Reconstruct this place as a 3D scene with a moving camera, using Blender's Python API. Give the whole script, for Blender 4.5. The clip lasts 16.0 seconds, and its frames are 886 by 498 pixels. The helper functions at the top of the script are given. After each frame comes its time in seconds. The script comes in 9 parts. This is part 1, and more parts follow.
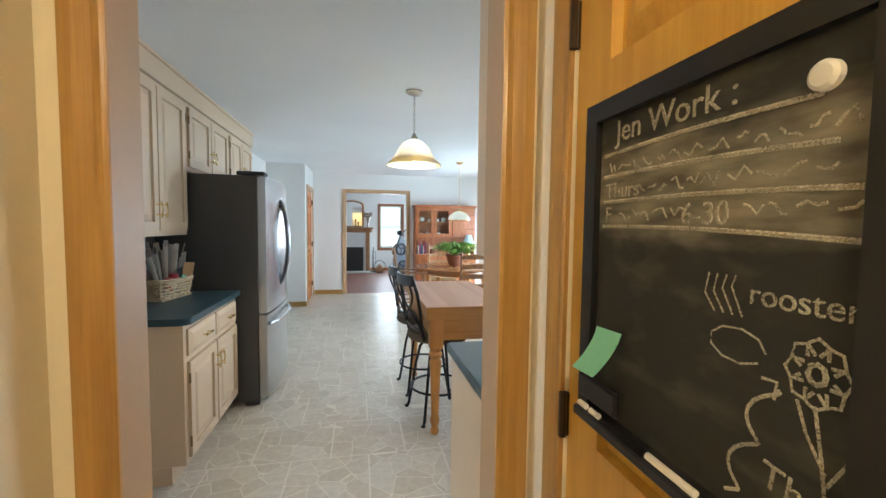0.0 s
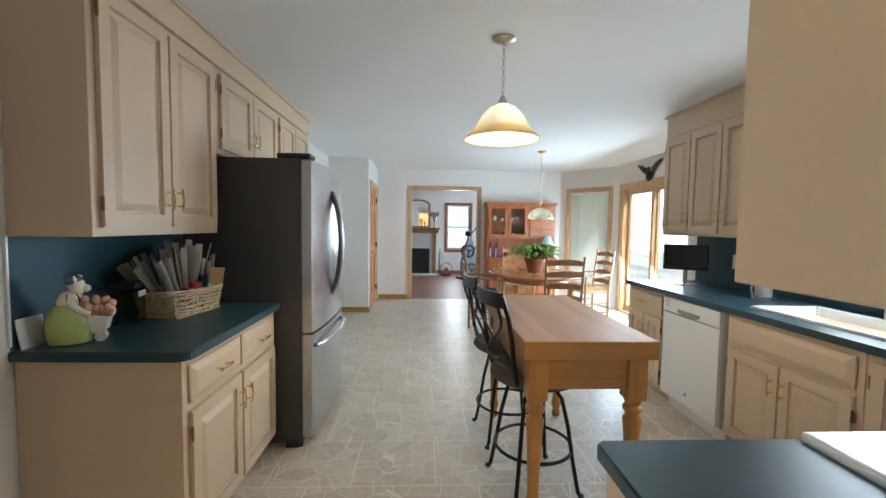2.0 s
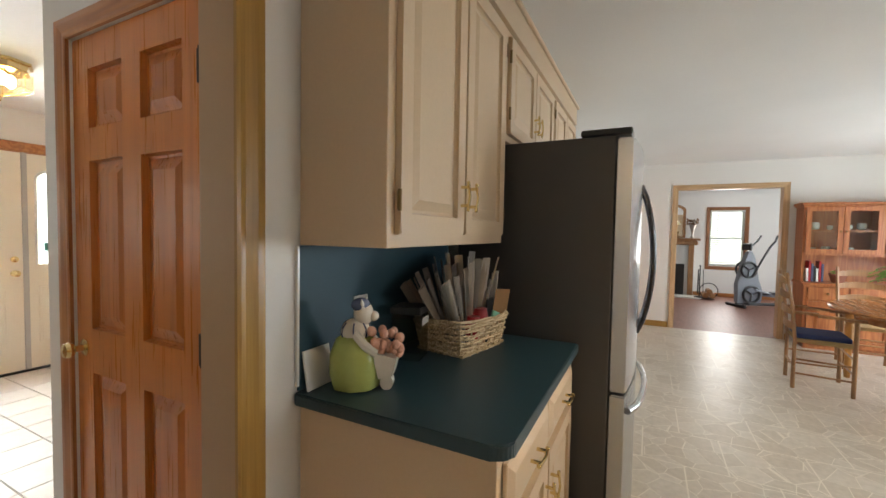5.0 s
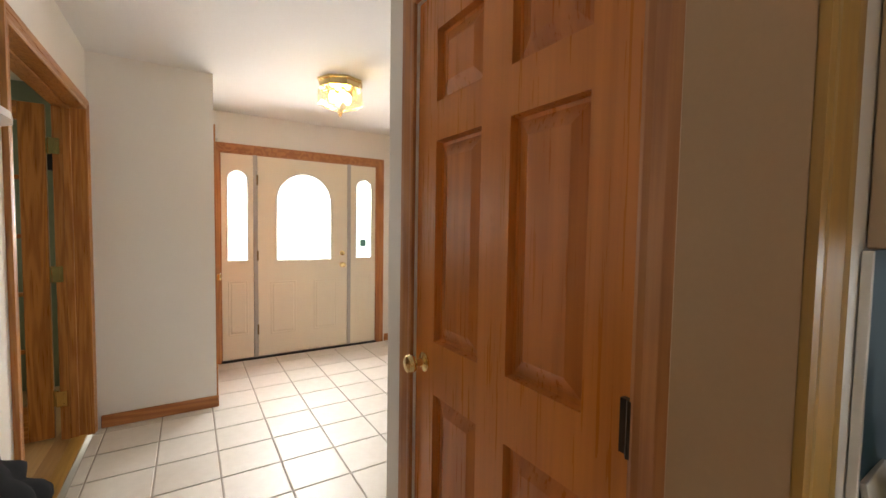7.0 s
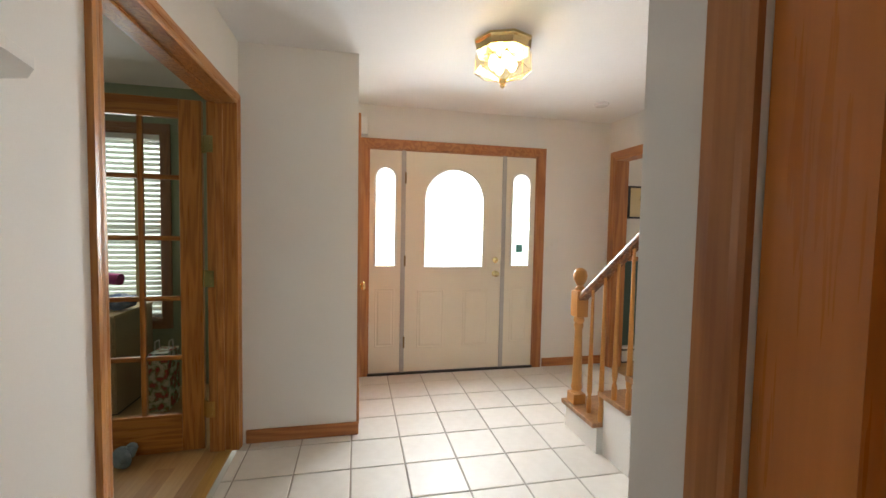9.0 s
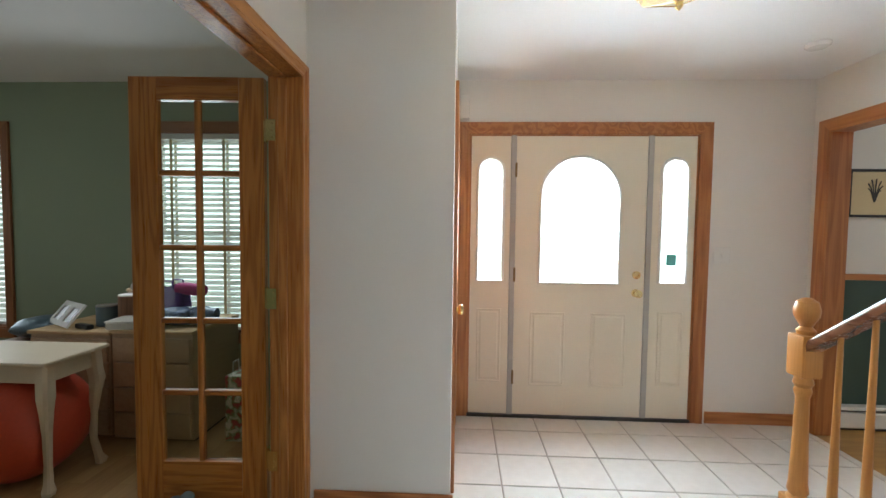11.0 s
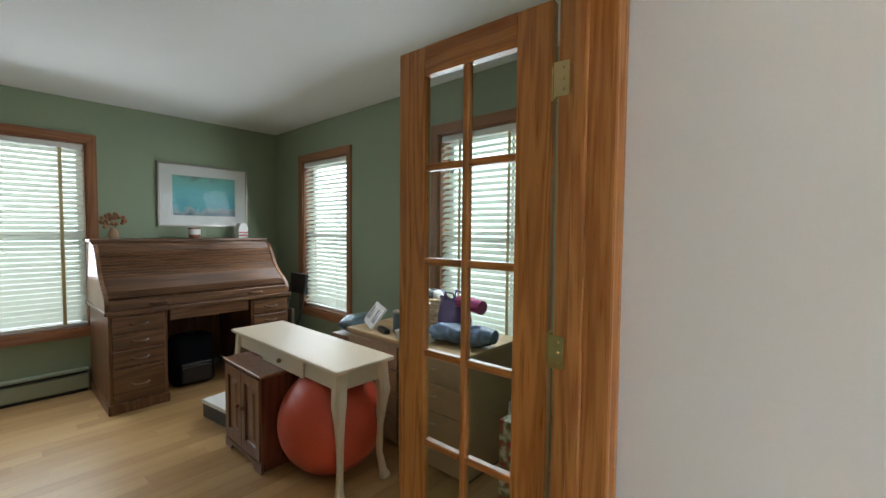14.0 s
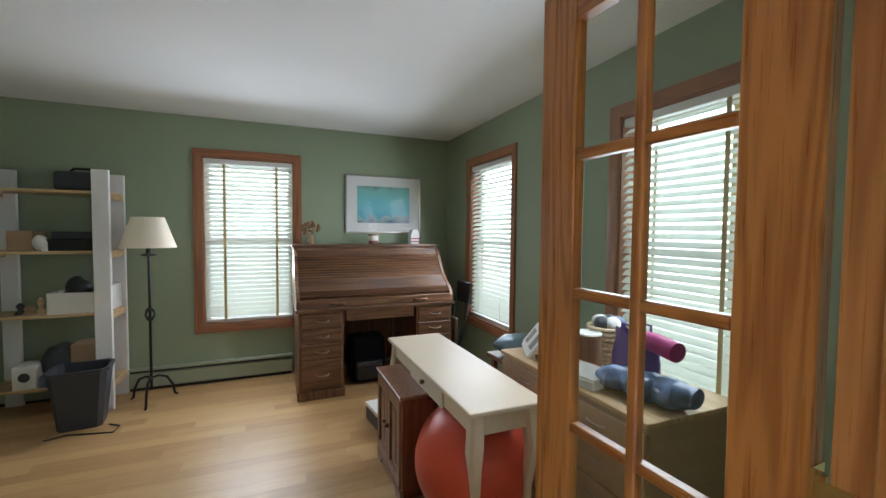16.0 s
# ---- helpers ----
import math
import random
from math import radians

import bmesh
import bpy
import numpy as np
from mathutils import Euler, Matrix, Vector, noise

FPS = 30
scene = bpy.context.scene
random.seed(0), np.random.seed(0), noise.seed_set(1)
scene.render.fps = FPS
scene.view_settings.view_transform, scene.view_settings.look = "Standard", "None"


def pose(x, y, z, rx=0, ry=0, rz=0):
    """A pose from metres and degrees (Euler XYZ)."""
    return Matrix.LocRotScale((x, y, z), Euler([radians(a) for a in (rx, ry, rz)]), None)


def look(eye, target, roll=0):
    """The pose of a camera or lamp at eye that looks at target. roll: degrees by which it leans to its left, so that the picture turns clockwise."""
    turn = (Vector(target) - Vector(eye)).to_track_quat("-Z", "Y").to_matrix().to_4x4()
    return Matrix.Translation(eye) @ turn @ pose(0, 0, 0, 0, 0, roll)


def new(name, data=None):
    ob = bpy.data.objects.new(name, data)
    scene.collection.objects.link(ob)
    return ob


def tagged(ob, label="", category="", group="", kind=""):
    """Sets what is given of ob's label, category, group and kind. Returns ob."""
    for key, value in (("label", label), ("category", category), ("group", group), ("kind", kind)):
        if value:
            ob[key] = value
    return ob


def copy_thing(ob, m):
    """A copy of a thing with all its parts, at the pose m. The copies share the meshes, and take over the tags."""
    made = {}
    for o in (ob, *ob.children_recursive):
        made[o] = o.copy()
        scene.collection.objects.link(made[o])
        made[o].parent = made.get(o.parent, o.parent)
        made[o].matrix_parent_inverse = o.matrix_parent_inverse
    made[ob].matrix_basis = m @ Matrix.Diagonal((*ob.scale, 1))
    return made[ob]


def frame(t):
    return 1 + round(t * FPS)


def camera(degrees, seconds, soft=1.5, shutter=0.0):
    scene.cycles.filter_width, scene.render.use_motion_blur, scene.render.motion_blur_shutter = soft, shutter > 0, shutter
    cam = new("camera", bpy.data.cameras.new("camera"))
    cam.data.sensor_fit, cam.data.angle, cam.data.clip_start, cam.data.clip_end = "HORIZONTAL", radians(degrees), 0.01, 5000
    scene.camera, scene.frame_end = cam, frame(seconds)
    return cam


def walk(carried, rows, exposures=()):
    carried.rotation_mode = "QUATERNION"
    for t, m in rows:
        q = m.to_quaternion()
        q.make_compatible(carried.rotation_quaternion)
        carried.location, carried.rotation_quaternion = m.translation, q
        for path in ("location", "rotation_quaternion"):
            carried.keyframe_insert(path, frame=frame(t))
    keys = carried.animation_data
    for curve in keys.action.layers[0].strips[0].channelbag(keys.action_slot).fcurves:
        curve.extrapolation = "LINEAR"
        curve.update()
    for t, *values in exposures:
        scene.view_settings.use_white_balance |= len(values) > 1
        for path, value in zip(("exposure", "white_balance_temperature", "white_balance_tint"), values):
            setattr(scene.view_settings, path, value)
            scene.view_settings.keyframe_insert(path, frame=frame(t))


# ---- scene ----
cam = camera(94.8, 16.0)
PATH = [
    (0, (0.018, -0.002, 1.426), (0.419, 1.954, 1.309), 0.7),
    (0.5, (0.039, 0.204, 1.441), (0.255, 2.188, 1.324), 0.7),
    (1, (-0.009, 0.436, 1.437), (0.12, 2.428, 1.318), 0.7),
    (1.5, (0.008, 0.639, 1.41), (0.104, 2.633, 1.295), 0.6),
    (2, (0.002, 0.835, 1.395), (0.09, 2.829, 1.28), 0.8),
    (2.5, (-0.019, 1.03, 1.392), (0.023, 3.026, 1.281), 0.7),
    (3, (-0.103, 1.13, 1.386), (-0.175, 3.126, 1.294), 0.8),
    (3.5, (-0.228, 1.251, 1.392), (-0.472, 3.234, 1.307), 0.8),
    (6, (-0.946, 1.595, 1.37), (-2.294, 3.07, 1.274), 1.1),
    (7, (-1.35, 1.63, 1.353), (-3.045, 2.686, 1.251), 0.9),
    (7.5, (-1.538, 1.679, 1.331), (-3.342, 2.536, 1.236), 0.7),
    (8, (-1.729, 1.74, 1.344), (-3.609, 2.416, 1.249), 0.6),
    (8.5, (-1.912, 1.764, 1.35), (-3.836, 2.3, 1.25), 0.9),
    (11, (-2.841, 1.826, 1.363), (-4.837, 1.736, 1.271), 0.7),
    (11.5, (-2.976, 1.767, 1.364), (-4.956, 1.502, 1.269), 0.8),
    (12, (-3.113, 1.719, 1.36), (-5.052, 1.236, 1.272), 0.8),
    (12.5, (-3.263, 1.674, 1.369), (-5.122, 0.942, 1.27), 0.6),
    (13, (-3.377, 1.627, 1.366), (-5.128, 0.665, 1.271), 0.6),
    (13.5, (-3.497, 1.551, 1.373), (-5.134, 0.405, 1.284), 0.6),
    (14, (-3.599, 1.474, 1.384), (-5.091, 0.146, 1.291), 0.5),
    (14.5, (-3.711, 1.392, 1.382), (-5.055, -0.086, 1.295), 0.6),
    (15, (-3.807, 1.355, 1.385), (-4.978, -0.265, 1.298), 0.6),
    (15.5, (-3.883, 1.311, 1.387), (-4.85, -0.438, 1.302), 0.6),
    (16, (-3.993, 1.233, 1.42), (-4.758, -0.613, 1.334), 0.5),
]
walk(cam, [(t, look(eye, target, roll)) for t, eye, target, roll in PATH], [(0, 0.5, 5750, 6), (1, 0.3, 5800, 7), (2.5, 0.24, 6250, 10), (4, 0.24, 6450, 10), (6, 0.34, 7800, 19), (7.5, 0.04, 7600, 18), (8.5, -0.06, 7250, 16), (11, -0.06, 6150, 10), (12.5, 0.16, 5850, 9), (14.5, 0.58, 6150, 10), (16, 0.76, 5950, 14)])

# ---- world and light ----
world = bpy.data.worlds.new("world")
scene.world = world
world.use_nodes = True
_nt = world.node_tree
_sky = _nt.nodes.new("ShaderNodeTexSky")
_sky.sky_type = "NISHITA"
_sky.sun_disc = False
_sky.sun_elevation = radians(33)
_sky.sun_rotation = radians(160)
_nt.links.new(_sky.outputs[0], _nt.nodes["Background"].inputs[0])
_nt.nodes["Background"].inputs[1].default_value = 0.15

_sun = bpy.data.lights.new("sun", "SUN")
_sun.energy, _sun.angle, _sun.color = 4.0, radians(0.6), (1.0, 0.94, 0.85)
# low sun from the garden side, in through the sliding door
new("sun", _sun).matrix_world = look((5.05, 2.0, 4.5), (3.05, 7.3, 0.75))


def window_lamp(name, x, y, z, w, h, rz, watts, tint=(0.90, 0.96, 1.0), down=0):
    """Sky light in a window opening, shining in along the y axis turned by rz and tipped down by some degrees."""
    lamp = bpy.data.lights.new(name, "AREA")
    lamp.shape, lamp.size, lamp.size_y, lamp.energy, lamp.color = "RECTANGLE", w, h, watts, tint
    ob = new(name, lamp)
    ob.matrix_world = pose(x, y, z, 90 - down, 0, rz)
    return ob


def bulb(name, x, y, z, watts, colour=(1.0, 0.78, 0.5), radius=0.03):
    lamp = bpy.data.lights.new(name, "POINT")
    lamp.energy, lamp.color, lamp.shadow_soft_size = watts, colour, radius
    new(name, lamp).location = (x, y, z)


# daylight through the openings
window_lamp("daylight_front_door", -6.2, 2.67, 1.50, 0.74, 1.06, -90, 112, (0.82, 0.92, 1.0), 25)
window_lamp("daylight_sidelight_a", -6.02, 2.03, 1.43, 0.22, 0.95, -90, 16)
window_lamp("daylight_sidelight_b", -6.02, 3.30, 1.43, 0.22, 0.95, -90, 16)
window_lamp("daylight_office_front", -5.61, -2.075, 1.40, 0.74, 0.90, -90, 8, down=18)
window_lamp("daylight_office_front_b", -5.61, -0.155, 1.48, 0.74, 0.90, -90, 7, down=18)
window_lamp("daylight_office_back", -3.78, -2.85, 1.40, 0.72, 0.90, 0, 11.5, down=18)
window_lamp("daylight_living", 0.965, 12.72, 1.34, 0.66, 1.28, 180, 22)
window_lamp("daylight_sink", 2.545, 2.84, 1.50, 0.90, 0.60, 90, 25, (0.84, 0.93, 1.0), 26)
window_lamp("daylight_patio", 3.22, 6.50, 1.05, 1.85, 1.5, 90, 115, (0.70, 0.86, 1.0), 24)
# the two side-room lamps are added fill, set in unseen wall openings
window_lamp("fill_living_side", 3.28, 10.6, 1.4, 1.55, 1.25, 90, 42, (0.68, 0.85, 1.0))
window_lamp("fill_front_room", -5.78, 6.6, 1.5, 1.25, 1.25, -90, 45)
bulb("pendant_bulb", 0.428, 3.148, 2.00, 58, (1.0, 0.90, 0.74))
bulb("hall_bulb", -4.39, 2.60, 2.30, 7.5, (1.0, 0.70, 0.36))
bulb("passage_bulb", -0.1, -0.9, 2.30, 34, (1.0, 0.76, 0.45), 0.06)


# ---- materials ----
def _base(name, rough, metal=0.0):
    m = bpy.data.materials.new(name)
    m.use_nodes = True
    b = m.node_tree.nodes["Principled BSDF"]
    b.inputs["Roughness"].default_value = rough
    b.inputs["Metallic"].default_value = metal
    return m, m.node_tree.nodes, m.node_tree.links, b


def _noise(n, l, vec, scale, detail=4.0, stretch=(1, 1, 1)):
    mp = n.new("ShaderNodeMapping")
    mp.inputs["Scale"].default_value = stretch
    l.new(vec, mp.inputs["Vector"])
    t = n.new("ShaderNodeTexNoise")
    t.inputs["Scale"].default_value = scale
    t.inputs["Detail"].default_value = detail
    l.new(mp.outputs[0], t.inputs["Vector"])
    return t.outputs["Fac"]


def _ramp(n, l, fac, stops):
    r = n.new("ShaderNodeValToRGB")
    e = r.color_ramp.elements
    while len(e) < len(stops):
        e.new(0.5)
    for k, (p, c) in zip(e, stops):
        k.position, k.color = p, (*c, 1)
    l.new(fac, r.inputs[0])
    return r.outputs[0]


def _math(n, l, op, a, b):
    m = n.new("ShaderNodeMath")
    m.operation = op
    for i, v in enumerate((a, b)):
        if isinstance(v, (int, float)):
            m.inputs[i].default_value = v
        else:
            l.new(v, m.inputs[i])
    return m.outputs[0]


def _mix(n, l, fac, a, b, mode="MIX"):
    m = n.new("ShaderNodeMix")
    m.data_type, m.blend_type = "RGBA", mode
    for i, v in ((0, fac), (6, a), (7, b)):
        if isinstance(v, (int, float)):
            m.inputs[i].default_value = v
        elif isinstance(v, tuple):
            m.inputs[i].default_value = (*v, 1)
        else:
            l.new(v, m.inputs[i])
    return m.outputs[2]


def _bump(n, l, b, height, strength, distance=0.01):
    u = n.new("ShaderNodeBump")
    u.inputs["Strength"].default_value, u.inputs["Distance"].default_value = strength, distance
    l.new(height, u.inputs["Height"])
    l.new(u.outputs[0], b.inputs["Normal"])


def shade(c, k):
    return tuple(min(1.0, v * k) for v in c)


def paint(name, colour, rough=0.55, vary=0.08, grain=140.0, bump=0.12, metal=0.0, patch=1.3):
    """Paint, plastic, metal or stone: broad unevenness, fine grain and slight relief."""
    m, n, l, b = _base(name, rough, metal)
    vec = n.new("ShaderNodeTexCoord").outputs["Object"]
    big, fine = _noise(n, l, vec, patch, 3), _noise(n, l, vec, grain, 2)
    mixed = _math(n, l, "ADD", _math(n, l, "MULTIPLY", big, 0.7), _math(n, l, "MULTIPLY", fine, 0.3))
    col = _ramp(n, l, mixed, ((0.3, shade(colour, 1 - vary)), (0.7, shade(colour, 1 + vary))))
    l.new(col, b.inputs["Base Color"])
    r = _math(n, l, "ADD", _math(n, l, "MULTIPLY", big, 0.25 * rough), 0.85 * rough)
    l.new(r, b.inputs["Roughness"])
    _bump(n, l, b, fine, bump, 0.002)
    return m


def wood(name, dark, light, axis="z", rough=0.4, scale=1.0, rings=9.0, figure=0.38):
    """Stained wood with long grain along an axis, cathedral figure and pores; each piece a little different."""
    m, n, l, b = _base(name, rough)
    tc = n.new("ShaderNodeTexCoord").outputs["Object"]
    info = n.new("ShaderNodeObjectInfo")
    add = n.new("ShaderNodeVectorMath")
    l.new(tc, add.inputs[0])
    off = n.new("ShaderNodeVectorMath")
    off.operation = "SCALE"
    off.inputs[0].default_value = (7.3, 3.1, 5.7)
    l.new(info.outputs["Random"], off.inputs["Scale"])
    l.new(off.outputs[0], add.inputs[1])
    vec = add.outputs[0]
    st = {"x": (0.07, 1, 1), "y": (1, 0.07, 1), "z": (1, 1, 0.07)}[axis]
    fig = _noise(n, l, vec, 7.0 * scale, 2, st)
    wv = n.new("ShaderNodeMath")
    wv.operation = "SINE"
    l.new(_math(n, l, "MULTIPLY", fig, rings * 6.28), wv.inputs[0])
    ring = _math(n, l, "ADD", _math(n, l, "MULTIPLY", wv.outputs[0], 0.5), 0.5)
    pore = _noise(n, l, vec, 130 * scale, 3, tuple(v if v == 1 else 0.03 for v in st))
    f = _math(n, l, "ADD", _math(n, l, "MULTIPLY", ring, figure), _math(n, l, "MULTIPLY", pore, 1 - figure))
    f = _math(n, l, "ADD", f, _math(n, l, "MULTIPLY", _math(n, l, "SUBTRACT", info.outputs["Random"], 0.5), 0.16))
    l.new(_ramp(n, l, f, ((0.25, dark), (0.75, light))), b.inputs["Base Color"])
    l.new(_math(n, l, "ADD", _math(n, l, "MULTIPLY", pore, 0.2), rough - 0.1), b.inputs["Roughness"])
    _bump(n, l, b, pore, 0.12, 0.002)
    return m


def glass(name, tint=(1, 1, 1), rough=0.0):
    m, n, l, b = _base(name, rough)
    b.inputs["Transmission Weight"].default_value = 1.0
    b.inputs["Base Color"].default_value = (*tint, 1)
    b.inputs["IOR"].default_value = 1.45
    return m


def thin_glass(name, tint=(0.94, 0.97, 0.96), gloss=1.0):
    """A clear pane: mostly straight through, with gloss that grows at a slant."""
    m, n, l, b = _base(name, 0.02)
    tr, gl, mx, fr = (n.new(k) for k in ("ShaderNodeBsdfTransparent", "ShaderNodeBsdfGlossy", "ShaderNodeMixShader", "ShaderNodeLayerWeight"))
    tr.inputs[0].default_value = (*tint, 1)
    gl.inputs["Roughness"].default_value = 0.01
    fr.inputs["Blend"].default_value = 0.5
    f = _math(n, l, "POWER", fr.outputs["Facing"], 4.0)
    f = _math(n, l, "ADD", _math(n, l, "MULTIPLY", f, 0.45 * gloss), 0.03 * gloss)
    l.new(f, mx.inputs[0])
    l.new(tr.outputs[0], mx.inputs[1])
    l.new(gl.outputs[0], mx.inputs[2])
    l.new(mx.outputs[0], n["Material Output"].inputs["Surface"])
    return m


def lit(name, colour, strength):
    m, n, l, b = _base(name, 0.5)
    b.inputs["Base Color"].default_value = (*colour, 1)
    b.inputs["Emission Color"].default_value = (*colour, 1)
    b.inputs["Emission Strength"].default_value = strength
    return m


def translucent(name, colour, amount=0.5, rough=0.5):
    m, n, l, b = _base(name, rough)
    b.inputs["Base Color"].default_value = (*colour, 1)
    tl, mx = n.new("ShaderNodeBsdfTranslucent"), n.new("ShaderNodeMixShader")
    tl.inputs[0].default_value = (*colour, 1)
    mx.inputs[0].default_value = amount
    l.new(b.outputs[0], mx.inputs[1])
    l.new(tl.outputs[0], mx.inputs[2])
    l.new(mx.outputs[0], n["Material Output"].inputs["Surface"])
    return m


def flagstone_vinyl(name):
    """Sheet vinyl printed with crazy-paving stones inside staggered squares of pale joints."""
    m, n, l, b = _base(name, 0.32)
    tc = n.new("ShaderNodeTexCoord").outputs["Object"]
    vo = n.new("ShaderNodeTexVoronoi")
    vo.feature = "DISTANCE_TO_EDGE"
    cell = n.new("ShaderNodeTexVoronoi")
    for v in (vo, cell):
        v.inputs["Scale"].default_value = 7.0
        l.new(tc, v.inputs["Vector"])
    sep = n.new("ShaderNodeSeparateXYZ")
    l.new(tc, sep.inputs[0])
    S = 0.457
    v = _math(n, l, "DIVIDE", _math(n, l, "SUBTRACT", sep.outputs[1], 3.405), S)
    row = _math(n, l, "FLOOR", v, 0)
    shift = _math(n, l, "MULTIPLY", _math(n, l, "ABSOLUTE", _math(n, l, "MODULO", row, 2), 0), 0.5)
    u = _math(n, l, "ADD", _math(n, l, "DIVIDE", _math(n, l, "ADD", sep.outputs[0], 0.155), S), shift)
    lines = []
    for k in (u, v):
        fr = _math(n, l, "FRACT", k, 0)
        d = _math(n, l, "SUBTRACT", 0.5, _math(n, l, "ABSOLUTE", _math(n, l, "SUBTRACT", fr, 0.5), 0))
        lines.append(_math(n, l, "LESS_THAN", d, 0.009))
    grid = _math(n, l, "MAXIMUM", *lines)
    joint = _math(n, l, "MAXIMUM", grid, _math(n, l, "LESS_THAN", vo.outputs["Distance"], 0.014))
    sepc = n.new("ShaderNodeSeparateColor")
    l.new(cell.outputs["Color"], sepc.inputs[0])
    stone = _ramp(n, l, sepc.outputs[0], ((0.0, (0.57, 0.50, 0.41)), (0.5, (0.62, 0.555, 0.465)), (1.0, (0.67, 0.61, 0.525))))
    mott = _ramp(n, l, _noise(n, l, tc, 26, 6), ((0.3, (0.84, 0.83, 0.81)), (0.7, (1.0, 1.0, 1.0))))
    stone = _mix(n, l, 1.0, stone, mott, "MULTIPLY")
    l.new(_mix(n, l, joint, stone, (0.745, 0.685, 0.58)), b.inputs["Base Color"])
    l.new(_math(n, l, "ADD", _math(n, l, "MULTIPLY", _noise(n, l, tc, 3, 3), 0.2), 0.26), b.inputs["Roughness"])
    _bump(n, l, b, joint, 0.10, 0.002)
    return m


M = {}
M["white_wall"] = paint("white_wall_paint", (0.77, 0.75, 0.71), 0.7, 0.025, 260, 0.10)
M["cream_wall"] = paint("cream_wall_paint", (0.78, 0.70, 0.53), 0.7, 0.03, 260, 0.10)
M["green_wall"] = paint("sage_green_wall_paint", (0.27, 0.325, 0.215), 0.7, 0.03, 260, 0.10)
M["green_room"] = paint("dark_green_wainscot_paint", (0.03, 0.07, 0.06), 0.5, 0.1, 120, 0.1)
M["ceiling"] = paint("ceiling_paint", (0.80, 0.80, 0.79), 0.85, 0.03, 90, 0.35)
M["tan"] = paint("tan_trim_paint", (0.45, 0.295, 0.165), 0.45, 0.04, 120, 0.08)
M["cab"] = paint("pickled_cabinet_paint", (0.62, 0.465, 0.31), 0.38, 0.05, 90, 0.08)
M["oak"] = wood("oak_casing", (0.34, 0.182, 0.043), (0.45, 0.26, 0.066), "z", 0.32, 1.3, 6, 0.3)
M["oak_x"] = wood("oak_casing_x", (0.34, 0.182, 0.043), (0.45, 0.26, 0.066), "x", 0.32, 1.3, 6, 0.3)
M["oak_y"] = wood("oak_casing_y", (0.34, 0.182, 0.043), (0.45, 0.26, 0.066), "y", 0.32, 1.3, 6, 0.3)
M["pale_oak"] = wood("pale_oak_trim", (0.44, 0.27, 0.135), (0.58, 0.38, 0.21), "z", 0.4)
M["pale_oak_x"] = wood("pale_oak_trim_x", (0.44, 0.27, 0.135), (0.58, 0.38, 0.21), "x", 0.4)
M["pale_oak_y"] = wood("pale_oak_trim_y", (0.44, 0.27, 0.135), (0.58, 0.38, 0.21), "y", 0.4)
M["red_oak"] = wood("red_stained_casing", (0.33, 0.115, 0.035), (0.48, 0.20, 0.065), "z", 0.35)
M["red_oak_x"] = wood("red_stained_casing_x", (0.33, 0.115, 0.035), (0.48, 0.20, 0.065), "x", 0.35)
M["red_oak_y"] = wood("red_stained_casing_y", (0.33, 0.115, 0.035), (0.48, 0.20, 0.065), "y", 0.35)
M["amber_oak"] = wood("amber_oak_jamb", (0.34, 0.125, 0.03), (0.47, 0.205, 0.055), "z", 0.3, 1.7, 7, 0.5)
M["amber_oak_x"] = wood("amber_oak_jamb_x", (0.34, 0.125, 0.03), (0.47, 0.205, 0.055), "x", 0.3, 1.7, 7, 0.5)
M["brown_trim"] = wood("red_brown_window_trim", (0.23, 0.09, 0.036), (0.34, 0.14, 0.056), "z", 0.4)
M["brown_trim_x"] = wood("red_brown_window_trim_x", (0.23, 0.09, 0.036), (0.34, 0.14, 0.056), "x", 0.4)
M["vinyl"] = flagstone_vinyl("flagstone_print_vinyl")
M["tile"] = paint("white_ceramic_tile", (0.70, 0.68, 0.64), 0.16, 0.05, 60, 0.03, patch=2.5)
M["grout"] = paint("grey_grout", (0.36, 0.32, 0.27), 0.9, 0.12, 300, 0.3)
M["cherry_floor"] = wood("cherry_strip_floor", (0.17, 0.065, 0.045), (0.28, 0.125, 0.085), "y", 0.45, 2.0)
M["brass"] = paint("polished_brass", (0.80, 0.63, 0.32), 0.18, 0.05, 60, 0.02, 1.0)
M["old_brass"] = paint("tarnished_brass", (0.22, 0.15, 0.07), 0.4, 0.1, 60, 0.05, 1.0)
M["glass"] = thin_glass("clear_pane")
M["black"] = paint("black_plastic", (0.012, 0.012, 0.013), 0.4, 0.2, 120, 0.05)
M["white"] = paint("white_enamel", (0.80, 0.79, 0.76), 0.25, 0.03, 80, 0.03)


# ---- mesh helpers ----
def box(bm, x0, x1, y0, y1, z0, z1, bevel=0.0, seg=1):
    """A box between two corners, its edges rounded by bevel."""
    t = bmesh.new() if bevel else bm
    vs = [t.verts.new((x, y, z)) for x in (x0, x1) for y in (y0, y1) for z in (z0, z1)]
    for q in ((0, 1, 3, 2), (4, 6, 7, 5), (0, 4, 5, 1), (2, 3, 7, 6), (0, 2, 6, 4), (1, 5, 7, 3)):
        t.faces.new([vs[i] for i in q])
    if bevel:
        bmesh.ops.bevel(t, geom=t.edges[:], offset=bevel, segments=seg, affect="EDGES", profile=0.6)
        join(bm, t)
    return bm


def join(bm, t, m=None):
    """Adds bmesh t, moved by m, to bm and frees it."""
    if m is not None:
        t.transform(m)
    me = bpy.data.meshes.new("tmp")
    t.to_mesh(me)
    t.free()
    bm.from_mesh(me)
    bpy.data.meshes.remove(me)
    return bm


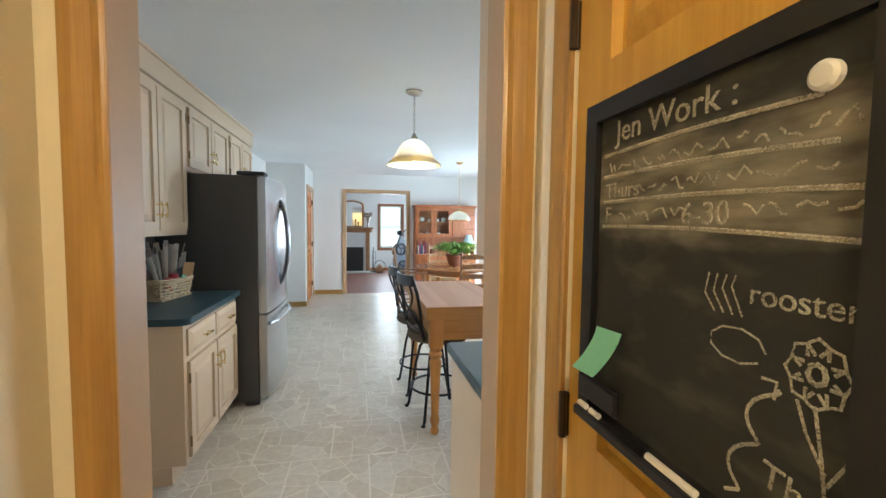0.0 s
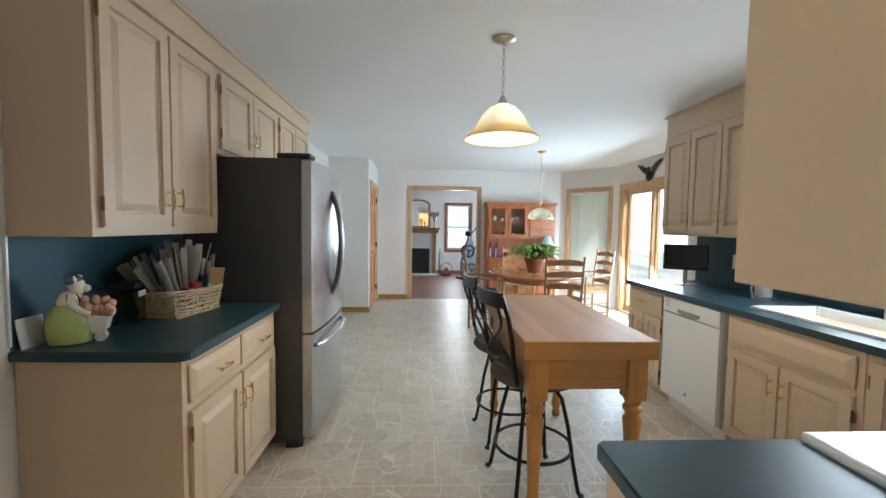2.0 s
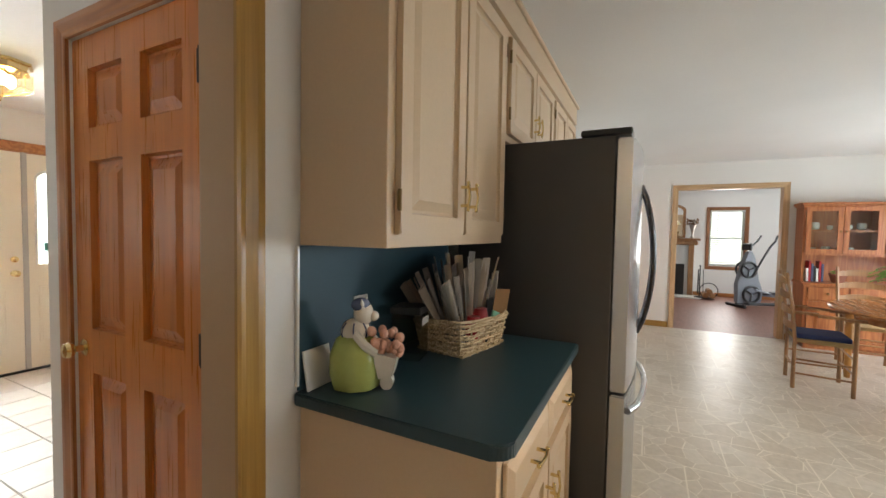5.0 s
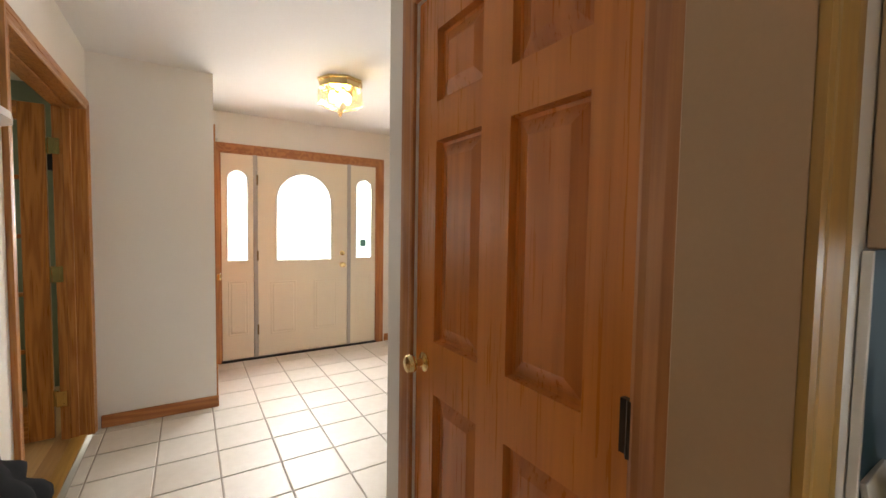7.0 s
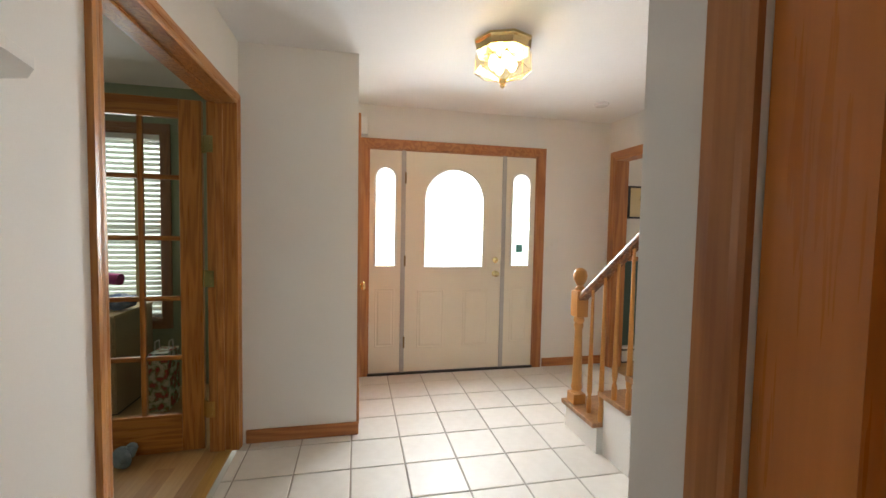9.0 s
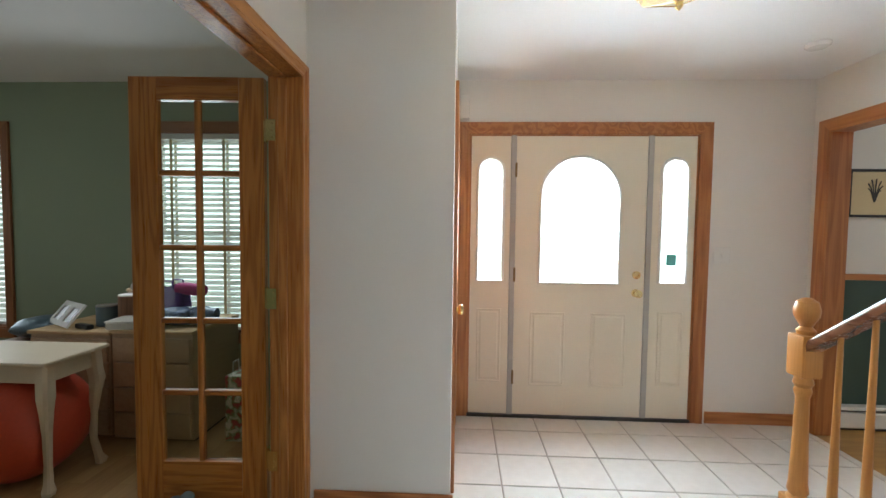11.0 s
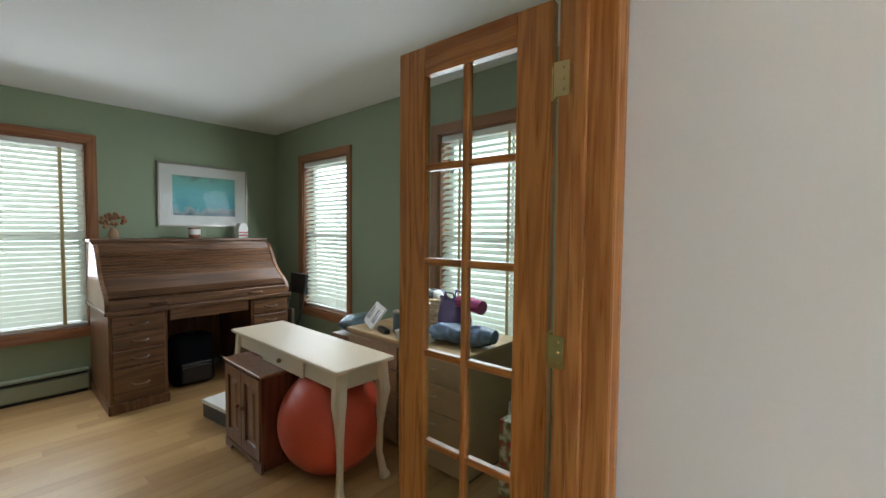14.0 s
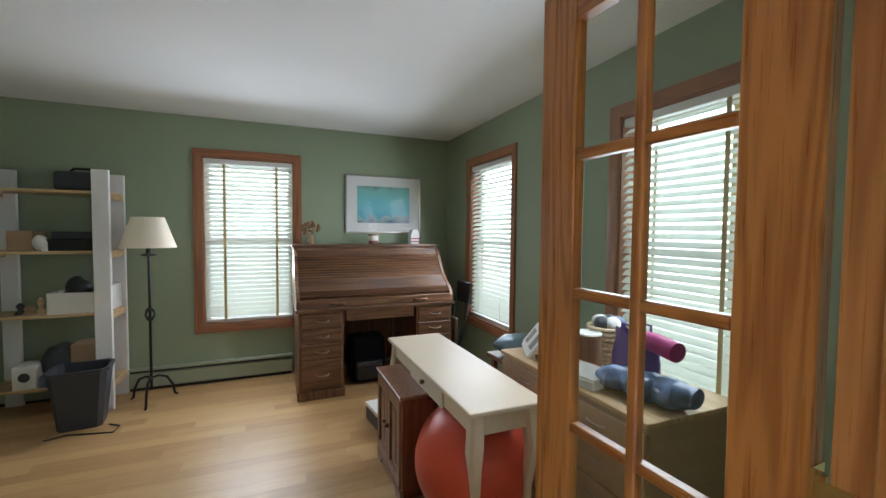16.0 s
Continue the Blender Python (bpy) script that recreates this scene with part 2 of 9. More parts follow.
def lathe(bm, profile, x=0, y=0, z=0, seg=16, cap=True):
    """A turned shape from (radius, height) pairs about the vertical at x, y."""
    rings = []
    for r, h in profile:
        rings.append([bm.verts.new((x + r * math.cos(2 * math.pi * i / seg), y + r * math.sin(2 * math.pi * i / seg), z + h)) for i in range(seg)])
    for a, b in zip(rings, rings[1:]):
        for i in range(seg):
            j = (i + 1) % seg
            bm.faces.new((a[i], a[j], b[j], b[i]))
    if cap:
        bm.faces.new(rings[0][::-1])
        bm.faces.new(rings[-1])
    return bm


def tube(bm, pts, r, seg=8, closed=False, taper=None):
    """A round bar through points."""
    pts = [Vector(p) for p in pts]
    rings, n = [], len(pts)
    up = Vector((0.12, 0.31, 0.94))
    for k, p in enumerate(pts):
        d = pts[(k + 1) % n] - pts[k - 1] if closed or 0 < k < n - 1 else (pts[1] - pts[0] if k == 0 else pts[-1] - pts[-2])
        d.normalize()
        a = d.cross(up)
        if a.length < 0.05:
            a = d.cross(Vector((1, 0.2, 0)))
        a.normalize()
        c = a.cross(d)
        rr = r if taper is None else r + (taper - r) * k / (n - 1)
        rings.append([bm.verts.new(p + rr * (math.cos(2 * math.pi * i / seg) * a + math.sin(2 * math.pi * i / seg) * c)) for i in range(seg)])
    for k in range(n if closed else n - 1):
        a, b = rings[k], rings[(k + 1) % n]
        for i in range(seg):
            j = (i + 1) % seg
            bm.faces.new((a[i], a[j], b[j], b[i]))
    if not closed:
        bm.faces.new(rings[0][::-1])
        bm.faces.new(rings[-1])
    return bm


def ball(bm, x, y, z, rx, ry=None, rz=None, seg=16, rings=10):
    ry, rz = ry or rx, rz or rx
    t = bmesh.new()
    bmesh.ops.create_uvsphere(t, u_segments=seg, v_segments=rings, radius=1)
    return join(bm, t, Matrix.LocRotScale((x, y, z), None, (rx, ry, rz)))


def prism(bm, poly, lo, hi, axis="z"):
    """A polygon of (u, v) pushed from lo to hi along an axis."""
    def at(u, v, w):
        return {"z": (u, v, w), "x": (w, u, v), "y": (u, w, v)}[axis]
    a = [bm.verts.new(at(u, v, lo)) for u, v in poly]
    b = [bm.verts.new(at(u, v, hi)) for u, v in poly]
    bm.faces.new(a)
    bm.faces.new(b[::-1])
    for i in range(len(poly)):
        j = (i + 1) % len(poly)
        bm.faces.new((a[i], b[i], b[j], a[j]))
    return bm


def obj(name, bm, mats, smooth=False):
    bmesh.ops.recalc_face_normals(bm, faces=bm.faces[:])
    me = bpy.data.meshes.new(name)
    bm.to_mesh(me)
    bm.free()
    for m in mats if isinstance(mats, (list, tuple)) else (mats,):
        me.materials.append(m)
    if smooth:
        me.shade_smooth()
        me.set_sharp_from_angle(angle=radians(38))
    return new(name, me)


def part(name, bm, material, parent, label="", smooth=False):
    ob = obj(name, bm, material, smooth)
    ob.parent = parent
    if label:
        ob["label"] = label
    return ob


def thing(name, label, category, m=None, group="", kind=""):
    ob = tagged(new(name), label, category, group, kind)
    ob.empty_display_size = 0.1
    if m is not None:
        ob.matrix_world = m
    return ob


def structure(name, bm, mats, label, category, smooth=False):
    return tagged(obj(name, bm, mats, smooth), label, category, "", "structure")


# ---- the walls ----
def wall(name, axis, a, b, u0, u1, z0, z1, holes, mats, label, m=None):
    """A wall across the given axis from a to b, with square openings (u0, u1, z0, z1) cut through. mats: low side, high side, reveals."""
    us = sorted({u0, u1, *[v for h in holes for v in h[:2]]})
    zs = sorted({z0, z1, *[v for h in holes for v in h[2:]]})
    def solid(i, k):
        if not (0 <= i < len(us) - 1 and 0 <= k < len(zs) - 1):
            return False
        cu, cz = (us[i] + us[i + 1]) / 2, (zs[k] + zs[k + 1]) / 2
        return not any(h[0] < cu < h[1] and h[2] < cz < h[3] for h in holes)
    bm, seen = bmesh.new(), {}
    def v(w, u, z):
        key = (w, u, z)
        if key not in seen:
            seen[key] = bm.verts.new((w, u, z) if axis == "x" else (u, w, z))
        return seen[key]
    for i in range(len(us) - 1):
        for k in range(len(zs) - 1):
            if not solid(i, k):
                continue
            p, q, r, s = us[i], us[i + 1], zs[k], zs[k + 1]
            bm.faces.new((v(a, p, r), v(a, q, r), v(a, q, s), v(a, p, s))).material_index = 0
            bm.faces.new((v(b, p, r), v(b, q, r), v(b, q, s), v(b, p, s))).material_index = 1
            for di, dk, e in ((-1, 0, ((p, r), (p, s))), (1, 0, ((q, r), (q, s))), (0, -1, ((p, r), (q, r))), (0, 1, ((p, s), (q, s)))):
                if not solid(i + di, k + dk):
                    bm.faces.new((v(a, *e[0]), v(b, *e[0]), v(b, *e[1]), v(a, *e[1]))).material_index = 2
    if m is not None:
        bm.transform(m)
    return structure(name, bm, [M[k] for k in mats], label, "wall")


def slab(name, x0, x1, y0, y1, z0, z1, mat, label, category):
    return structure(name, box(bmesh.new(), x0, x1, y0, y1, z0, z1), M[mat], label, category)


W3 = ("white_wall", "white_wall", "white_wall")
# passage with the chalkboard
wall("wall_passage_west", "x", -0.75, -0.60, -1.75, 0.95, 0, 2.44, [], ("cream_wall",) * 3, "cream painted wall of the narrow passage")
wall("wall_passage_east", "x", 0.445, 0.56, -1.75, 0.95, 0, 2.44, [(-0.02, 0.775, 0, 2.04)], ("cream_wall",) * 3, "cream painted passage wall with a panelled door")
wall("wall_passage_south", "y", -1.90, -1.75, -0.75, 0.56, 0, 2.44, [], ("cream_wall",) * 3, "plain cream wall closing the passage")
# kitchen
wall("wall_kitchen_south", "y", 0.95, 1.06, -1.64, 2.70, 0, 2.44, [(-0.502, 0.387, 0, 2.08)], ("cream_wall", "white_wall", "tan"), "wall between passage and kitchen with a cased doorway")
wall("wall_kitchen_west", "x", -1.64, -1.51, 1.06, 8.66, 0, 2.44, [(1.20, 2.18, 0, 2.08)], W3, "white kitchen wall with a cased opening to the hall")
wall("wall_kitchen_east", "x", 2.56, 2.70, 1.06, 4.70, 0, 2.44, [(2.35, 3.33, 1.08, 2.02)], W3, "white kitchen wall with the sink window")
wall("wall_dining_east", "x", 3.27, 3.42, 5.42, 7.68, 0, 2.44, [(5.50, 7.50, 0.0, 2.04)], W3, "white wall with the sliding patio door")
wall("wall_kitchen_north", "y", 8.52, 8.66, -1.51, 3.6, 0, 2.44, [(-0.26, 0.99, 0, 2.07)], W3, "white wall with a cased opening to the living room")
wall("wall_pantry_front", "y", 7.29, 7.41, -1.51, -0.89, 0, 2.44, [], W3, "white wall of the pantry closet")
wall("wall_pantry_side", "x", -1.01, -0.89, 7.41, 8.52, 0, 2.44, [(7.53, 8.36, 0, 2.04)], W3, "white pantry wall with a wooden door")


def angled(x0, y0, x1, y1):
    """The frame of a wall that runs from one corner to the other: local x along it, local y away from the room."""
    return pose(x0, y0, 0, 0, 0, math.degrees(math.atan2(y1 - y0, x1 - x0))), math.hypot(x1 - x0, y1 - y0)


BAY_A, BAY_A_LEN = angled(3.27, 7.68, 2.56, 8.52)
wall("wall_bay_north", "y", -0.14, 0.0, 0.0, BAY_A_LEN, 0, 2.44, [(0.15, 0.89, 0.36, 2.04)], W3, "white angled bay wall with a blind-covered window", BAY_A)
BAY_B, BAY_B_LEN = angled(2.56, 4.70, 3.27, 5.42)
wall("wall_bay_south", "y", -0.14, 0.0, 0.0, BAY_B_LEN, 0, 2.44, [], W3, "white angled bay wall beside the patio door", BAY_B)

# hall
wall("wall_closet", "y", 2.24, 2.36, -2.70, -1.64, 0, 2.44, [(-2.50, -1.735, 0, 2.045)], W3, "white hall wall with a six-panel closet door")
wall("wall_closet_west", "x", -2.70, -2.58, 2.36, 3.46, 0, 2.44, [], W3, "white side wall of the hall closet")
wall("wall_stair", "y", 3.40, 3.46, -2.58, -1.64, 0, 2.44, [], W3, "white wall below the stairs")
wall("wall_hall_north", "y", 4.25, 4.38, -5.80, -1.64, 0, 2.44, [(-5.67, -5.00, 0, 2.05)], W3, "white hall wall with a cased opening")
# the second opening is unseen, added to hold the front room fill lamp
wall("wall_front_hall", "x", -5.95, -5.80, 0.94, 8.0, 0, 2.44, [(1.868, 3.492, 0, 2.06), (5.95, 7.25, 0.85, 2.15)], W3, "white front wall with the entry door")
wall("wall_office_hall", "y", 0.94, 1.087, -5.80, -1.64, 0, 2.44, [(-4.70, -3.40, 0, 2.07)], ("green_wall", "white_wall", "white_wall"), "wall between hall and office with a cased french door opening")
wall("wall_coat_closet_east", "x", -4.86, -4.76, 1.087, 1.787, 0, 2.44, [], W3, "white projecting wall of the coat closet")
wall("wall_coat_closet_north", "y", 1.69, 1.787, -5.80, -4.86, 0, 2.44, [(-5.62, -4.96, 0, 2.04)], W3, "white coat closet wall beside the entry door")
# office
G3 = ("green_wall",) * 3
wall("wall_front_office", "x", -5.97, -5.82, -3.21, 0.94, 0, 2.44, [(-2.465, -1.685, 0.56, 2.075), (-0.545, 0.235, 0.56, 2.075)], G3, "sage green wall with two blind-covered windows")
wall("wall_office_back", "y", -3.21, -3.06, -5.82, -1.62, 0, 2.44, [(-4.175, -3.385, 0.53, 2.085)], G3, "sage green wall with a blind-covered window")
wall("wall_office_east", "x", -1.76, -1.62, -3.06, 0.94, 0, 2.44, [], G3, "plain sage green wall")
# rooms beyond
wall("wall_living_north", "y", 12.75, 12.9, -2.3, 3.5, 0, 2.44, [(0.62, 1.31, 0.68, 2.0)], W3, "white living room wall with a bright window")
wall("wall_living_west", "x", -2.3, -2.16, 8.66, 12.75, 0, 2.44, [], W3, "plain white living room wall")
# this opening is unseen, added to hold the living room fill lamp
wall("wall_living_east", "x", 3.3, 3.5, 8.66, 12.75, 0, 2.44, [(9.8, 11.4, 0.75, 2.05)], W3, "white living room wall with an added, unseen window opening")
wall("wall_room_north", "y", 8.0, 8.14, -5.95, -1.64, 0, 2.44, [], W3, "plain white wall of the front room")

# floors and ceilings
slab("floor_kitchen", -1.51, 2.56, 1.06, 8.52, -0.10, 0.0, "vinyl", "beige flagstone-print sheet vinyl kitchen floor", "floor")
slab("floor_bay", 2.56, 3.6, 4.55, 8.66, -0.10, 0.0, "vinyl", "beige flagstone-print sheet vinyl by the patio door", "floor")
slab("floor_passage", -0.60, 0.445, -1.75, 1.06, -0.10, 0.0, "vinyl", "beige flagstone-print vinyl in the passage", "floor")
FLOOR_HALL = slab("floor_hall", -5.80, -1.51, 1.087, 4.25, -0.10, -0.006, "grout", "white ceramic tile hall floor with grey grout", "floor")
FLOOR_OFFICE = slab("floor_office", -5.82, -1.76, -3.06, 1.00, -0.10, -0.004, "grout", "pale maple laminate plank floor", "floor")
slab("floor_living", -2.16, 3.3, 8.52, 12.75, -0.10, 0.0, "cherry_floor", "reddish polished hardwood living room floor", "floor")
slab("floor_front_room", -5.80, -1.64, 4.25, 8.0, -0.10, 0.0, "oak_y", "golden hardwood floor of the front room", "floor")
slab("ceiling_kitchen", -1.64, 3.6, 0.95, 8.66, 2.44, 2.54, "ceiling", "off-white lightly textured kitchen ceiling", "ceiling")
slab("ceiling_hall", -5.95, -1.64, 0.94, 8.14, 2.43, 2.54, "ceiling", "off-white lightly textured hall ceiling", "ceiling")
slab("ceiling_office", -5.97, -1.62, -3.21, 0.94, 2.44, 2.54, "ceiling", "off-white smooth office ceiling", "ceiling")
slab("ceiling_living", -2.3, 3.5, 8.66, 12.9, 2.44, 2.54, "ceiling", "off-white living room ceiling", "ceiling")
slab("ceiling_passage", -0.75, 0.56, -1.9, 0.95, 2.44, 2.54, "ceiling", "off-white passage ceiling", "ceiling")


# ---- casings, jambs and baseboards ----
def casing(name, m, w, h, label, mats=("oak", "oak_x"), width=0.07, thick=0.018, sill=None, group=""):
    """A moulded casing round an opening of w by h; local x along the wall, y out of it towards the viewer is -y, z up."""
    t = thing(name, label, "trim", m, group, "structure")
    prof = ((0, 0), (0, thick * 0.6), (width * 0.12, thick * 0.75), (width * 0.3, thick * 0.7), (width * 0.72, thick), (width, thick), (width, 0))
    for s in (-1, 1):
        bm = bmesh.new()
        z0 = sill if sill is not None else 0.0
        a = [bm.verts.new((s * (w / 2 + u), -v, z0)) for u, v in prof]
        b = [bm.verts.new((s * (w / 2 + u), -v, h + u)) for u, v in prof]
        for i in range(len(prof)):
            j = (i + 1) % len(prof)
            bm.faces.new((a[i], a[j], b[j], b[i]))
        bm.faces.new(a)
        part("side_casing", bm, M[mats[0]], t)
    bm = bmesh.new()
    a = [bm.verts.new((-w / 2 - u, -v, h + u)) for u, v in prof]
    b = [bm.verts.new((w / 2 + u, -v, h + u)) for u, v in prof]
    for i in range(len(prof)):
        j = (i + 1) % len(prof)
        bm.faces.new((a[i], a[j], b[j], b[i]))
    part("head_casing", bm, M[mats[1]], t)
    return t


def lining(name, m, w, h, d0, d1, mat, label, sill=None, thick=0.02):
    """The boards that line an opening, from local y d0 to d1."""
    bm = bmesh.new()
    z0 = 0.0 if sill is None else sill
    box(bm, -w / 2 - thick, -w / 2, d0, d1, z0, h, 0.002)
    box(bm, w / 2, w / 2 + thick, d0, d1, z0, h, 0.002)
    box(bm, -w / 2 - thick, w / 2 + thick, d0, d1, h, h + thick, 0.002)
    if sill is not None:
        box(bm, -w / 2 - thick, w / 2 + thick, d0, d1, sill - thick, sill, 0.002)
    bm.transform(m)
    return structure(name, bm, M[mat], label, "trim")


# passage doorway: seen from the south
casing("doorway_trim", pose(-0.06, 0.95, 0), 0.826, 2.06, "amber oak casing round the kitchen doorway", width=0.078)
lining("doorway_jamb", pose(-0.06, 1.003, 0), 0.822, 2.06, -0.064, 0.063, "tan", "tan painted door jamb", thick=0.033)
# opening from kitchen to hall: kitchen side looks along -x
casing("hall_opening_trim", pose(-1.51, 1.69, 0, 0, 0, 90), 0.96, 2.06, "amber oak casing round the hall opening", width=0.075)
lining("hall_opening_jamb", pose(-1.575, 1.69, 0, 0, 0, 90), 0.96, 2.06, -0.068, 0.068, "tan", "tan painted jamb of the hall opening")
# far opening to the living room
casing("living_opening_trim", pose(0.365, 8.52, 0), 1.23, 2.06, "pale oak casing round the living room opening", ("pale_oak", "pale_oak_x"))
lining("living_opening_jamb", pose(0.365, 8.59, 0), 1.23, 2.06, -0.072, 0.072, "pale_oak", "pale oak lining of the living room opening", thick=0.01)
# pantry door trim looks along +x
casing("pantry_door_trim", pose(-0.89, 7.945, 0, 0, 0, 90), 0.83, 2.04, "pale oak casing round the pantry door", ("pale_oak", "pale_oak_y"))
# closet door
casing("closet_door_trim", pose(-2.1175, 2.24, 0), 0.765, 2.045, "red-stained wooden casing round the closet door", ("red_oak", "red_oak_x"), width=0.065)
# office opening, hall side looks towards -y
casing("office_opening_trim", pose(-4.05, 1.087, 0, 0, 0, 180), 1.27, 2.05, "amber oak casing round the french door opening", ("amber_oak", "amber_oak_x"), width=0.06)
lining("office_opening_jamb", pose(-4.05, 1.0135, 0), 1.27, 2.05, -0.076, 0.076, "amber_oak", "amber oak jamb of the french door opening")
_b = bmesh.new()
for x0, x1 in ((-4.685, -4.673), (-3.427, -3.415)):
    box(_b, x0, x1, 0.985, 1.025, 0.0, 2.05, 0.003)
box(_b, -4.673, -3.427, 0.985, 1.025, 2.038, 2.05, 0.003)
structure("office_opening_stop", _b, M["amber_oak"], "amber oak door stop strip in the french door opening", "trim")
# coat closet door
casing("coat_closet_trim", pose(-5.29, 1.787, 0, 0, 0, 180), 0.66, 2.04, "red-stained casing of the coat closet door", ("red_oak", "red_oak_x"), width=0.065)
# front door
casing("entry_trim", pose(-5.80, 2.68, 0, 0, 0, 90), 1.60, 2.05, "red-stained wooden casing round the entry door", ("red_oak", "red_oak_y"), width=0.085)
# opening in the north hall wall
casing("front_room_trim", pose(-5.335, 4.25, 0), 0.65, 2.04, "red-stained casing of the front room opening", ("red_oak", "red_oak_x"), width=0.085)
lining("front_room_jamb", pose(-5.335, 4.315, 0), 0.65, 2.04, -0.068, 0.068, "red_oak", "red-stained wooden jamb of the front room opening", thick=0.01)
# chalkboard door
casing("passage_door_trim", pose(0.445, 0.3775, 0, 0, 0, -90), 0.795, 2.04, "amber oak casing of the passage door", width=0.065, thick=0.015)


def baseboard(name, pts, mat, label, h=0.085, t=0.014):
    """A run of baseboard: (x0, x1, y0, y1) boxes with a rounded top."""
    th = thing(name, label, "baseboard", None, "", "structure")
    for x0, x1, y0, y1 in pts:
        part("board", box(bmesh.new(), x0, x1, y0, y1, 0, h, 0.004), M[mat], th)
    return th


T = 0.014
baseboard("baseboard_kitchen", [(-1.51, -0.876, 7.29 - T, 7.29), (-0.89, -0.89 + T, 7.29, 7.45), (-0.89 + T, -0.325, 8.52 - T, 8.52), (1.06, 1.12, 8.52 - T, 8.52), (-1.51, -1.51 + T, 2.26, 2.36)],
          "oak_x", "stained wooden baseboard along the kitchen walls")
baseboard("baseboard_hall", [(-4.76, -4.76 + T, 1.12, 1.787 + T), (-5.80, -5.80 + T, 3.585, 4.25), (-2.69, -2.57, 2.24 - T, 2.24), (-3.32, -1.66, 1.087, 1.087 + T), (-5.80, -5.72, 1.787, 1.787 + T)],
          "red_oak_y", "red-stained wooden baseboard along the hall walls")
baseboard("baseboard_living", [(-2.1, 3.3, 12.75 - T, 12.75)], "red_oak_x", "wooden baseboard in the living room")

# threshold between tile and laminate
structure("threshold", box(bmesh.new(), -4.69, -3.41, 0.985, 1.06, -0.004, 0.008, 0.004), M["oak_x"], "oak threshold strip under the french door opening", "trim")
structure("threshold_kitchen", box(bmesh.new(), -1.62, -1.53, 1.21, 2.17, -0.004, 0.007, 0.003), M["oak_y"], "oak threshold strip between tile and vinyl", "trim")


# ---- more materials ----
M["teal"] = paint("dark_teal_laminate", (0.020, 0.052, 0.066), 0.36, 0.14, 260, 0.08, patch=4.0)
M["teal_splash"] = paint("dark_blue_backsplash", (0.020, 0.066, 0.092), 0.6, 0.14, 200, 0.06, patch=3.0)
M["fridge_side"] = paint("dark_grey_textured_steel", (0.045, 0.043, 0.042), 0.5, 0.06, 300, 0.15)
M["steel"] = paint("brushed_stainless_steel", (0.50, 0.50, 0.50), 0.26, 0.06, 200, 0.04, 1.0)
M["handle_dark"] = paint("darkened_steel", (0.10, 0.10, 0.11), 0.25, 0.06, 100, 0.02, 1.0)
M["butcher"] = wood("maple_butcher_block", (0.30, 0.165, 0.10), (0.40, 0.24, 0.155), "y", 0.46, 0.9, 2.5, 0.3)
M["honey_x"] = wood("honey_maple_x", (0.38, 0.165, 0.036), (0.49, 0.235, 0.06), "x", 0.35, 1.6, 4, 0.2)
M["honey"] = wood("honey_maple", (0.42, 0.18, 0.04), (0.54, 0.26, 0.068), "z", 0.35, 1.3, 5, 0.25)
M["table_oak"] = wood("orange_oak_table", (0.33, 0.125, 0.04), (0.45, 0.195, 0.07), "y", 0.25)
M["iron"] = paint("black_wrought_iron", (0.012, 0.011, 0.011), 0.38, 0.2, 160, 0.1, 0.4)
M["suede"] = paint("taupe_suede_upholstery", (0.11, 0.085, 0.065), 0.9, 0.15, 220, 0.4)
M["chair_oak"] = wood("golden_oak_chair", (0.27, 0.13, 0.055), (0.38, 0.20, 0.09), "z", 0.38)
M["hutch"] = wood("reddish_pine_hutch", (0.30, 0.085, 0.025), (0.45, 0.16, 0.055), "z", 0.38)
M["rush"] = paint("woven_rush", (0.42, 0.28, 0.13), 0.85, 0.2, 90, 0.5)
M["leaf"] = paint("fern_leaf_green", (0.20, 0.38, 0.05), 0.5, 0.3, 30, 0.1)
M["terracotta"] = paint("terracotta", (0.28, 0.10, 0.06), 0.8, 0.12, 90, 0.2)
M["wicker"] = wood("natural_wicker", (0.44, 0.31, 0.17), (0.74, 0.60, 0.41), "x", 0.65, 3.0)
M["alabaster"] = translucent("amber_alabaster_glass", (0.98, 0.95, 0.87), 0.7, 0.25)
M["amber_rim"] = translucent("amber_glass_rim", (0.88, 0.62, 0.20), 0.65, 0.25)
M["milk_glass"] = translucent("ribbed_white_glass", (0.86, 0.85, 0.80), 0.65, 0.1)
M["nickel"] = paint("brushed_nickel", (0.42, 0.38, 0.34), 0.3, 0.06, 90, 0.03, 1.0)
M["green_glaze"] = paint("lime_green_glaze", (0.40, 0.46, 0.14), 0.2, 0.1, 40, 0.05)
M["white_glaze"] = paint("cream_glaze", (0.74, 0.68, 0.58), 0.22, 0.08, 40, 0.05)
M["pink_glaze"] = paint("peach_glaze", (0.74, 0.40, 0.29), 0.25, 0.15, 40, 0.05)
M["blue_glaze"] = paint("slate_blue_glaze", (0.10, 0.12, 0.20), 0.25, 0.1, 40, 0.05)
M["paper"] = paint("white_paper", (0.72, 0.70, 0.66), 0.8, 0.06, 60, 0.1)
M["red"] = paint("red_plastic", (0.38, 0.02, 0.025), 0.35, 0.1, 60, 0.03)
M["tool_wood"] = wood("pale_spoon_wood", (0.46, 0.28, 0.13), (0.66, 0.46, 0.25), "z", 0.6, 3.0)
M["brown_tool"] = paint("brown_grey_plastic", (0.30, 0.245, 0.19), 0.4, 0.3, 40, 0.05)
M["screen"] = paint("dark_screen", (0.008, 0.008, 0.010), 0.08, 0.05, 20, 0.0)
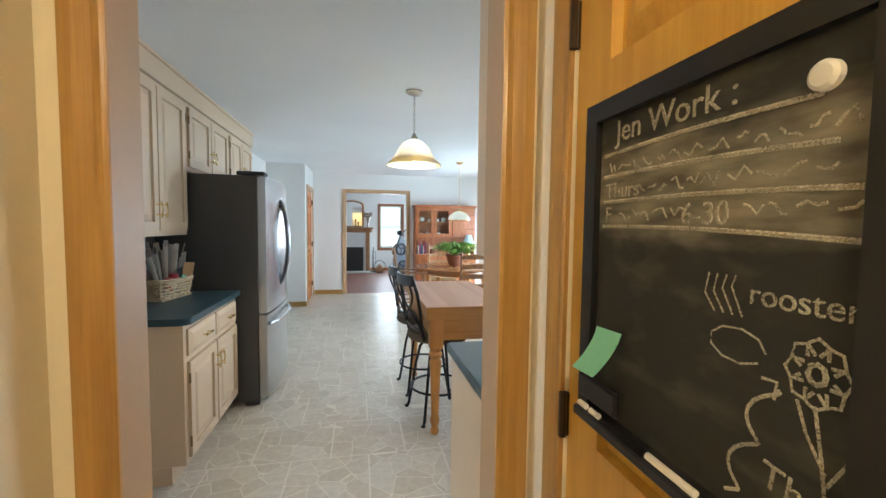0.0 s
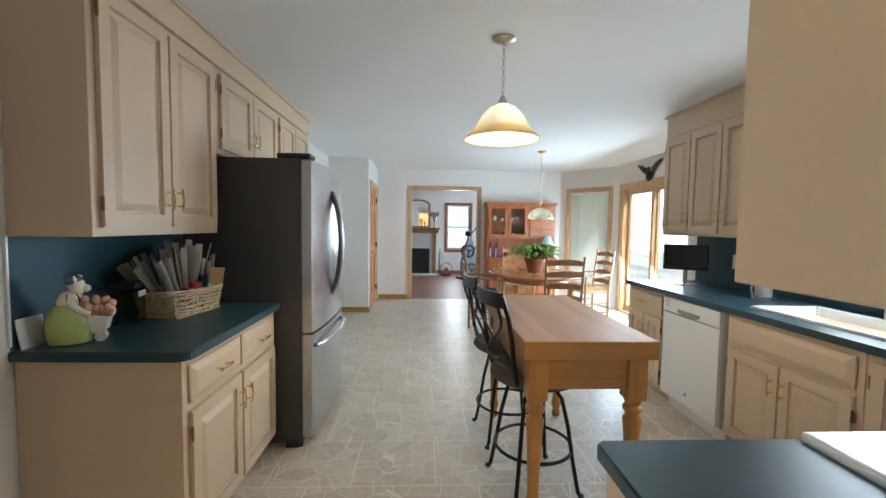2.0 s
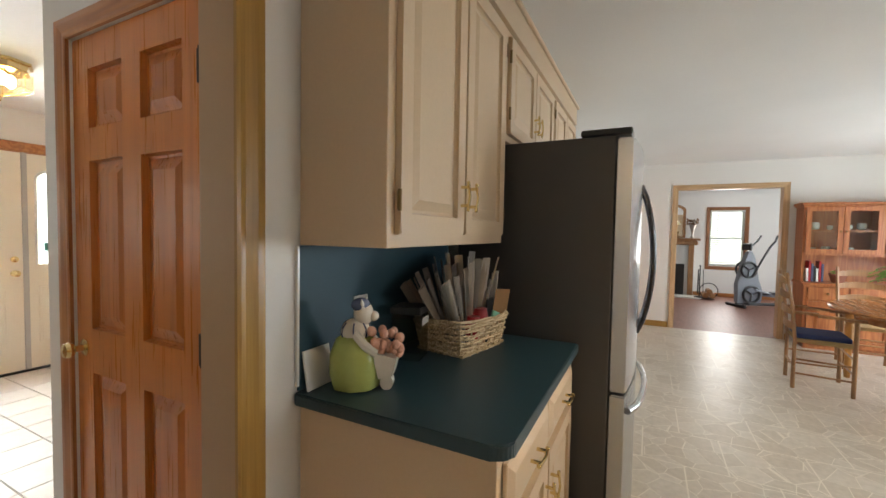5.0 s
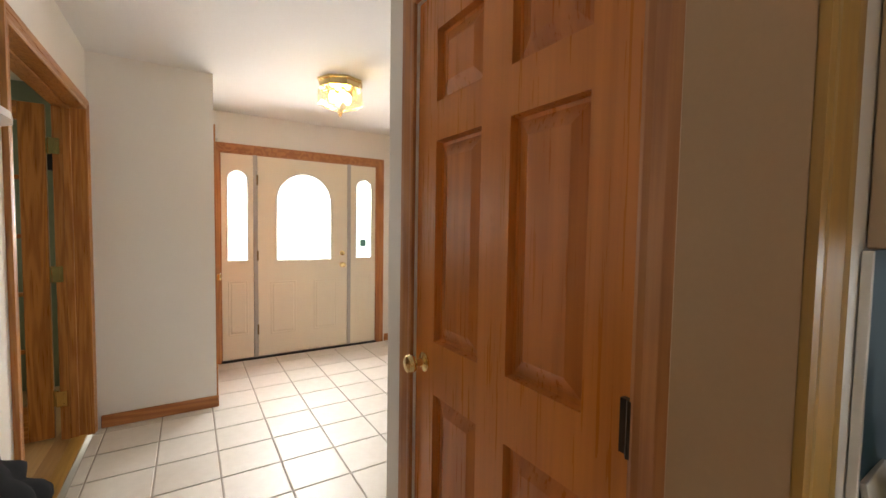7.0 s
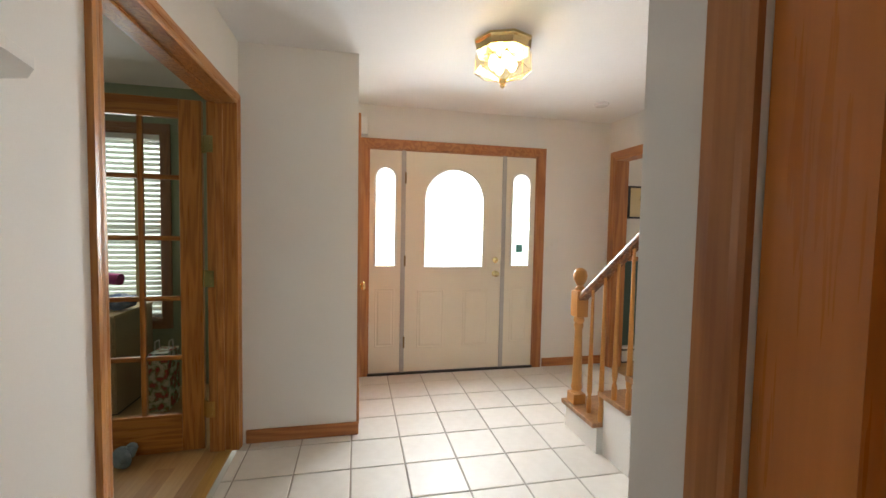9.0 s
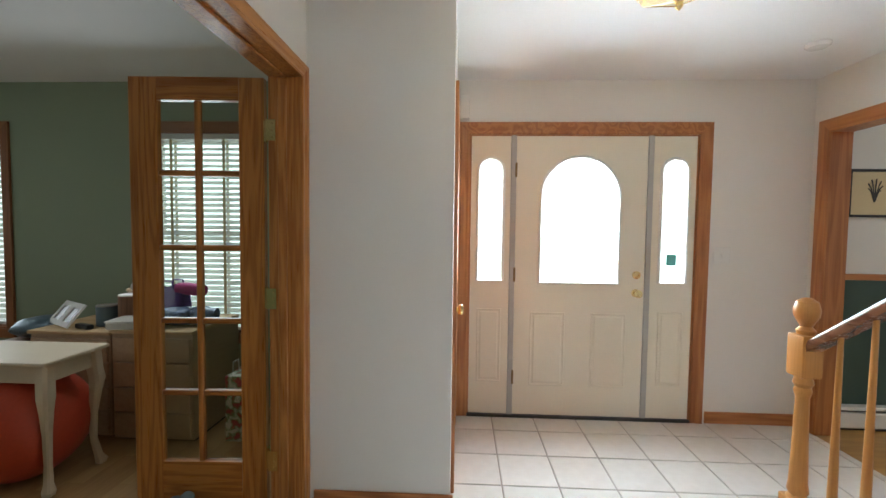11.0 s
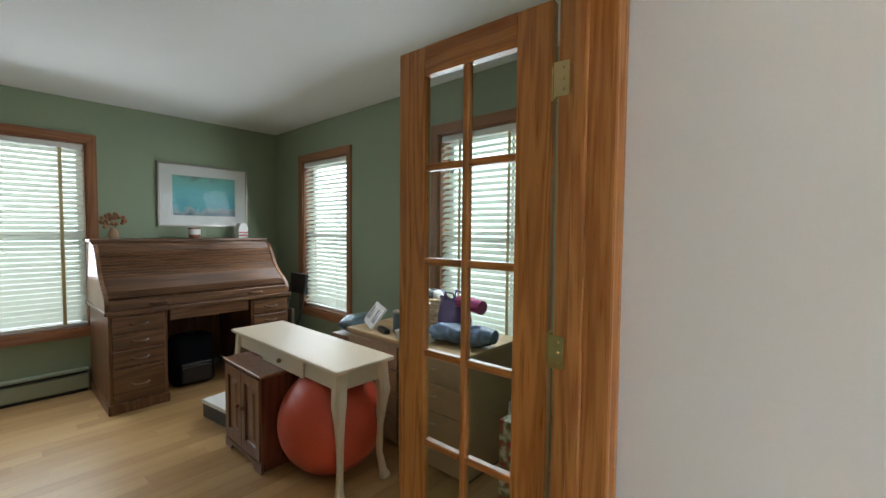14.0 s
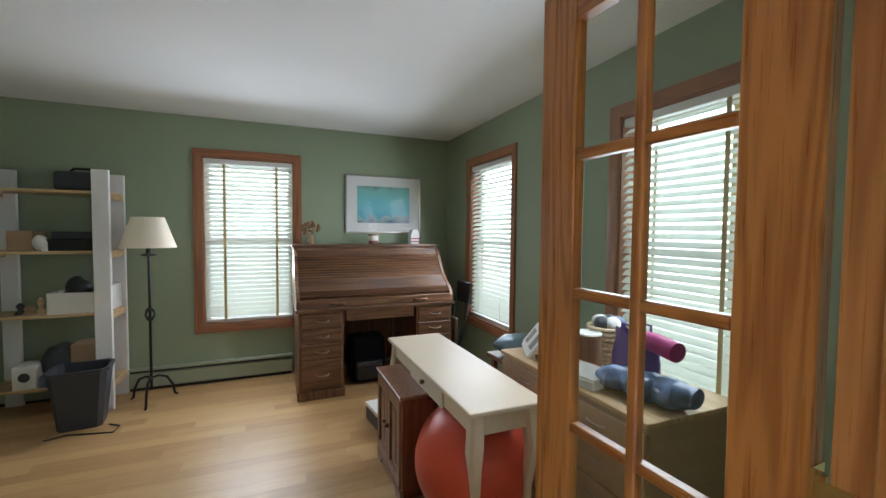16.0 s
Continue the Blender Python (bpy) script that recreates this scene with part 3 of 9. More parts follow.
def slate(name):
    """A black writing board: rubbed-out chalk lies as a pale smear over its upper third and in wipe marks below."""
    m, n, l, b = _base(name, 0.8)
    tc = n.new("ShaderNodeTexCoord").outputs["Object"]
    sep = n.new("ShaderNodeSeparateXYZ")
    l.new(tc, sep.inputs[0])
    wipe = _noise(n, l, tc, 9, 5, (1, 1, 2.2))
    z = _math(n, l, "ADD", sep.outputs[2], _math(n, l, "MULTIPLY", _math(n, l, "SUBTRACT", wipe, 0.5), 0.10))
    band = _ramp(n, l, z, ((0.325, (0, 0, 0)), (0.36, (1, 1, 1)), (0.455, (1, 1, 1)), (0.49, (0, 0, 0))))
    streak = _noise(n, l, tc, 30, 6, (0.35, 1, 1.4))
    dust = _math(n, l, "MULTIPLY", band, _ramp(n, l, streak, ((0.32, (0.25, 0.25, 0.25)), (0.68, (1, 1, 1)))))
    old = _math(n, l, "MULTIPLY", _ramp(n, l, wipe, ((0.5, (0, 0, 0)), (0.72, (0.35, 0.35, 0.35)))), streak)
    f = _math(n, l, "MAXIMUM", dust, old)
    l.new(_mix(n, l, f, (0.022, 0.022, 0.019), (0.27, 0.25, 0.19)), b.inputs["Base Color"])
    return m


def chalk_mark(name):
    """Chalk on a rough board: the dust catches only on the tooth of the surface."""
    m, n, l, b = _base(name, 0.95)
    tc = n.new("ShaderNodeTexCoord").outputs["Object"]
    b.inputs["Base Color"].default_value = (0.50, 0.47, 0.37, 1)
    tooth = _ramp(n, l, _math(n, l, "ADD", _math(n, l, "MULTIPLY", _noise(n, l, tc, 420, 2), 0.6), _math(n, l, "MULTIPLY", _noise(n, l, tc, 28, 3), 0.4)), ((0.38, (0.15, 0.15, 0.15)), (0.58, (0.85, 0.85, 0.85))))
    tr, mx = n.new("ShaderNodeBsdfTransparent"), n.new("ShaderNodeMixShader")
    l.new(tooth, mx.inputs[0])
    l.new(tr.outputs[0], mx.inputs[1])
    l.new(b.outputs[0], mx.inputs[2])
    l.new(mx.outputs[0], n["Material Output"].inputs["Surface"])
    return m


M["chalkboard"] = slate("black_chalkboard")
M["chalk"] = chalk_mark("white_chalk")
M["yellow_pine"] = wood("amber_pine_door", (0.56, 0.31, 0.04), (0.67, 0.40, 0.062), "z", 0.4, 1.3, 5, 0.25)
M["fir"] = wood("orange_fir_door", (0.52, 0.165, 0.026), (0.65, 0.222, 0.042), "z", 0.3, 0.7, 5, 0.3)
M["fir_dark"] = wood("dark_fir_panel", (0.46, 0.135, 0.021), (0.58, 0.19, 0.036), "z", 0.3, 1.0, 5, 0.4)
M["mint"] = paint("mint_green_paper", (0.24, 0.60, 0.44), 0.85, 0.05, 60, 0.05)
M["door_white"] = paint("cream_white_door_paint", (0.76, 0.70, 0.57), 0.4, 0.04, 90, 0.06)


# ---- joinery ----
def slab_holes(bm, x0, x1, z0, z1, y0, y1, holes):
    """A board in the xz plane with square holes cut through it."""
    xs = sorted({x0, x1, *[v for h in holes for v in h[:2]]})
    zs = sorted({z0, z1, *[v for h in holes for v in h[2:]]})
    def solid(i, k):
        if not (0 <= i < len(xs) - 1 and 0 <= k < len(zs) - 1):
            return False
        cx, cz = (xs[i] + xs[i + 1]) / 2, (zs[k] + zs[k + 1]) / 2
        return not any(h[0] < cx < h[1] and h[2] < cz < h[3] for h in holes)
    seen = {}
    def v(x, y, z):
        if (x, y, z) not in seen:
            seen[(x, y, z)] = bm.verts.new((x, y, z))
        return seen[(x, y, z)]
    for i in range(len(xs) - 1):
        for k in range(len(zs) - 1):
            if not solid(i, k):
                continue
            p, q, r, s = xs[i], xs[i + 1], zs[k], zs[k + 1]
            for y in (y0, y1):
                bm.faces.new((v(p, y, r), v(q, y, r), v(q, y, s), v(p, y, s)))
            for di, dk, e in ((-1, 0, ((p, r), (p, s))), (1, 0, ((q, r), (q, s))), (0, -1, ((p, r), (q, r))), (0, 1, ((p, s), (q, s)))):
                if not solid(i + di, k + dk):
                    (a, b), (c, d) = e
                    bm.faces.new((v(a, y0, b), v(a, y1, b), v(c, y1, d), v(c, y0, d)))
    return bm


def raised(bm, x0, x1, z0, z1, y, back, steps=((0.0, 0.010), (0.005, 0.0155), (0.013, 0.0155), (0.042, 0.003))):
    """A raised panel in a hole: rings of (inset, depth behind y), closed by a flat field; back is its rear plane."""
    rings = []
    for i, d in steps:
        i = min(i, (x1 - x0) / 2.2, (z1 - z0) / 2.2)
        rings.append([bm.verts.new(p) for p in ((x0 + i, y + d, z0 + i), (x1 - i, y + d, z0 + i), (x1 - i, y + d, z1 - i), (x0 + i, y + d, z1 - i))])
    for a, b in zip(rings, rings[1:]):
        for i in range(4):
            j = (i + 1) % 4
            bm.faces.new((a[i], a[j], b[j], b[i]))
    bm.faces.new(rings[-1])
    bm.faces.new([bm.verts.new(p) for p in ((x0, back, z0), (x1, back, z0), (x1, back, z1), (x0, back, z1))])
    return bm


def pull(parent, x, y, z, length, upright, mat="brass"):
    """A brass bar pull with turned ends on two posts."""
    bm = bmesh.new()
    d = (0, 0, 1) if upright else (1, 0, 0)
    h = length / 2
    at = lambda s, out: (x + s * d[0], y - out, z + s * d[2])
    tube(bm, [at(-h * 0.62, 0), at(-h * 0.62, 0.026)], 0.0055, 8)
    tube(bm, [at(h * 0.62, 0), at(h * 0.62, 0.026)], 0.0055, 8)
    tube(bm, [at(-h * 0.75, 0.027), at(-h * 0.3, 0.030), at(0, 0.032), at(h * 0.3, 0.030), at(h * 0.75, 0.027)], 0.0042, 8)
    for s in (-1, 1):
        ball(bm, *at(s * h * 0.9, 0.026), 0.0065 if not upright else 0.006, None, None, 8, 6)
        tube(bm, [at(s * h * 0.7, 0.027), at(s * h * 0.95, 0.026)], 0.006, 8, False, 0.003)
    return part("handle", bm, M[mat], parent, "polished brass bar handle", True)


def hinge(parent, x, y, z, mat="old_brass"):
    bm = bmesh.new()
    tube(bm, [(x, y - 0.005, z - 0.028), (x, y - 0.005, z + 0.028)], 0.0055, 8)
    box(bm, x - 0.006, x + 0.016, y - 0.003, y - 0.001, z - 0.024, z + 0.024)
    return part("hinge", bm, M[mat], parent, "tarnished brass hinge", True)


def cab_door(parent, x0, x1, z0, z1, hinge_left, handle_low=False, mat="cab", stile=0.055, upright=True):
    """A raised-panel overlay door on the front plane y = 0, with its pull and two hinges."""
    bm = bmesh.new()
    hole = (x0 + stile, x1 - stile, z0 + stile, z1 - stile)
    slab_holes(bm, x0, x1, z0, z1, -0.02, -0.001, [hole])
    raised(bm, *hole, -0.02, -0.004)
    bmesh.ops.bevel(bm, geom=[e for e in bm.edges if all(abs(v.co.y + 0.02) < 1e-6 and (abs(v.co.x - x0) < 1e-6 or abs(v.co.x - x1) < 1e-6 or abs(v.co.z - z0) < 1e-6 or abs(v.co.z - z1) < 1e-6) for v in e.verts)], offset=0.004, segments=2, affect="EDGES")
    d = part("door", bm, M[mat], parent)
    hx = x1 - 0.028 if hinge_left else x0 + 0.028
    pull(d, hx, -0.02, (z0 + 0.13) if not handle_low else (z1 - 0.12), 0.10, True)
    ex = x0 - 0.002 if hinge_left else x1 + 0.002
    for z in (z0 + 0.09, z1 - 0.09):
        hinge(d, ex, -0.012, z)
    return d


def cab_drawer(parent, x0, x1, z0, z1, mat="cab", handle=True):
    bm = bmesh.new()
    box(bm, x0, x1, -0.014, -0.001, z0, z1, 0.003)
    bm2 = bmesh.new()
    raised(bm2, x0 + 0.004, x1 - 0.004, z0 + 0.004, z1 - 0.004, -0.024, -0.002, ((0.0, 0.011), (0.018, 0.004), (0.026, 0.001), (0.03, 0.0)))
    join(bm, bm2)
    d = part("drawer_front", bm, M[mat], parent)
    if handle:
        pull(d, (x0 + x1) / 2, -0.024, (z0 + z1) / 2, 0.11, False)
    return d


def cabinet(name, label, m, w, depth, z0, z1, doors, drawers=(), toe=0.0, mat="cab", group="kitchen cabinets", low=False):
    """A cabinet unit: carcass with face frame, doors (x0, x1, z0, z1, hinge on the left) and drawers."""
    t = thing(name, label, "cabinet", m, group)
    bm = bmesh.new()
    box(bm, 0, w, 0.0, depth, z0 + toe, z1, 0.002)
    if toe:
        box(bm, 0.0, w, 0.07, depth, z0, z0 + toe)
    part("body", bm, M[mat], t)
    for d in doors:
        cab_door(t, *d, handle_low=low, mat=mat)
    for d in drawers:
        cab_drawer(t, *d, mat=mat)
    return t


def worktop(name, poly, z, label, mat="teal", th=0.038):
    """A laminate worktop over an outline, with softened edges."""
    bm = prism(bmesh.new(), poly, z - th, z)
    bmesh.ops.bevel(bm, geom=bm.edges[:], offset=0.005, segments=2, affect="EDGES")
    return tagged(obj(name, bm, M[mat]), label, "countertop")


# west run
LW = lambda y: pose(-0.905, y, 0, 0, 0, 90)
cabinet("base_cabinet", "pickled tan base cabinet with two drawers and two doors", LW(2.375), 0.93, 0.60, 0.0, 0.875,
        [(0.035, 0.455, 0.13, 0.665, True), (0.475, 0.895, 0.13, 0.665, False)], [(0.035, 0.455, 0.695, 0.845), (0.475, 0.895, 0.695, 0.845)], toe=0.1, low=True)
worktop("countertop", [(-1.508, 2.352), *[(-0.915 + 0.045 * math.sin(radians(15 * k)), 2.397 - 0.045 * math.cos(radians(15 * k))) for k in range(7)], (-0.870, 3.318), (-1.508, 3.318)], 0.914, "dark teal laminate worktop with a rounded corner")
cabinet("wall_cabinet", "pickled tan wall cabinet with two raised-panel doors", pose(-1.21, 2.375, 0, 0, 0, 90), 0.895, 0.298, 1.335, 2.285,
        [(0.035, 0.437, 1.37, 2.255, True), (0.452, 0.86, 1.37, 2.255, False)])
cabinet("wall_cabinet", "short pickled tan cabinet above the fridge", pose(-1.21, 3.275, 0, 0, 0, 90), 0.96, 0.298, 1.795, 2.285,
        [(0.03, 0.47, 1.825, 2.255, True), (0.485, 0.93, 1.825, 2.255, False)])
cabinet("wall_cabinet", "short pickled tan cabinet beyond the fridge", pose(-1.21, 4.24, 0, 0, 0, 90), 0.85, 0.298, 1.795, 2.285,
        [(0.03, 0.415, 1.825, 2.255, True), (0.43, 0.82, 1.825, 2.255, False)])
_b = box(bmesh.new(), -1.508, -1.19, 2.375, 5.09, 2.287, 2.438, 0.002)
box(_b, -1.19, -1.172, 2.36, 5.10, 2.415, 2.438, 0.004)
structure("soffit_west", _b, M["cab"], "tan painted soffit over the wall cabinets", "soffit")
_b = box(bmesh.new(), -1.508, -1.500, 2.366, 3.325, 0.916, 1.333)
structure("backsplash_west", _b, M["teal_splash"], "dark teal laminate backsplash", "backsplash")
structure("backsplash_edge", box(bmesh.new(), -1.508, -1.497, 2.357, 2.365, 0.93, 1.333, 0.001), M["white"], "white edging strip of the backsplash", "trim")

# fridge
def fridge(m):
    t = thing("refrigerator", "stainless french-door refrigerator with dark grey sides", "refrigerator", m)
    bm = box(bmesh.new(), 0, 0.90, 0.0, 0.70, 0.03, 1.785, 0.006, 2)
    part("cabinet_body", bm, M["fridge_side"], t, "dark grey textured steel casing")
    def curved(x0, x1, z0, z1):
        n, poly = 10, []
        for i in range(n + 1):
            x = x0 + (x1 - x0) * i / n
            u = (x - 0.45) / 0.45
            poly.append((x, -0.095 + 0.032 * u * u))
        poly += [(x1, -0.006), (x0, -0.006)]
        b = prism(bmesh.new(), poly, z0, z1)
        bmesh.ops.bevel(b, geom=[e for e in b.edges if abs(e.verts[0].co.z - e.verts[1].co.z) < 1e-6], offset=0.006, segments=2, affect="EDGES")
        return b
    doors = []
    for x0, x1 in ((0.004, 0.447), (0.453, 0.896)):
        doors.append(part("door", curved(x0, x1, 0.725, 1.775), M["steel"], t, "brushed stainless door", True))
    drawer = part("freezer_drawer", curved(0.004, 0.896, 0.06, 0.712), M["steel"], t, "brushed stainless freezer drawer", True)
    for d, x, s in ((doors[0], 0.415, -1), (doors[1], 0.485, 1)):
        b = bmesh.new()
        pts = [(x, -0.088 - 0.065 * math.sin(math.pi * k / 12) ** 0.7, 0.90 + 0.72 * k / 12) for k in range(13)]
        tube(b, pts, 0.015, 10)
        # left handle takes a darkened steel: its shaded look is put into the colour
        part("handle", b, M["handle_dark"] if s < 0 else M["steel"], d, "bowed vertical bar handle", True)
    b = bmesh.new()
    tube(b, [(0.06 + 0.78 * k / 12, -0.075 - 0.06 * math.sin(math.pi * k / 12) ** 0.6, 0.635) for k in range(13)], 0.015, 10)
    part("handle", b, M["steel"], drawer, "bowed horizontal bar handle", True)
    b = box(bmesh.new(), 0.0, 0.12, -0.06, 0.14, 1.787, 1.815, 0.006)
    part("hinge_cover", b, M["black"], t, "black hinge cover")
    b = box(bmesh.new(), 0.0, 0.90, 0.02, 0.10, 0.0, 0.055, 0.004)
    part("kick_grille", b, M["black"], t, "black kick grille")
    for x in (0.03, 0.87):
        part("foot", lathe(bmesh.new(), ((0.02, 0), (0.022, 0.03)), x, 0.02, 0.0, 10), M["black"], t)
    return t


fridge(pose(-0.75, 3.33, 0, 0, 0, 90))

# ceramic cow pushing a barrow
def cow_jar(m):
    bm = lathe(bmesh.new(), ((0.02, 0), (0.075, 0.005), (0.088, 0.05), (0.085, 0.10), (0.066, 0.15), (0.048, 0.165)), 0, 0, 0, 24)
    for v in bm.verts:
        a = math.atan2(v.co.y, v.co.x)
        k = 1 + 0.035 * math.cos(16 * a)
        v.co.x, v.co.y = v.co.x * k * 1.12, v.co.y * k
    t = tagged(new("cookie_jar"), "ceramic farm-animal cookie jar in a green skirt with a barrow", "jar")
    t.matrix_world = m
    part("skirt", bm, M["green_glaze"], t, "lime green glazed skirt", True)
    b = ball(bmesh.new(), 0, 0, 0.175, 0.056, 0.05, 0.045)
    ball(b, 0.03, 0, 0.235, 0.036, 0.034, 0.038)
    ball(b, 0.066, 0, 0.228, 0.02, 0.018, 0.016)
    for s in (-1, 1):
        t2 = bmesh.new()
        bmesh.ops.create_cone(t2, segments=8, radius1=0.014, radius2=0.002, depth=0.035, cap_ends=True)
        join(b, t2, Matrix.Translation((0.03, s * 0.028, 0.268)) @ Matrix.Rotation(s * -0.5, 4, "X"))
        tube(b, [(0.01, s * 0.05, 0.18), (0.05, s * 0.06, 0.145), (0.085, s * 0.045, 0.12)], 0.015, 8)
    part("bust", b, M["white_glaze"], t, "cream glazed head and arms", True)
    for k in range(7):
        a = 2 * math.pi * k / 7 + 0.3
        part("stripe", tube(bmesh.new(), [(0.057 * math.cos(a) * math.cos(e), 0.051 * math.sin(a) * math.cos(e), 0.175 + 0.046 * math.sin(e)) for e in (-0.4, 0.0, 0.4, 0.8)], 0.003, 5), M["blue_glaze"], t, "dark painted stripe", True)
    part("sash", tube(bmesh.new(), [(0.064 * math.cos(2 * math.pi * k / 24), 0.057 * math.sin(2 * math.pi * k / 24), 0.150) for k in range(24)], 0.007, 6, True), M["green_glaze"], t, "green waist sash", True)
    b = ball(bmesh.new(), 0.018, 0, 0.262, 0.036, 0.037, 0.022)
    part("bonnet", b, M["blue_glaze"], t, "slate blue bonnet", True)
    b = bmesh.new()
    prism(b, [(0.07, 0.12), (0.16, 0.105), (0.145, 0.05), (0.095, 0.04)], -0.045, 0.045, "y")
    tube(b, [(0.12, -0.02, 0.022), (0.12, 0.02, 0.022)], 0.024, 14)
    part("barrow", b, M["white_glaze"], t, "cream glazed wheelbarrow")
    rnd = random.Random(4)
    for k in range(36):
        u = rnd.uniform(-0.055, 0.055)
        b = ball(bmesh.new(), 0.115 + u, rnd.uniform(-0.045, 0.045), 0.118 + rnd.uniform(0, 1) * (0.065 - 0.4 * u), 0.0165, None, None, 8, 6)
        part("fruit", b, M["pink_glaze"], t, "peach-pink glazed fruit", True)


cow_jar(pose(-1.385, 2.475, 0.914, 0, 0, 24) @ Matrix.Diagonal((0.80, 0.80, 0.94, 1)))

def utensil_basket(m):
    """A loosely woven wicker tray basket."""
    t = thing("wicker_basket", "rectangular natural wicker basket full of kitchen utensils", "basket", m)
    rnd = random.Random(11)
    def ring(z, w, d, r=0.006, amp=0.004, n=44, ph=0.0):
        pts = []
        for i in range(n):
            a = 2 * math.pi * i / n
            c, s = math.cos(a), math.sin(a)
            k = (abs(c) ** 5 + abs(s) ** 5) ** (-1 / 5)
            wob = amp * math.sin(a * 11 + ph)
            pts.append(((w + wob) * c * k, (d + wob) * s * k, z + 0.005 * math.sin(2 * a + ph * 1.7 + z * 90) + rnd.uniform(-0.002, 0.002)))
        return pts
    n_up, h = 20, 0.125
    sup = lambda a: (abs(math.cos(a)) ** 6 + abs(math.sin(a)) ** 6) ** (-1 / 6)
    b = bmesh.new()
    for k in range(n_up):
        f = k / (n_up - 1)
        tube(b, ring(0.006 + (h - 0.01) * f, 0.168 + 0.026 * f, 0.118 + 0.018 * f, ph=math.pi * (k % 2) + 0.7 * k, amp=0.007), 0.0030 + 0.0012 * (k % 3), 6, True)
    part("weave", b, M["wicker"], t)
    for i in range(26):
        a = 2 * math.pi * i / 26
        c, s_, k = math.cos(a), math.sin(a), sup(a)
        part("stake", tube(bmesh.new(), [(0.168 * c * k, 0.118 * s_ * k, 0.0), (0.195 * c * k, 0.137 * s_ * k, h)], 0.0042, 6), M["wicker"], t)
    for k in range(3):
        part("rim", tube(bmesh.new(), ring(h - 0.004 + 0.006 * k, 0.198 - 0.004 * (k == 1), 0.140, amp=0.005, ph=2.1 * k), 0.0062, 6, True), M["wicker"], t, "braided wicker rim")
    part("base", box(bmesh.new(), -0.165, 0.165, -0.115, 0.115, 0.0, 0.01), M["wicker"], t)
    part("cord_loop", tube(bmesh.new(), [(0.17, -0.02, 0.13), (0.20, -0.03, 0.15), (0.225, -0.03, 0.19), (0.215, -0.03, 0.225), (0.18, -0.03, 0.235), (0.15, -0.03, 0.225)], 0.0028, 8), M["paper"], t, "white cord loop")

    def stand(kind, mat, label, x, y, ang, lean, build, spin=0.0, z=0.02, group="basket utensils"):
        """One thing stood in the basket: leaning along the long side by ang and outwards by lean, in degrees."""
        h_ = build(bmesh.new())
        ob = tagged(obj(kind, h_, M[mat], True), label, "utensil" if group == "basket utensils" else "paper", group)
        ob.matrix_world = m @ pose(x, y, z) @ Matrix.Rotation(radians(ang), 4, "Y") @ Matrix.Rotation(radians(lean), 4, "X") @ Matrix.Rotation(radians(spin), 4, "Z")

    def blade(L, w0, w1, curl):
        def make(q):
            rows = []
            for k in range(6):
                f = k / 5
                w, off = w0 + (w1 - w0) * f ** 1.5, curl * f * f
                if k == 5:
                    w *= 0.72
                rows.append([q.verts.new((-w, off, L * f)), q.verts.new((0, off - 0.004, L * f)), q.verts.new((w, off, L * f)), q.verts.new((0, off + 0.003, L * f))])
            for p_, r_ in zip(rows, rows[1:]):
                for e in range(4):
                    q.faces.new((p_[e], p_[(e + 1) % 4], r_[(e + 1) % 4], r_[e]))
            q.faces.new(rows[0][::-1])
            q.faces.new(rows[-1])
            return q
        return make

    def fork(L):
        def make(q):
            box(q, -0.006, 0.006, -0.002, 0.002, 0, L * 0.7, 0.001)
            for u in (-0.014, -0.005, 0.005, 0.014):
                box(q, u - 0.003, u + 0.003, -0.0015, 0.0015, L * 0.66, L, 0.0007)
            return q
        return make

    def spoon(L):
        def make(q):
            tube(q, [(0, 0, 0), (0, 0, L * 0.74)], 0.006, 8)
            return ball(q, 0, 0, L * 0.87, 0.027, 0.010, 0.042, 12, 8)
        return make
    # a fanned sheaf of brown and grey tools leaning over one end
    for i in range(30):
        f = i / 29
        row = i % 3
        L = 0.365 - 0.05 * f + rnd.uniform(-0.015, 0.015)
        kind, mat, label = (("spatula", "brown_tool", "brown spatula fanned out in the wicker basket"), ("turner", "tool_grey", "grey turner fanned out in the wicker basket"),
                            ("spatula", "brown_tool", "brown spatula fanned out in the wicker basket"), ("tongs", "nickel", "tarnished metal tongs standing in the wicker basket"))[i % 4]
        stand(kind, mat, label, 0.03 - 0.12 * f, -0.06 + 0.055 * row, 6 - 44 * f + rnd.uniform(-3, 3), 8 - 8 * row, blade(L, 0.005, rnd.uniform(0.016, 0.03), rnd.uniform(-0.012, 0.012)), rnd.uniform(-50, 50))
    for x, y, a in ((-0.02, 0.02, -14), (0.0, -0.05, -4), (-0.07, -0.06, -30)):
        stand("fork", "steel", "metal serving fork standing in the wicker basket", x, y, a, 4, fork(0.31), rnd.uniform(-40, 40))
    for x, y, a in ((0.045, -0.05, 2), (0.055, 0.0, 4), (0.06, 0.05, 6)):
        stand("wooden_spoon", "tool_wood", "pale wooden spoon in the wicker basket", x, y, a, 2, spoon(0.30 + 0.01 * y), rnd.uniform(-30, 30))
    # folded papers, a blue card and a tan envelope at the other end
    for i in range(9):
        w, hh = rnd.uniform(0.02, 0.035), rnd.uniform(0.24, 0.29)
        stand("brochure", "paper", "white folded brochure tucked in the wicker basket", 0.075 + 0.011 * i, rnd.uniform(-0.05, 0.06), 2 + 1.2 * i, rnd.uniform(-5, 6), lambda q, w=w, hh=hh: box(q, -w, w, -0.0015, 0.0015, 0, hh, 0.0006), rnd.uniform(20, 70), group="papers in the basket")
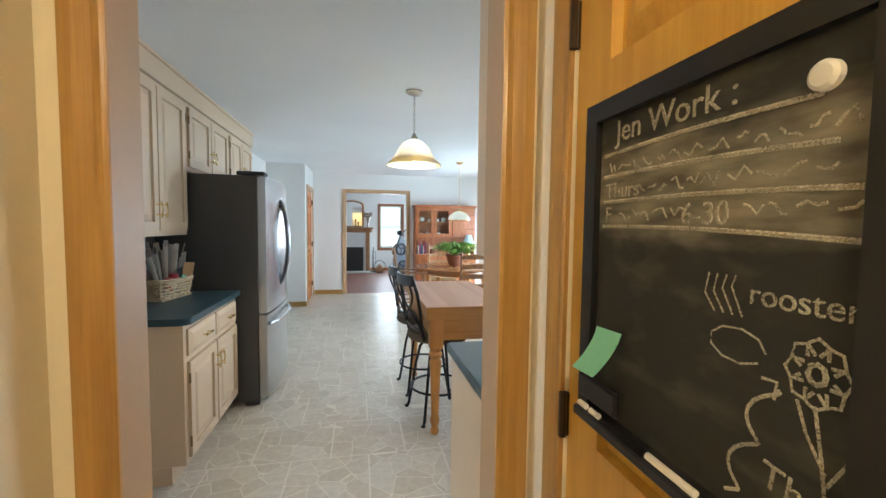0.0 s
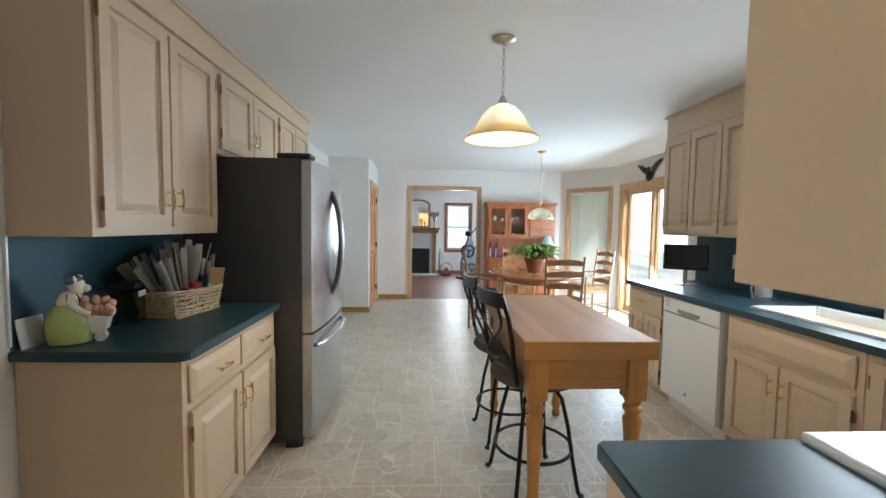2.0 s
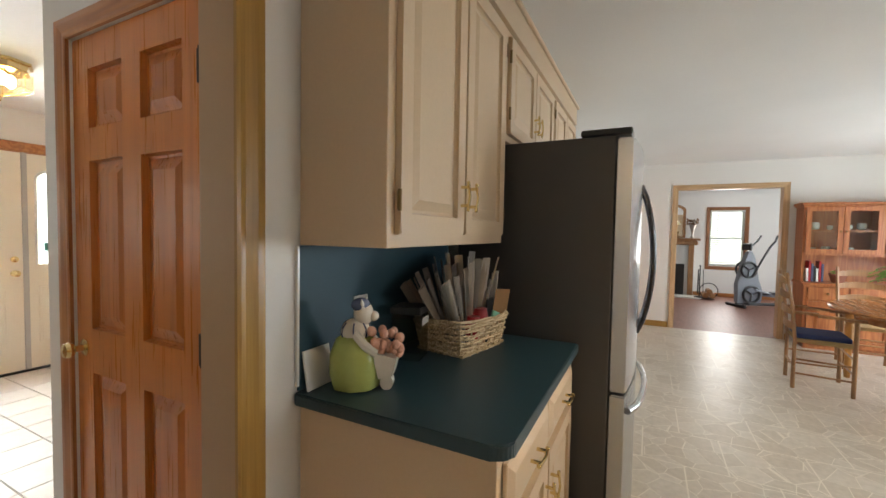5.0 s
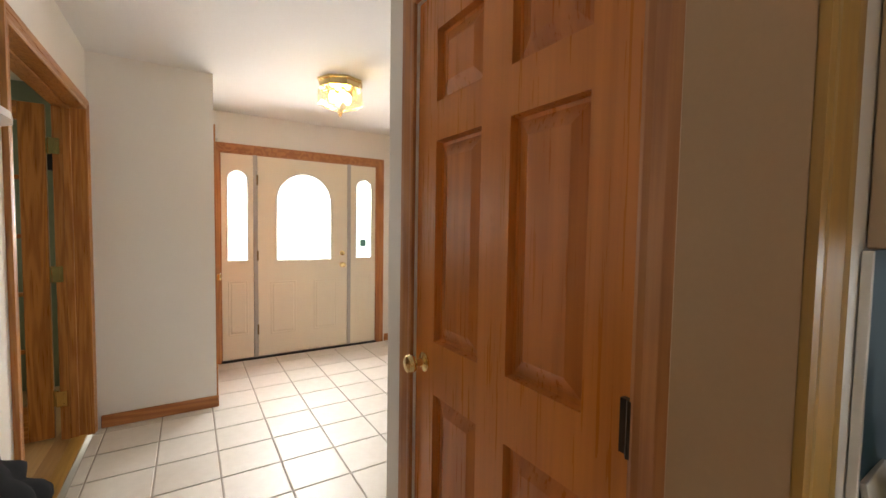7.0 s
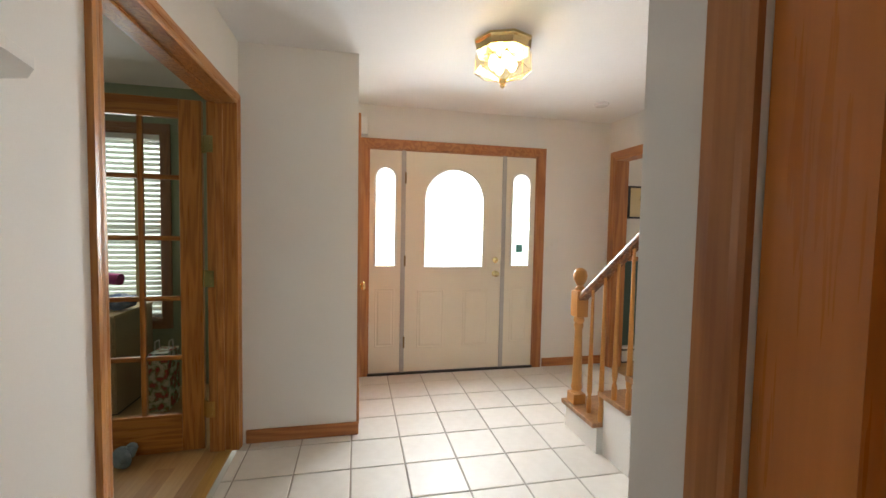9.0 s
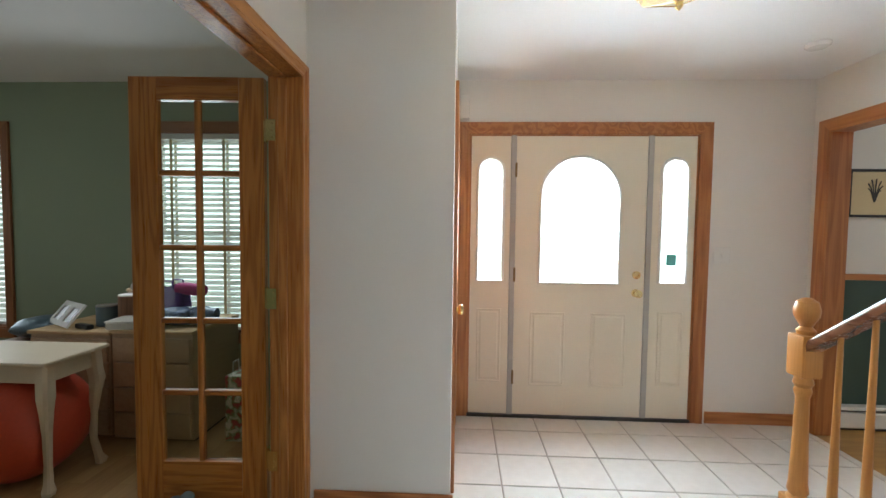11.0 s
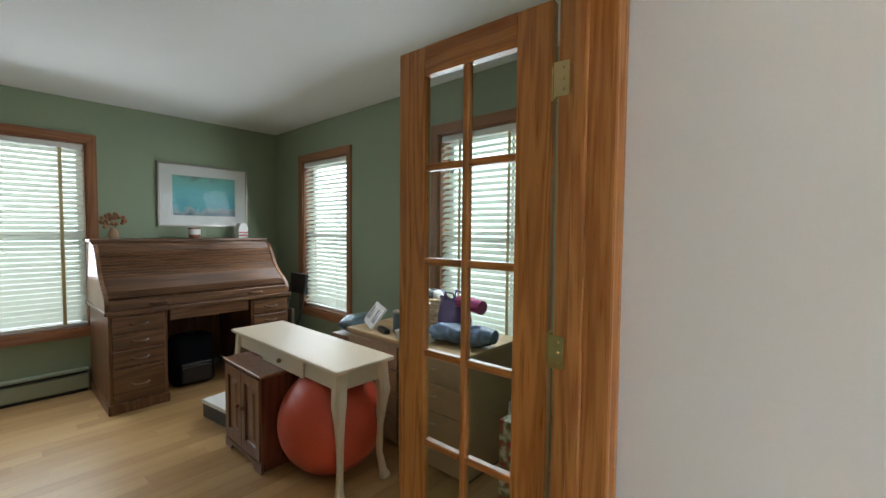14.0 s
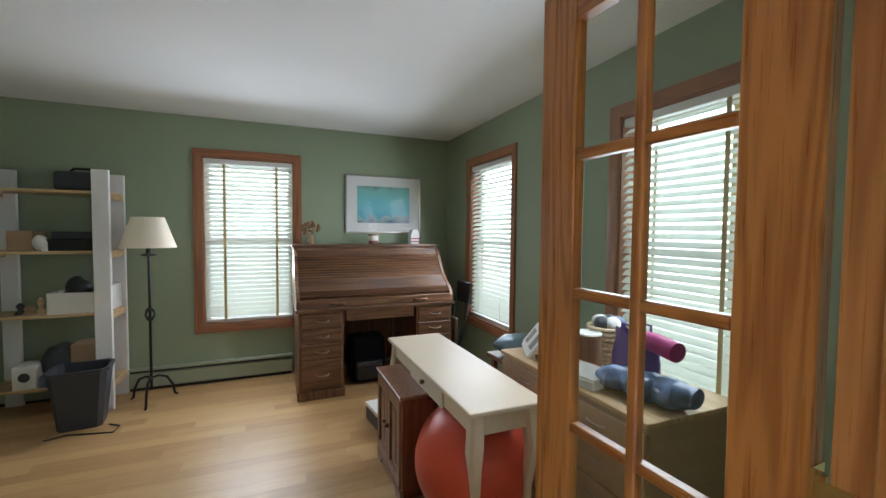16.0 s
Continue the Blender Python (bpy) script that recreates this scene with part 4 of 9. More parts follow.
    stand("blue_card", "blue_glaze", "dark blue card tucked in the wicker basket", 0.13, 0.05, 12, 0, lambda q: box(q, -0.055, 0.055, -0.001, 0.001, 0.0, 0.275, 0.0005), 15, group="papers in the basket")
    stand("envelope", "kraft", "tan kraft envelope tucked in the wicker basket", 0.13, -0.09, 6, 6, lambda q: box(q, -0.055, 0.055, -0.0015, 0.0015, 0.0, 0.215, 0.0006), -6, group="papers in the basket")
    stand("dark_booklet", "black", "small black booklet with pale print in the wicker basket", 0.055, -0.098, -4, 4, lambda q: box(q, -0.026, 0.026, -0.003, 0.003, 0.0, 0.185, 0.001), 0, group="papers in the basket")
    stand("tea_box", "mint", "pale green packet lying in the wicker basket", 0.085, -0.105, 20, 0, lambda q: box(q, -0.03, 0.03, -0.012, 0.012, 0.0, 0.03, 0.003), 0, 0.115, "papers in the basket")
    for x, y, mat in ((-0.012, -0.098, "red"), (-0.065, -0.095, "red")):
        b = lathe(bmesh.new(), ((0.03, 0.0), (0.033, 0.06), (0.028, 0.075), (0.028, 0.085)), 0, 0, 0, 16)
        ob = tagged(obj("red_tin", b, M[mat], True), "small red lidded tin in the wicker basket", "tin")
        ob.matrix_world = m @ pose(x, y, 0.085 if x > -0.03 else 0.06)


M["tool_grey"] = paint("grey_nylon_tool", (0.20, 0.18, 0.155), 0.4, 0.25, 40, 0.05)
M["kraft"] = paint("tan_kraft_paper", (0.40, 0.22, 0.10), 0.85, 0.08, 90, 0.1)
utensil_basket(pose(-1.295, 3.05, 0.914, 0, 0, 80) @ Matrix.Diagonal((0.95, 0.95, 0.98, 1)))

b = box(bmesh.new(), -0.055, 0.055, -0.004, 0.004, 0, 0.115, 0.001)
ob = tagged(obj("card", b, M["paper"]), "white greeting card leaning on the teal backsplash", "card")
ob.matrix_world = pose(-1.478, 2.43, 0.914, -10, 0, 92)
cs = thing("clear_canister", "clear plastic canister with a dark lid and a white label", "canister", pose(-1.395, 2.80, 0.914, 0, 0, 12))
b = box(bmesh.new(), -0.055, 0.055, -0.055, 0.055, 0, 0.166, 0.012, 2)
part("body", b, thin_glass("clear_plastic", (0.82, 0.84, 0.84), 1.2), cs, "clear plastic body")
part("lid", box(bmesh.new(), -0.058, 0.058, -0.058, 0.058, 0.167, 0.195, 0.008, 2), M["black"], cs, "dark lid")
part("label", box(bmesh.new(), 0.0582, 0.059, -0.035, 0.04, 0.128, 0.155), M["paper"], cs, "white paper label")


def plate(name, m, label, w=0.072, h=0.115, kind="outlet"):
    t = thing(name, label, "switch" if kind == "switch" else "outlet", m)
    part("cover", box(bmesh.new(), -w / 2, w / 2, -0.006, 0, -h / 2, h / 2, 0.002), M["white"], t)
    if kind == "switch":
        part("toggle", box(bmesh.new(), -0.006, 0.006, -0.016, -0.006, -0.012, 0.012, 0.002), M["white"], t)
    else:
        for z in (-0.027, 0.027):
            part("socket", box(bmesh.new(), -0.016, 0.016, -0.008, -0.0062, z - 0.014, z + 0.014, 0.001), M["white"], t)
    return t


plate("outlet", pose(-1.50, 2.64, 1.10, 0, 0, 90), "white outlet plate on the teal backsplash")
plate("light_switch", pose(-1.10, 7.29, 1.15), "white light switch on the pantry wall", kind="switch")

# ---- pendant lamps ----
def pendant(m, drop, shade_prof, label, shade_mat, metal, top):
    """A ceiling pendant: canopy, chain links, cap and glass shade; the origin is on the ceiling."""
    t = thing("pendant_lamp", label, "lamp", m)
    part("canopy", lathe(bmesh.new(), ((0.062, 0), (0.064, -0.012), (0.045, -0.026), (0.012, -0.034)), 0, 0, 0, 24), M[metal], t, "", True)
    n = max(4, int((drop - top - 0.04) / 0.028))
    for k in range(n):
        z = -0.045 - (drop - top - 0.06) * k / (n - 1)
        b = bmesh.new()
        pts = [(0.007 * math.cos(2 * math.pi * i / 10), 0, 0.019 * math.sin(2 * math.pi * i / 10)) for i in range(10)]
        tube(b, pts, 0.0019, 5, True)
        b.transform(Matrix.Translation((0, 0, z)) @ Matrix.Rotation(math.pi / 2 * (k % 2), 4, "Z"))
        part("chain_link", b, M[metal], t)
    z = -(drop - top)
    part("cap", lathe(bmesh.new(), ((0.008, z + 0.012), (0.014, z), (0.024, z - 0.02), (0.034, z - 0.038), (0.036, z - 0.05)), 0, 0, 0, 20), M[metal], t, "", True)
    b = lathe(bmesh.new(), [(r, -drop + h) for r, h in shade_prof], 0, 0, 0, 40, False)
    if shade_mat == "alabaster":
        rim = lathe(bmesh.new(), [(r * 1.012, -drop + h - 0.001) for r, h in shade_prof[:4]], 0, 0, 0, 40, False)
        part("rim", rim, M["amber_rim"], t, "amber glass rim", True)
    else:
        r0, h0 = shade_prof[0]
        part("rim", tube(bmesh.new(), [((r0 + 0.003) * math.cos(2 * math.pi * k / 36), (r0 + 0.003) * math.sin(2 * math.pi * k / 36), -drop + h0) for k in range(36)], 0.006, 6, True), M["brass"], t, "polished brass rim", True)
        for k in range(4):
            a = math.pi / 2 * k + 0.5
            part("strap", tube(bmesh.new(), [((r + 0.005) * math.cos(a), (r + 0.005) * math.sin(a), -drop + h + 0.003) for r, h in shade_prof], 0.004, 6), M["brass"], t, "", True)
    s = part("shade", b, M[shade_mat], t, "", True)
    so = s.modifiers.new("thickness", "SOLIDIFY")
    so.thickness = 0.004
    part("bulb", ball(bmesh.new(), 0, 0, -drop + 0.085, 0.028, 0.028, 0.035), lit("warm_bulb", (1.0, 0.86, 0.6), 9.0), t, "glowing bulb", True)
    return t


pendant(pose(0.428, 3.148, 2.44), 0.56, ((0.208, 0.0), (0.204, 0.010), (0.182, 0.030), (0.154, 0.054), (0.134, 0.09), (0.110, 0.135), (0.070, 0.175), (0.03, 0.195)),
        "amber alabaster glass bell pendant on a nickel chain", "alabaster", "nickel", 0.235)
pendant(pose(1.60, 6.45, 2.44), 0.93, ((0.178, 0.0), (0.176, 0.02), (0.16, 0.06), (0.13, 0.10), (0.085, 0.13), (0.035, 0.142)),
        "brass dining pendant with a ribbed clear glass dome", "milk_glass", "brass", 0.18)

# ---- butcher block island ----
def island(m, L, W, H):
    t = thing("island_table", "maple butcher-block island table on turned legs", "table", m)
    part("block", box(bmesh.new(), 0, W, 0, L, H - 0.085, H - 0.001, 0.004, 2), M["honey_x"], t, "thick honey-coloured edge")
    for k in range(12):
        x0 = 0.004 + (W - 0.008) * k / 12
        part("top_strip", box(bmesh.new(), x0 + 0.0002, x0 + (W - 0.008) / 12 - 0.0002, 0.004, L - 0.004, H - 0.003, H), M["butcher"], t, "worn maple strip")
    b = bmesh.new()
    box(b, 0.07, W - 0.07, 0.045, 0.07, H - 0.235, H - 0.085, 0.002)
    part("apron", b, M["honey_x"], t)
    part("apron", box(bmesh.new(), 0.07, W - 0.07, L - 0.07, L - 0.045, H - 0.235, H - 0.085, 0.002), M["honey_x"], t)
    for x in (0.045, W - 0.07):
        part("apron", box(bmesh.new(), x, x + 0.025, 0.1, L - 0.1, H - 0.235, H - 0.085, 0.002), M["honey_x"], t)
    part("knob", ball(bmesh.new(), 0.03, 0.42, H - 0.16, 0.016), M["honey"], t, "", True)
    prof = ((0.022, 0.0), (0.030, 0.012), (0.030, 0.03), (0.022, 0.05), (0.030, 0.075), (0.034, 0.10), (0.026, 0.13), (0.027, 0.20), (0.036, 0.42), (0.043, 0.50), (0.030, 0.525), (0.044, 0.545), (0.046, 0.56), (0.034, 0.575), (0.044, 0.60))
    for x in (0.075, W - 0.075):
        for y in (0.075, L - 0.075):
            b = lathe(bmesh.new(), prof, x, y, 0, 20)
            box(b, x - 0.045, x + 0.045, y - 0.045, y + 0.045, 0.60, H - 0.085, 0.003)
            part("leg", b, M["honey"], t, "", True)
    return t


island(pose(0.447, 2.59, 0), 1.23, 0.613, 0.888)


def bar_stool(m):
    """A black metal swivel stool with curved back, padded seat and foot ring; it faces local +x."""
    t = thing("bar_stool", "black metal swivel bar stool with a brown padded seat", "stool", m, "stools at the island")
    for a in (45, 135, 225, 315):
        c, s = math.cos(radians(a)), math.sin(radians(a))
        b = bmesh.new()
        pts = [(r * c, r * s, z) for r, z in ((0.10, 0.56), (0.15, 0.50), (0.185, 0.36), (0.215, 0.18), (0.245, 0.03), (0.262, 0.0))]
        tube(b, pts, 0.011, 8)
        lg = part("leg", b, M["iron"], t, "", True)
        part("foot_cap", ball(bmesh.new(), 0.262 * c, 0.262 * s, 0.012, 0.017, None, 0.012, 10, 6), M["black"], lg)
    tube_pts = [(0.205 * math.cos(2 * math.pi * i / 28), 0.205 * math.sin(2 * math.pi * i / 28), 0.22) for i in range(28)]
    part("foot_ring", tube(bmesh.new(), tube_pts, 0.009, 8, True), M["iron"], t, "", True)
    part("swivel", lathe(bmesh.new(), ((0.12, 0.555), (0.12, 0.58), (0.06, 0.59), (0.06, 0.60)), 0, 0, 0, 18), M["iron"], t, "", True)
    b = lathe(bmesh.new(), ((0.05, 0.585), (0.22, 0.59), (0.238, 0.61), (0.225, 0.645), (0.13, 0.662), (0.0, 0.665)), 0, 0, 0, 30)
    part("seat", b, M["suede"], t, "brown suede seat pad", True)
    def post(s):
        return [(-0.17, s * 0.15, 0.61), (-0.20, s * 0.17, 0.70), (-0.215, s * 0.18, 0.82), (-0.235, s * 0.175, 0.95), (-0.27, s * 0.165, 1.06)]
    for s in (-1, 1):
        part("back_post", tube(bmesh.new(), post(s), 0.012, 8), M["iron"], t, "", True)
    b = bmesh.new()
    pts = [(-0.27 - 0.03 * (1 - (k / 4 - 1) ** 2), 0.165 * (k / 4 - 1)) for k in range(9)]
    prism(b, [(x - 0.008, y) for x, y in pts] + [(x + 0.008, y) for x, y in pts[::-1]], 1.0, 1.075)
    part("top_rail", b, M["iron"], t, "", True)
    for s in (-1, 1):
        pts = [(-0.185 - 0.1 * f, s * (0.15 - 0.30 * f + 0.07 * math.sin(math.pi * f * 2)), 0.63 + 0.38 * f) for f in (k / 10 for k in range(11))]
        part("back_scroll", tube(bmesh.new(), pts, 0.008, 8), M["iron"], t, "", True)
    part("lower_rail", tube(bmesh.new(), [(-0.2, -0.16, 0.69), (-0.225, 0, 0.69), (-0.2, 0.16, 0.69)], 0.008, 8), M["iron"], t, "", True)
    return t


_st = bar_stool(pose(0.60, 2.97, 0, 0, 0, 12))
copy_thing(_st, pose(0.57, 3.50, 0, 0, 0, 6))



# ---- east run ----
RE = lambda y, x=1.915: pose(x, y, 0, 0, 0, -90)
cabinet("base_cabinet", "pickled tan base cabinet with a drawer over two doors", RE(4.52), 0.565, 0.63, 0.0, 0.875,
        [(0.03, 0.275, 0.13, 0.665, True), (0.29, 0.535, 0.13, 0.665, False)], [(0.03, 0.535, 0.695, 0.845)], toe=0.1, low=True)
_t = cabinet("sink_cabinet", "pickled tan sink cabinet with a false front and two doors", RE(3.285), 0.80, 0.63, 0.0, 0.875,
        [(0.03, 0.39, 0.13, 0.665, True), (0.405, 0.77, 0.13, 0.665, False)], [], toe=0.1, low=True)
cab_drawer(_t, 0.03, 0.77, 0.695, 0.845, handle=False)
cabinet("base_cabinet", "pickled tan base cabinet beside the sink", RE(2.48), 0.75, 0.63, 0.0, 0.875,
        [(0.03, 0.365, 0.13, 0.845, True), (0.38, 0.72, 0.13, 0.845, False)], toe=0.1, low=True)


def dishwasher(m):
    t = thing("dishwasher", "white built-in dishwasher with a pocket handle", "dishwasher", m)
    part("body", box(bmesh.new(), 0.005, 0.62, 0.0, 0.58, 0.1, 0.87), M["white"], t)
    part("door", box(bmesh.new(), 0.006, 0.619, -0.03, -0.001, 0.115, 0.755, 0.004, 2), M["white"], t, "white enamel door")
    p = part("control_panel", box(bmesh.new(), 0.006, 0.619, -0.032, -0.001, 0.762, 0.868, 0.004, 2), M["white"], t, "white control panel")
    b = bmesh.new()
    prism(b, [(0.18, 0.80), (0.44, 0.80), (0.42, 0.775), (0.36, 0.760), (0.26, 0.760), (0.20, 0.775)], -0.036, -0.0325, "y")
    part("handle", b, paint("grey_handle_recess", (0.25, 0.25, 0.25), 0.5), p, "grey pocket handle")
    b = bmesh.new()
    for k in range(3):
        box(b, 0.04, 0.085, -0.0335, -0.0322, 0.80 + 0.018 * k, 0.806 + 0.018 * k)
    part("marking", b, paint("grey_print", (0.3, 0.3, 0.3), 0.6), p, "grey printed bars")
    part("badge", _disc(0.31, -0.0302, 0.20, 0.013), M["nickel"], t, "small round metal badge")
    part("toe_panel", box(bmesh.new(), 0.006, 0.619, 0.045, 0.06, 0.0, 0.108), M["white"], t)
    return t


def _disc(x, y, z, r, th=0.003):
    """A small round plate facing -y."""
    b = lathe(bmesh.new(), ((r, 0), (r, th)), 0, 0, 0, 18)
    b.transform(pose(x, y, z, 90, 0, 0))
    return b


dishwasher(RE(3.94))

b = bmesh.new()
for x0, x1, y0, y1 in ((1.888, 2.556, 3.235, 4.545), (1.888, 2.556, 1.722, 2.475), (1.888, 2.03, 2.475, 3.235), (2.45, 2.556, 2.475, 3.235), (1.66, 2.556, 1.064, 1.722)):
    box(b, x0, x1, y0, y1, 0.876, 0.914)
bmesh.ops.remove_doubles(b, verts=b.verts[:], dist=0.0005)
tagged(obj("countertop", b, M["teal"]), "dark teal laminate worktop round the sink", "countertop")


def sink(m):
    t = thing("kitchen_sink", "white enamel drop-in sink with a raised rim", "sink", m)
    b = bmesh.new()
    rings = []
    for x0, x1, y0, y1, z in ((0, 0.44, 0, 0.80, 0.002), (0, 0.44, 0, 0.80, 0.014), (0.035, 0.405, 0.035, 0.765, 0.014), (0.05, 0.39, 0.05, 0.75, -0.03), (0.07, 0.37, 0.08, 0.72, -0.17)):
        rings.append([b.verts.new((x0, y0, z)), b.verts.new((x1, y0, z)), b.verts.new((x1, y1, z)), b.verts.new((x0, y1, z))])
    for p, q in zip(rings, rings[1:]):
        for i in range(4):
            j = (i + 1) % 4
            b.faces.new((p[i], p[j], q[j], q[i]))
    b.faces.new(rings[-1])
    bmesh.ops.bevel(b, geom=b.edges[:], offset=0.008, segments=2, affect="EDGES")
    part("basin", b, M["white"], t, "", True)
    b = bmesh.new()
    tube(b, [(0.42, 0.4, 0.014), (0.42, 0.4, 0.20), (0.38, 0.4, 0.26), (0.30, 0.4, 0.27), (0.24, 0.4, 0.23)], 0.012, 10)
    part("faucet", b, M["nickel"], t, "curved metal faucet", True)


sink(pose(2.02, 2.455, 0.914))
structure("backsplash_east", box(bmesh.new(), 2.548, 2.557, 3.42, 4.545, 0.916, 1.333), M["teal_splash"], "dark teal laminate backsplash", "backsplash")
structure("backsplash_sink", box(bmesh.new(), 2.548, 2.557, 1.064, 3.419, 0.916, 1.02), M["teal_splash"], "dark teal laminate backsplash below the window", "backsplash")
cabinet("wall_cabinet", "pickled tan wall cabinet with three raised-panel doors", pose(2.26, 4.62, 0, 0, 0, -90), 1.17, 0.296, 1.335, 2.225,
        [(0.02, 0.375, 1.365, 2.20, True), (0.39, 0.745, 1.365, 2.20, True), (0.76, 1.13, 1.365, 2.20, False)])
_b = box(bmesh.new(), 2.262, 2.557, 1.064, 4.62, 2.227, 2.438, 0.002)
box(_b, 2.243, 2.262, 1.064, 4.64, 2.412, 2.438, 0.004)
structure("soffit_east", _b, M["cab"], "tan painted soffit over the east cabinets", "soffit")
# patterned valance and blind at the sink window
M["cow_cloth"], _n, _l, _p = _base("black_and_cream_patterned_cloth", 0.9)
_v = _n.new("ShaderNodeTexCoord").outputs["Object"]
_l.new(_ramp(_n, _l, _noise(_n, _l, _v, 14, 1.5), ((0.44, (0.50, 0.44, 0.30)), (0.47, (0.045, 0.045, 0.04)), (0.56, (0.06, 0.07, 0.05)), (0.60, (0.34, 0.33, 0.20)))), _p.inputs["Base Color"])
b = bmesh.new()
rows = []
for zz, off in ((2.222, 0.0), (2.10, 0.03), (1.99, 0.045), (1.92, 0.04)):
    rows.append([b.verts.new((2.46 - off - 0.022 * math.sin(k * 1.25) * (2.26 - zz) * 4, 3.43 - 1.15 * k / 60, zz + 0.015 * math.sin(k * 0.35))) for k in range(61)])
for p, q in zip(rows, rows[1:]):
    for k in range(60):
        b.faces.new((p[k], p[k + 1], q[k + 1], q[k]))
ob = tagged(obj("window_valance", b, M["cow_cloth"], True), "gathered black and cream patterned cloth valance", "valance")
ob.modifiers.new("thickness", "SOLIDIFY").thickness = 0.004

# things on the east worktop
M["bin_black"] = paint("matte_black_grille", (0.02, 0.02, 0.02), 0.7, 0.1, 200, 0.2)
def monitor(m):
    t = thing("small_television", "small black flat-screen television on the worktop", "television", m)
    part("casing", box(bmesh.new(), -0.172, 0.172, -0.02, 0.012, 0.125, 0.345, 0.008, 2), M["black"], t)
    part("back_shell", box(bmesh.new(), -0.11, 0.11, 0.0125, 0.045, 0.15, 0.31, 0.014, 2), M["black"], t)
    part("screen", box(bmesh.new(), -0.156, 0.156, -0.0225, -0.0205, 0.16, 0.333), M["screen"], t, "dark glossy screen")
    part("speaker_bar", box(bmesh.new(), -0.15, 0.15, -0.0225, -0.0205, 0.134, 0.15), M["bin_black"], t, "matte speaker strip")
    part("neck", tube(bmesh.new(), [(0, 0.0, 0.012), (0, 0.0, 0.06), (0, 0.006, 0.135)], 0.018, 10), M["nickel"], t, "", True)
    part("foot", lathe(bmesh.new(), ((0.10, 0), (0.098, 0.008), (0.04, 0.014)), 0, 0.0, 0, 24), M["nickel"], t, "round metal foot", True)


monitor(pose(2.26, 4.26, 0.914, 0, 0, -40))
_t = thing("paper_towel_holder", "metal paper towel holder with a white roll", "holder", pose(2.36, 3.55, 0.914))
part("base", lathe(bmesh.new(), ((0.07, 0), (0.07, 0.012), (0.05, 0.016)), 0, 0, 0, 22), M["nickel"], _t, "", True)
part("roll", lathe(bmesh.new(), ((0.048, 0.02), (0.05, 0.03), (0.05, 0.26), (0.047, 0.27)), 0, 0, 0, 24), paint("grey_steel_canister", (0.55, 0.54, 0.52), 0.3, 0.05, 80, 0.02, 0.6), _t, "", True)
part("lid", lathe(bmesh.new(), ((0.045, 0.271), (0.045, 0.285), (0.01, 0.295)), 0, 0, 0, 22), M["black"], _t, "dark lid", True)
part("arm", tube(bmesh.new(), [(-0.07, 0.01, 0.01), (-0.085, 0.01, 0.07), (-0.06, 0.005, 0.15)], 0.007, 8), M["nickel"], _t, "", True)
plate("outlet", pose(2.548, 3.86, 1.13, 0, 0, -90), "white outlet plate on the teal backsplash")
plate("light_switch", pose(2.548, 3.68, 1.13, 0, 0, -90), "white double switch plate on the teal backsplash", 0.115, 0.115, "switch")
plate("outlet", pose(2.548, 4.05, 1.13, 0, 0, -90), "white outlet plate behind the television")

# ---- south counter and stove by the doorway ----
cabinet("base_cabinet", "pickled tan base cabinet beside the stove", pose(0.87, 1.69, 0, 0, 0, 180), 0.46, 0.625, 0.0, 0.875,
        [(0.03, 0.43, 0.13, 0.665, True)], [(0.03, 0.43, 0.695, 0.845)], toe=0.1, low=True)
worktop("countertop", [(0.39, 1.064), (0.872, 1.064), (0.872, 1.718), (0.405, 1.718), (0.39, 1.703)], 0.914, "dark teal laminate worktop beside the stove")
cabinet("wall_cabinet", "tall pickled tan wall cabinet above the stove counter", pose(0.875, 1.36, 0, 0, 0, 180), 0.46, 0.296, 1.325, 2.437,
        [(0.03, 0.43, 1.36, 2.25, True)])


def stove(m):
    t = thing("stove", "white gas range with black burner grates", "stove", m)
    part("body", box(bmesh.new(), 0.003, 0.757, 0.0, 0.62, 0.05, 0.90, 0.004), M["white"], t)
    part("cooktop", box(bmesh.new(), 0.0, 0.76, -0.02, 0.62, 0.901, 0.93, 0.008, 2), M["white"], t, "white enamel cooktop")
    part("oven_door", box(bmesh.new(), 0.02, 0.74, -0.035, -0.002, 0.2, 0.80, 0.006), M["white"], t, "white oven door")
    part("oven_handle", tube(bmesh.new(), [(0.08, -0.035, 0.75), (0.08, -0.07, 0.75), (0.68, -0.07, 0.75), (0.68, -0.035, 0.75)], 0.012, 8), M["white"], t, "", True)
    for x in (0.2, 0.56):
        for y in (0.14, 0.44):
            b = bmesh.new()
            for k in range(4):
                a = math.pi / 2 * k + 0.4
                tube(b, [(x + 0.03 * math.cos(a), y + 0.03 * math.sin(a), 0.955), (x + 0.10 * math.cos(a), y + 0.10 * math.sin(a), 0.955), (x + 0.11 * math.cos(a), y + 0.11 * math.sin(a), 0.93)], 0.006, 6)
            tube(b, [(x + 0.10 * math.cos(2 * math.pi * k / 18), y + 0.10 * math.sin(2 * math.pi * k / 18), 0.953) for k in range(18)], 0.006, 6, True)
            part("burner_grate", b, M["black"], t, "black iron grate")
            part("burner", lathe(bmesh.new(), ((0.04, 0.93), (0.038, 0.944), (0.0, 0.946)), x, y, 0, 16), M["black"], t)
    for k in range(4):
        part("knob", _disc(0.14 + 0.16 * k, -0.022, 0.85, 0.018, 0.02), M["black"], t)
    part("foot", box(bmesh.new(), 0.03, 0.73, 0.05, 0.58, 0.0, 0.049), M["black"], t)


stove(pose(1.64, 1.70, 0, 0, 0, 180))


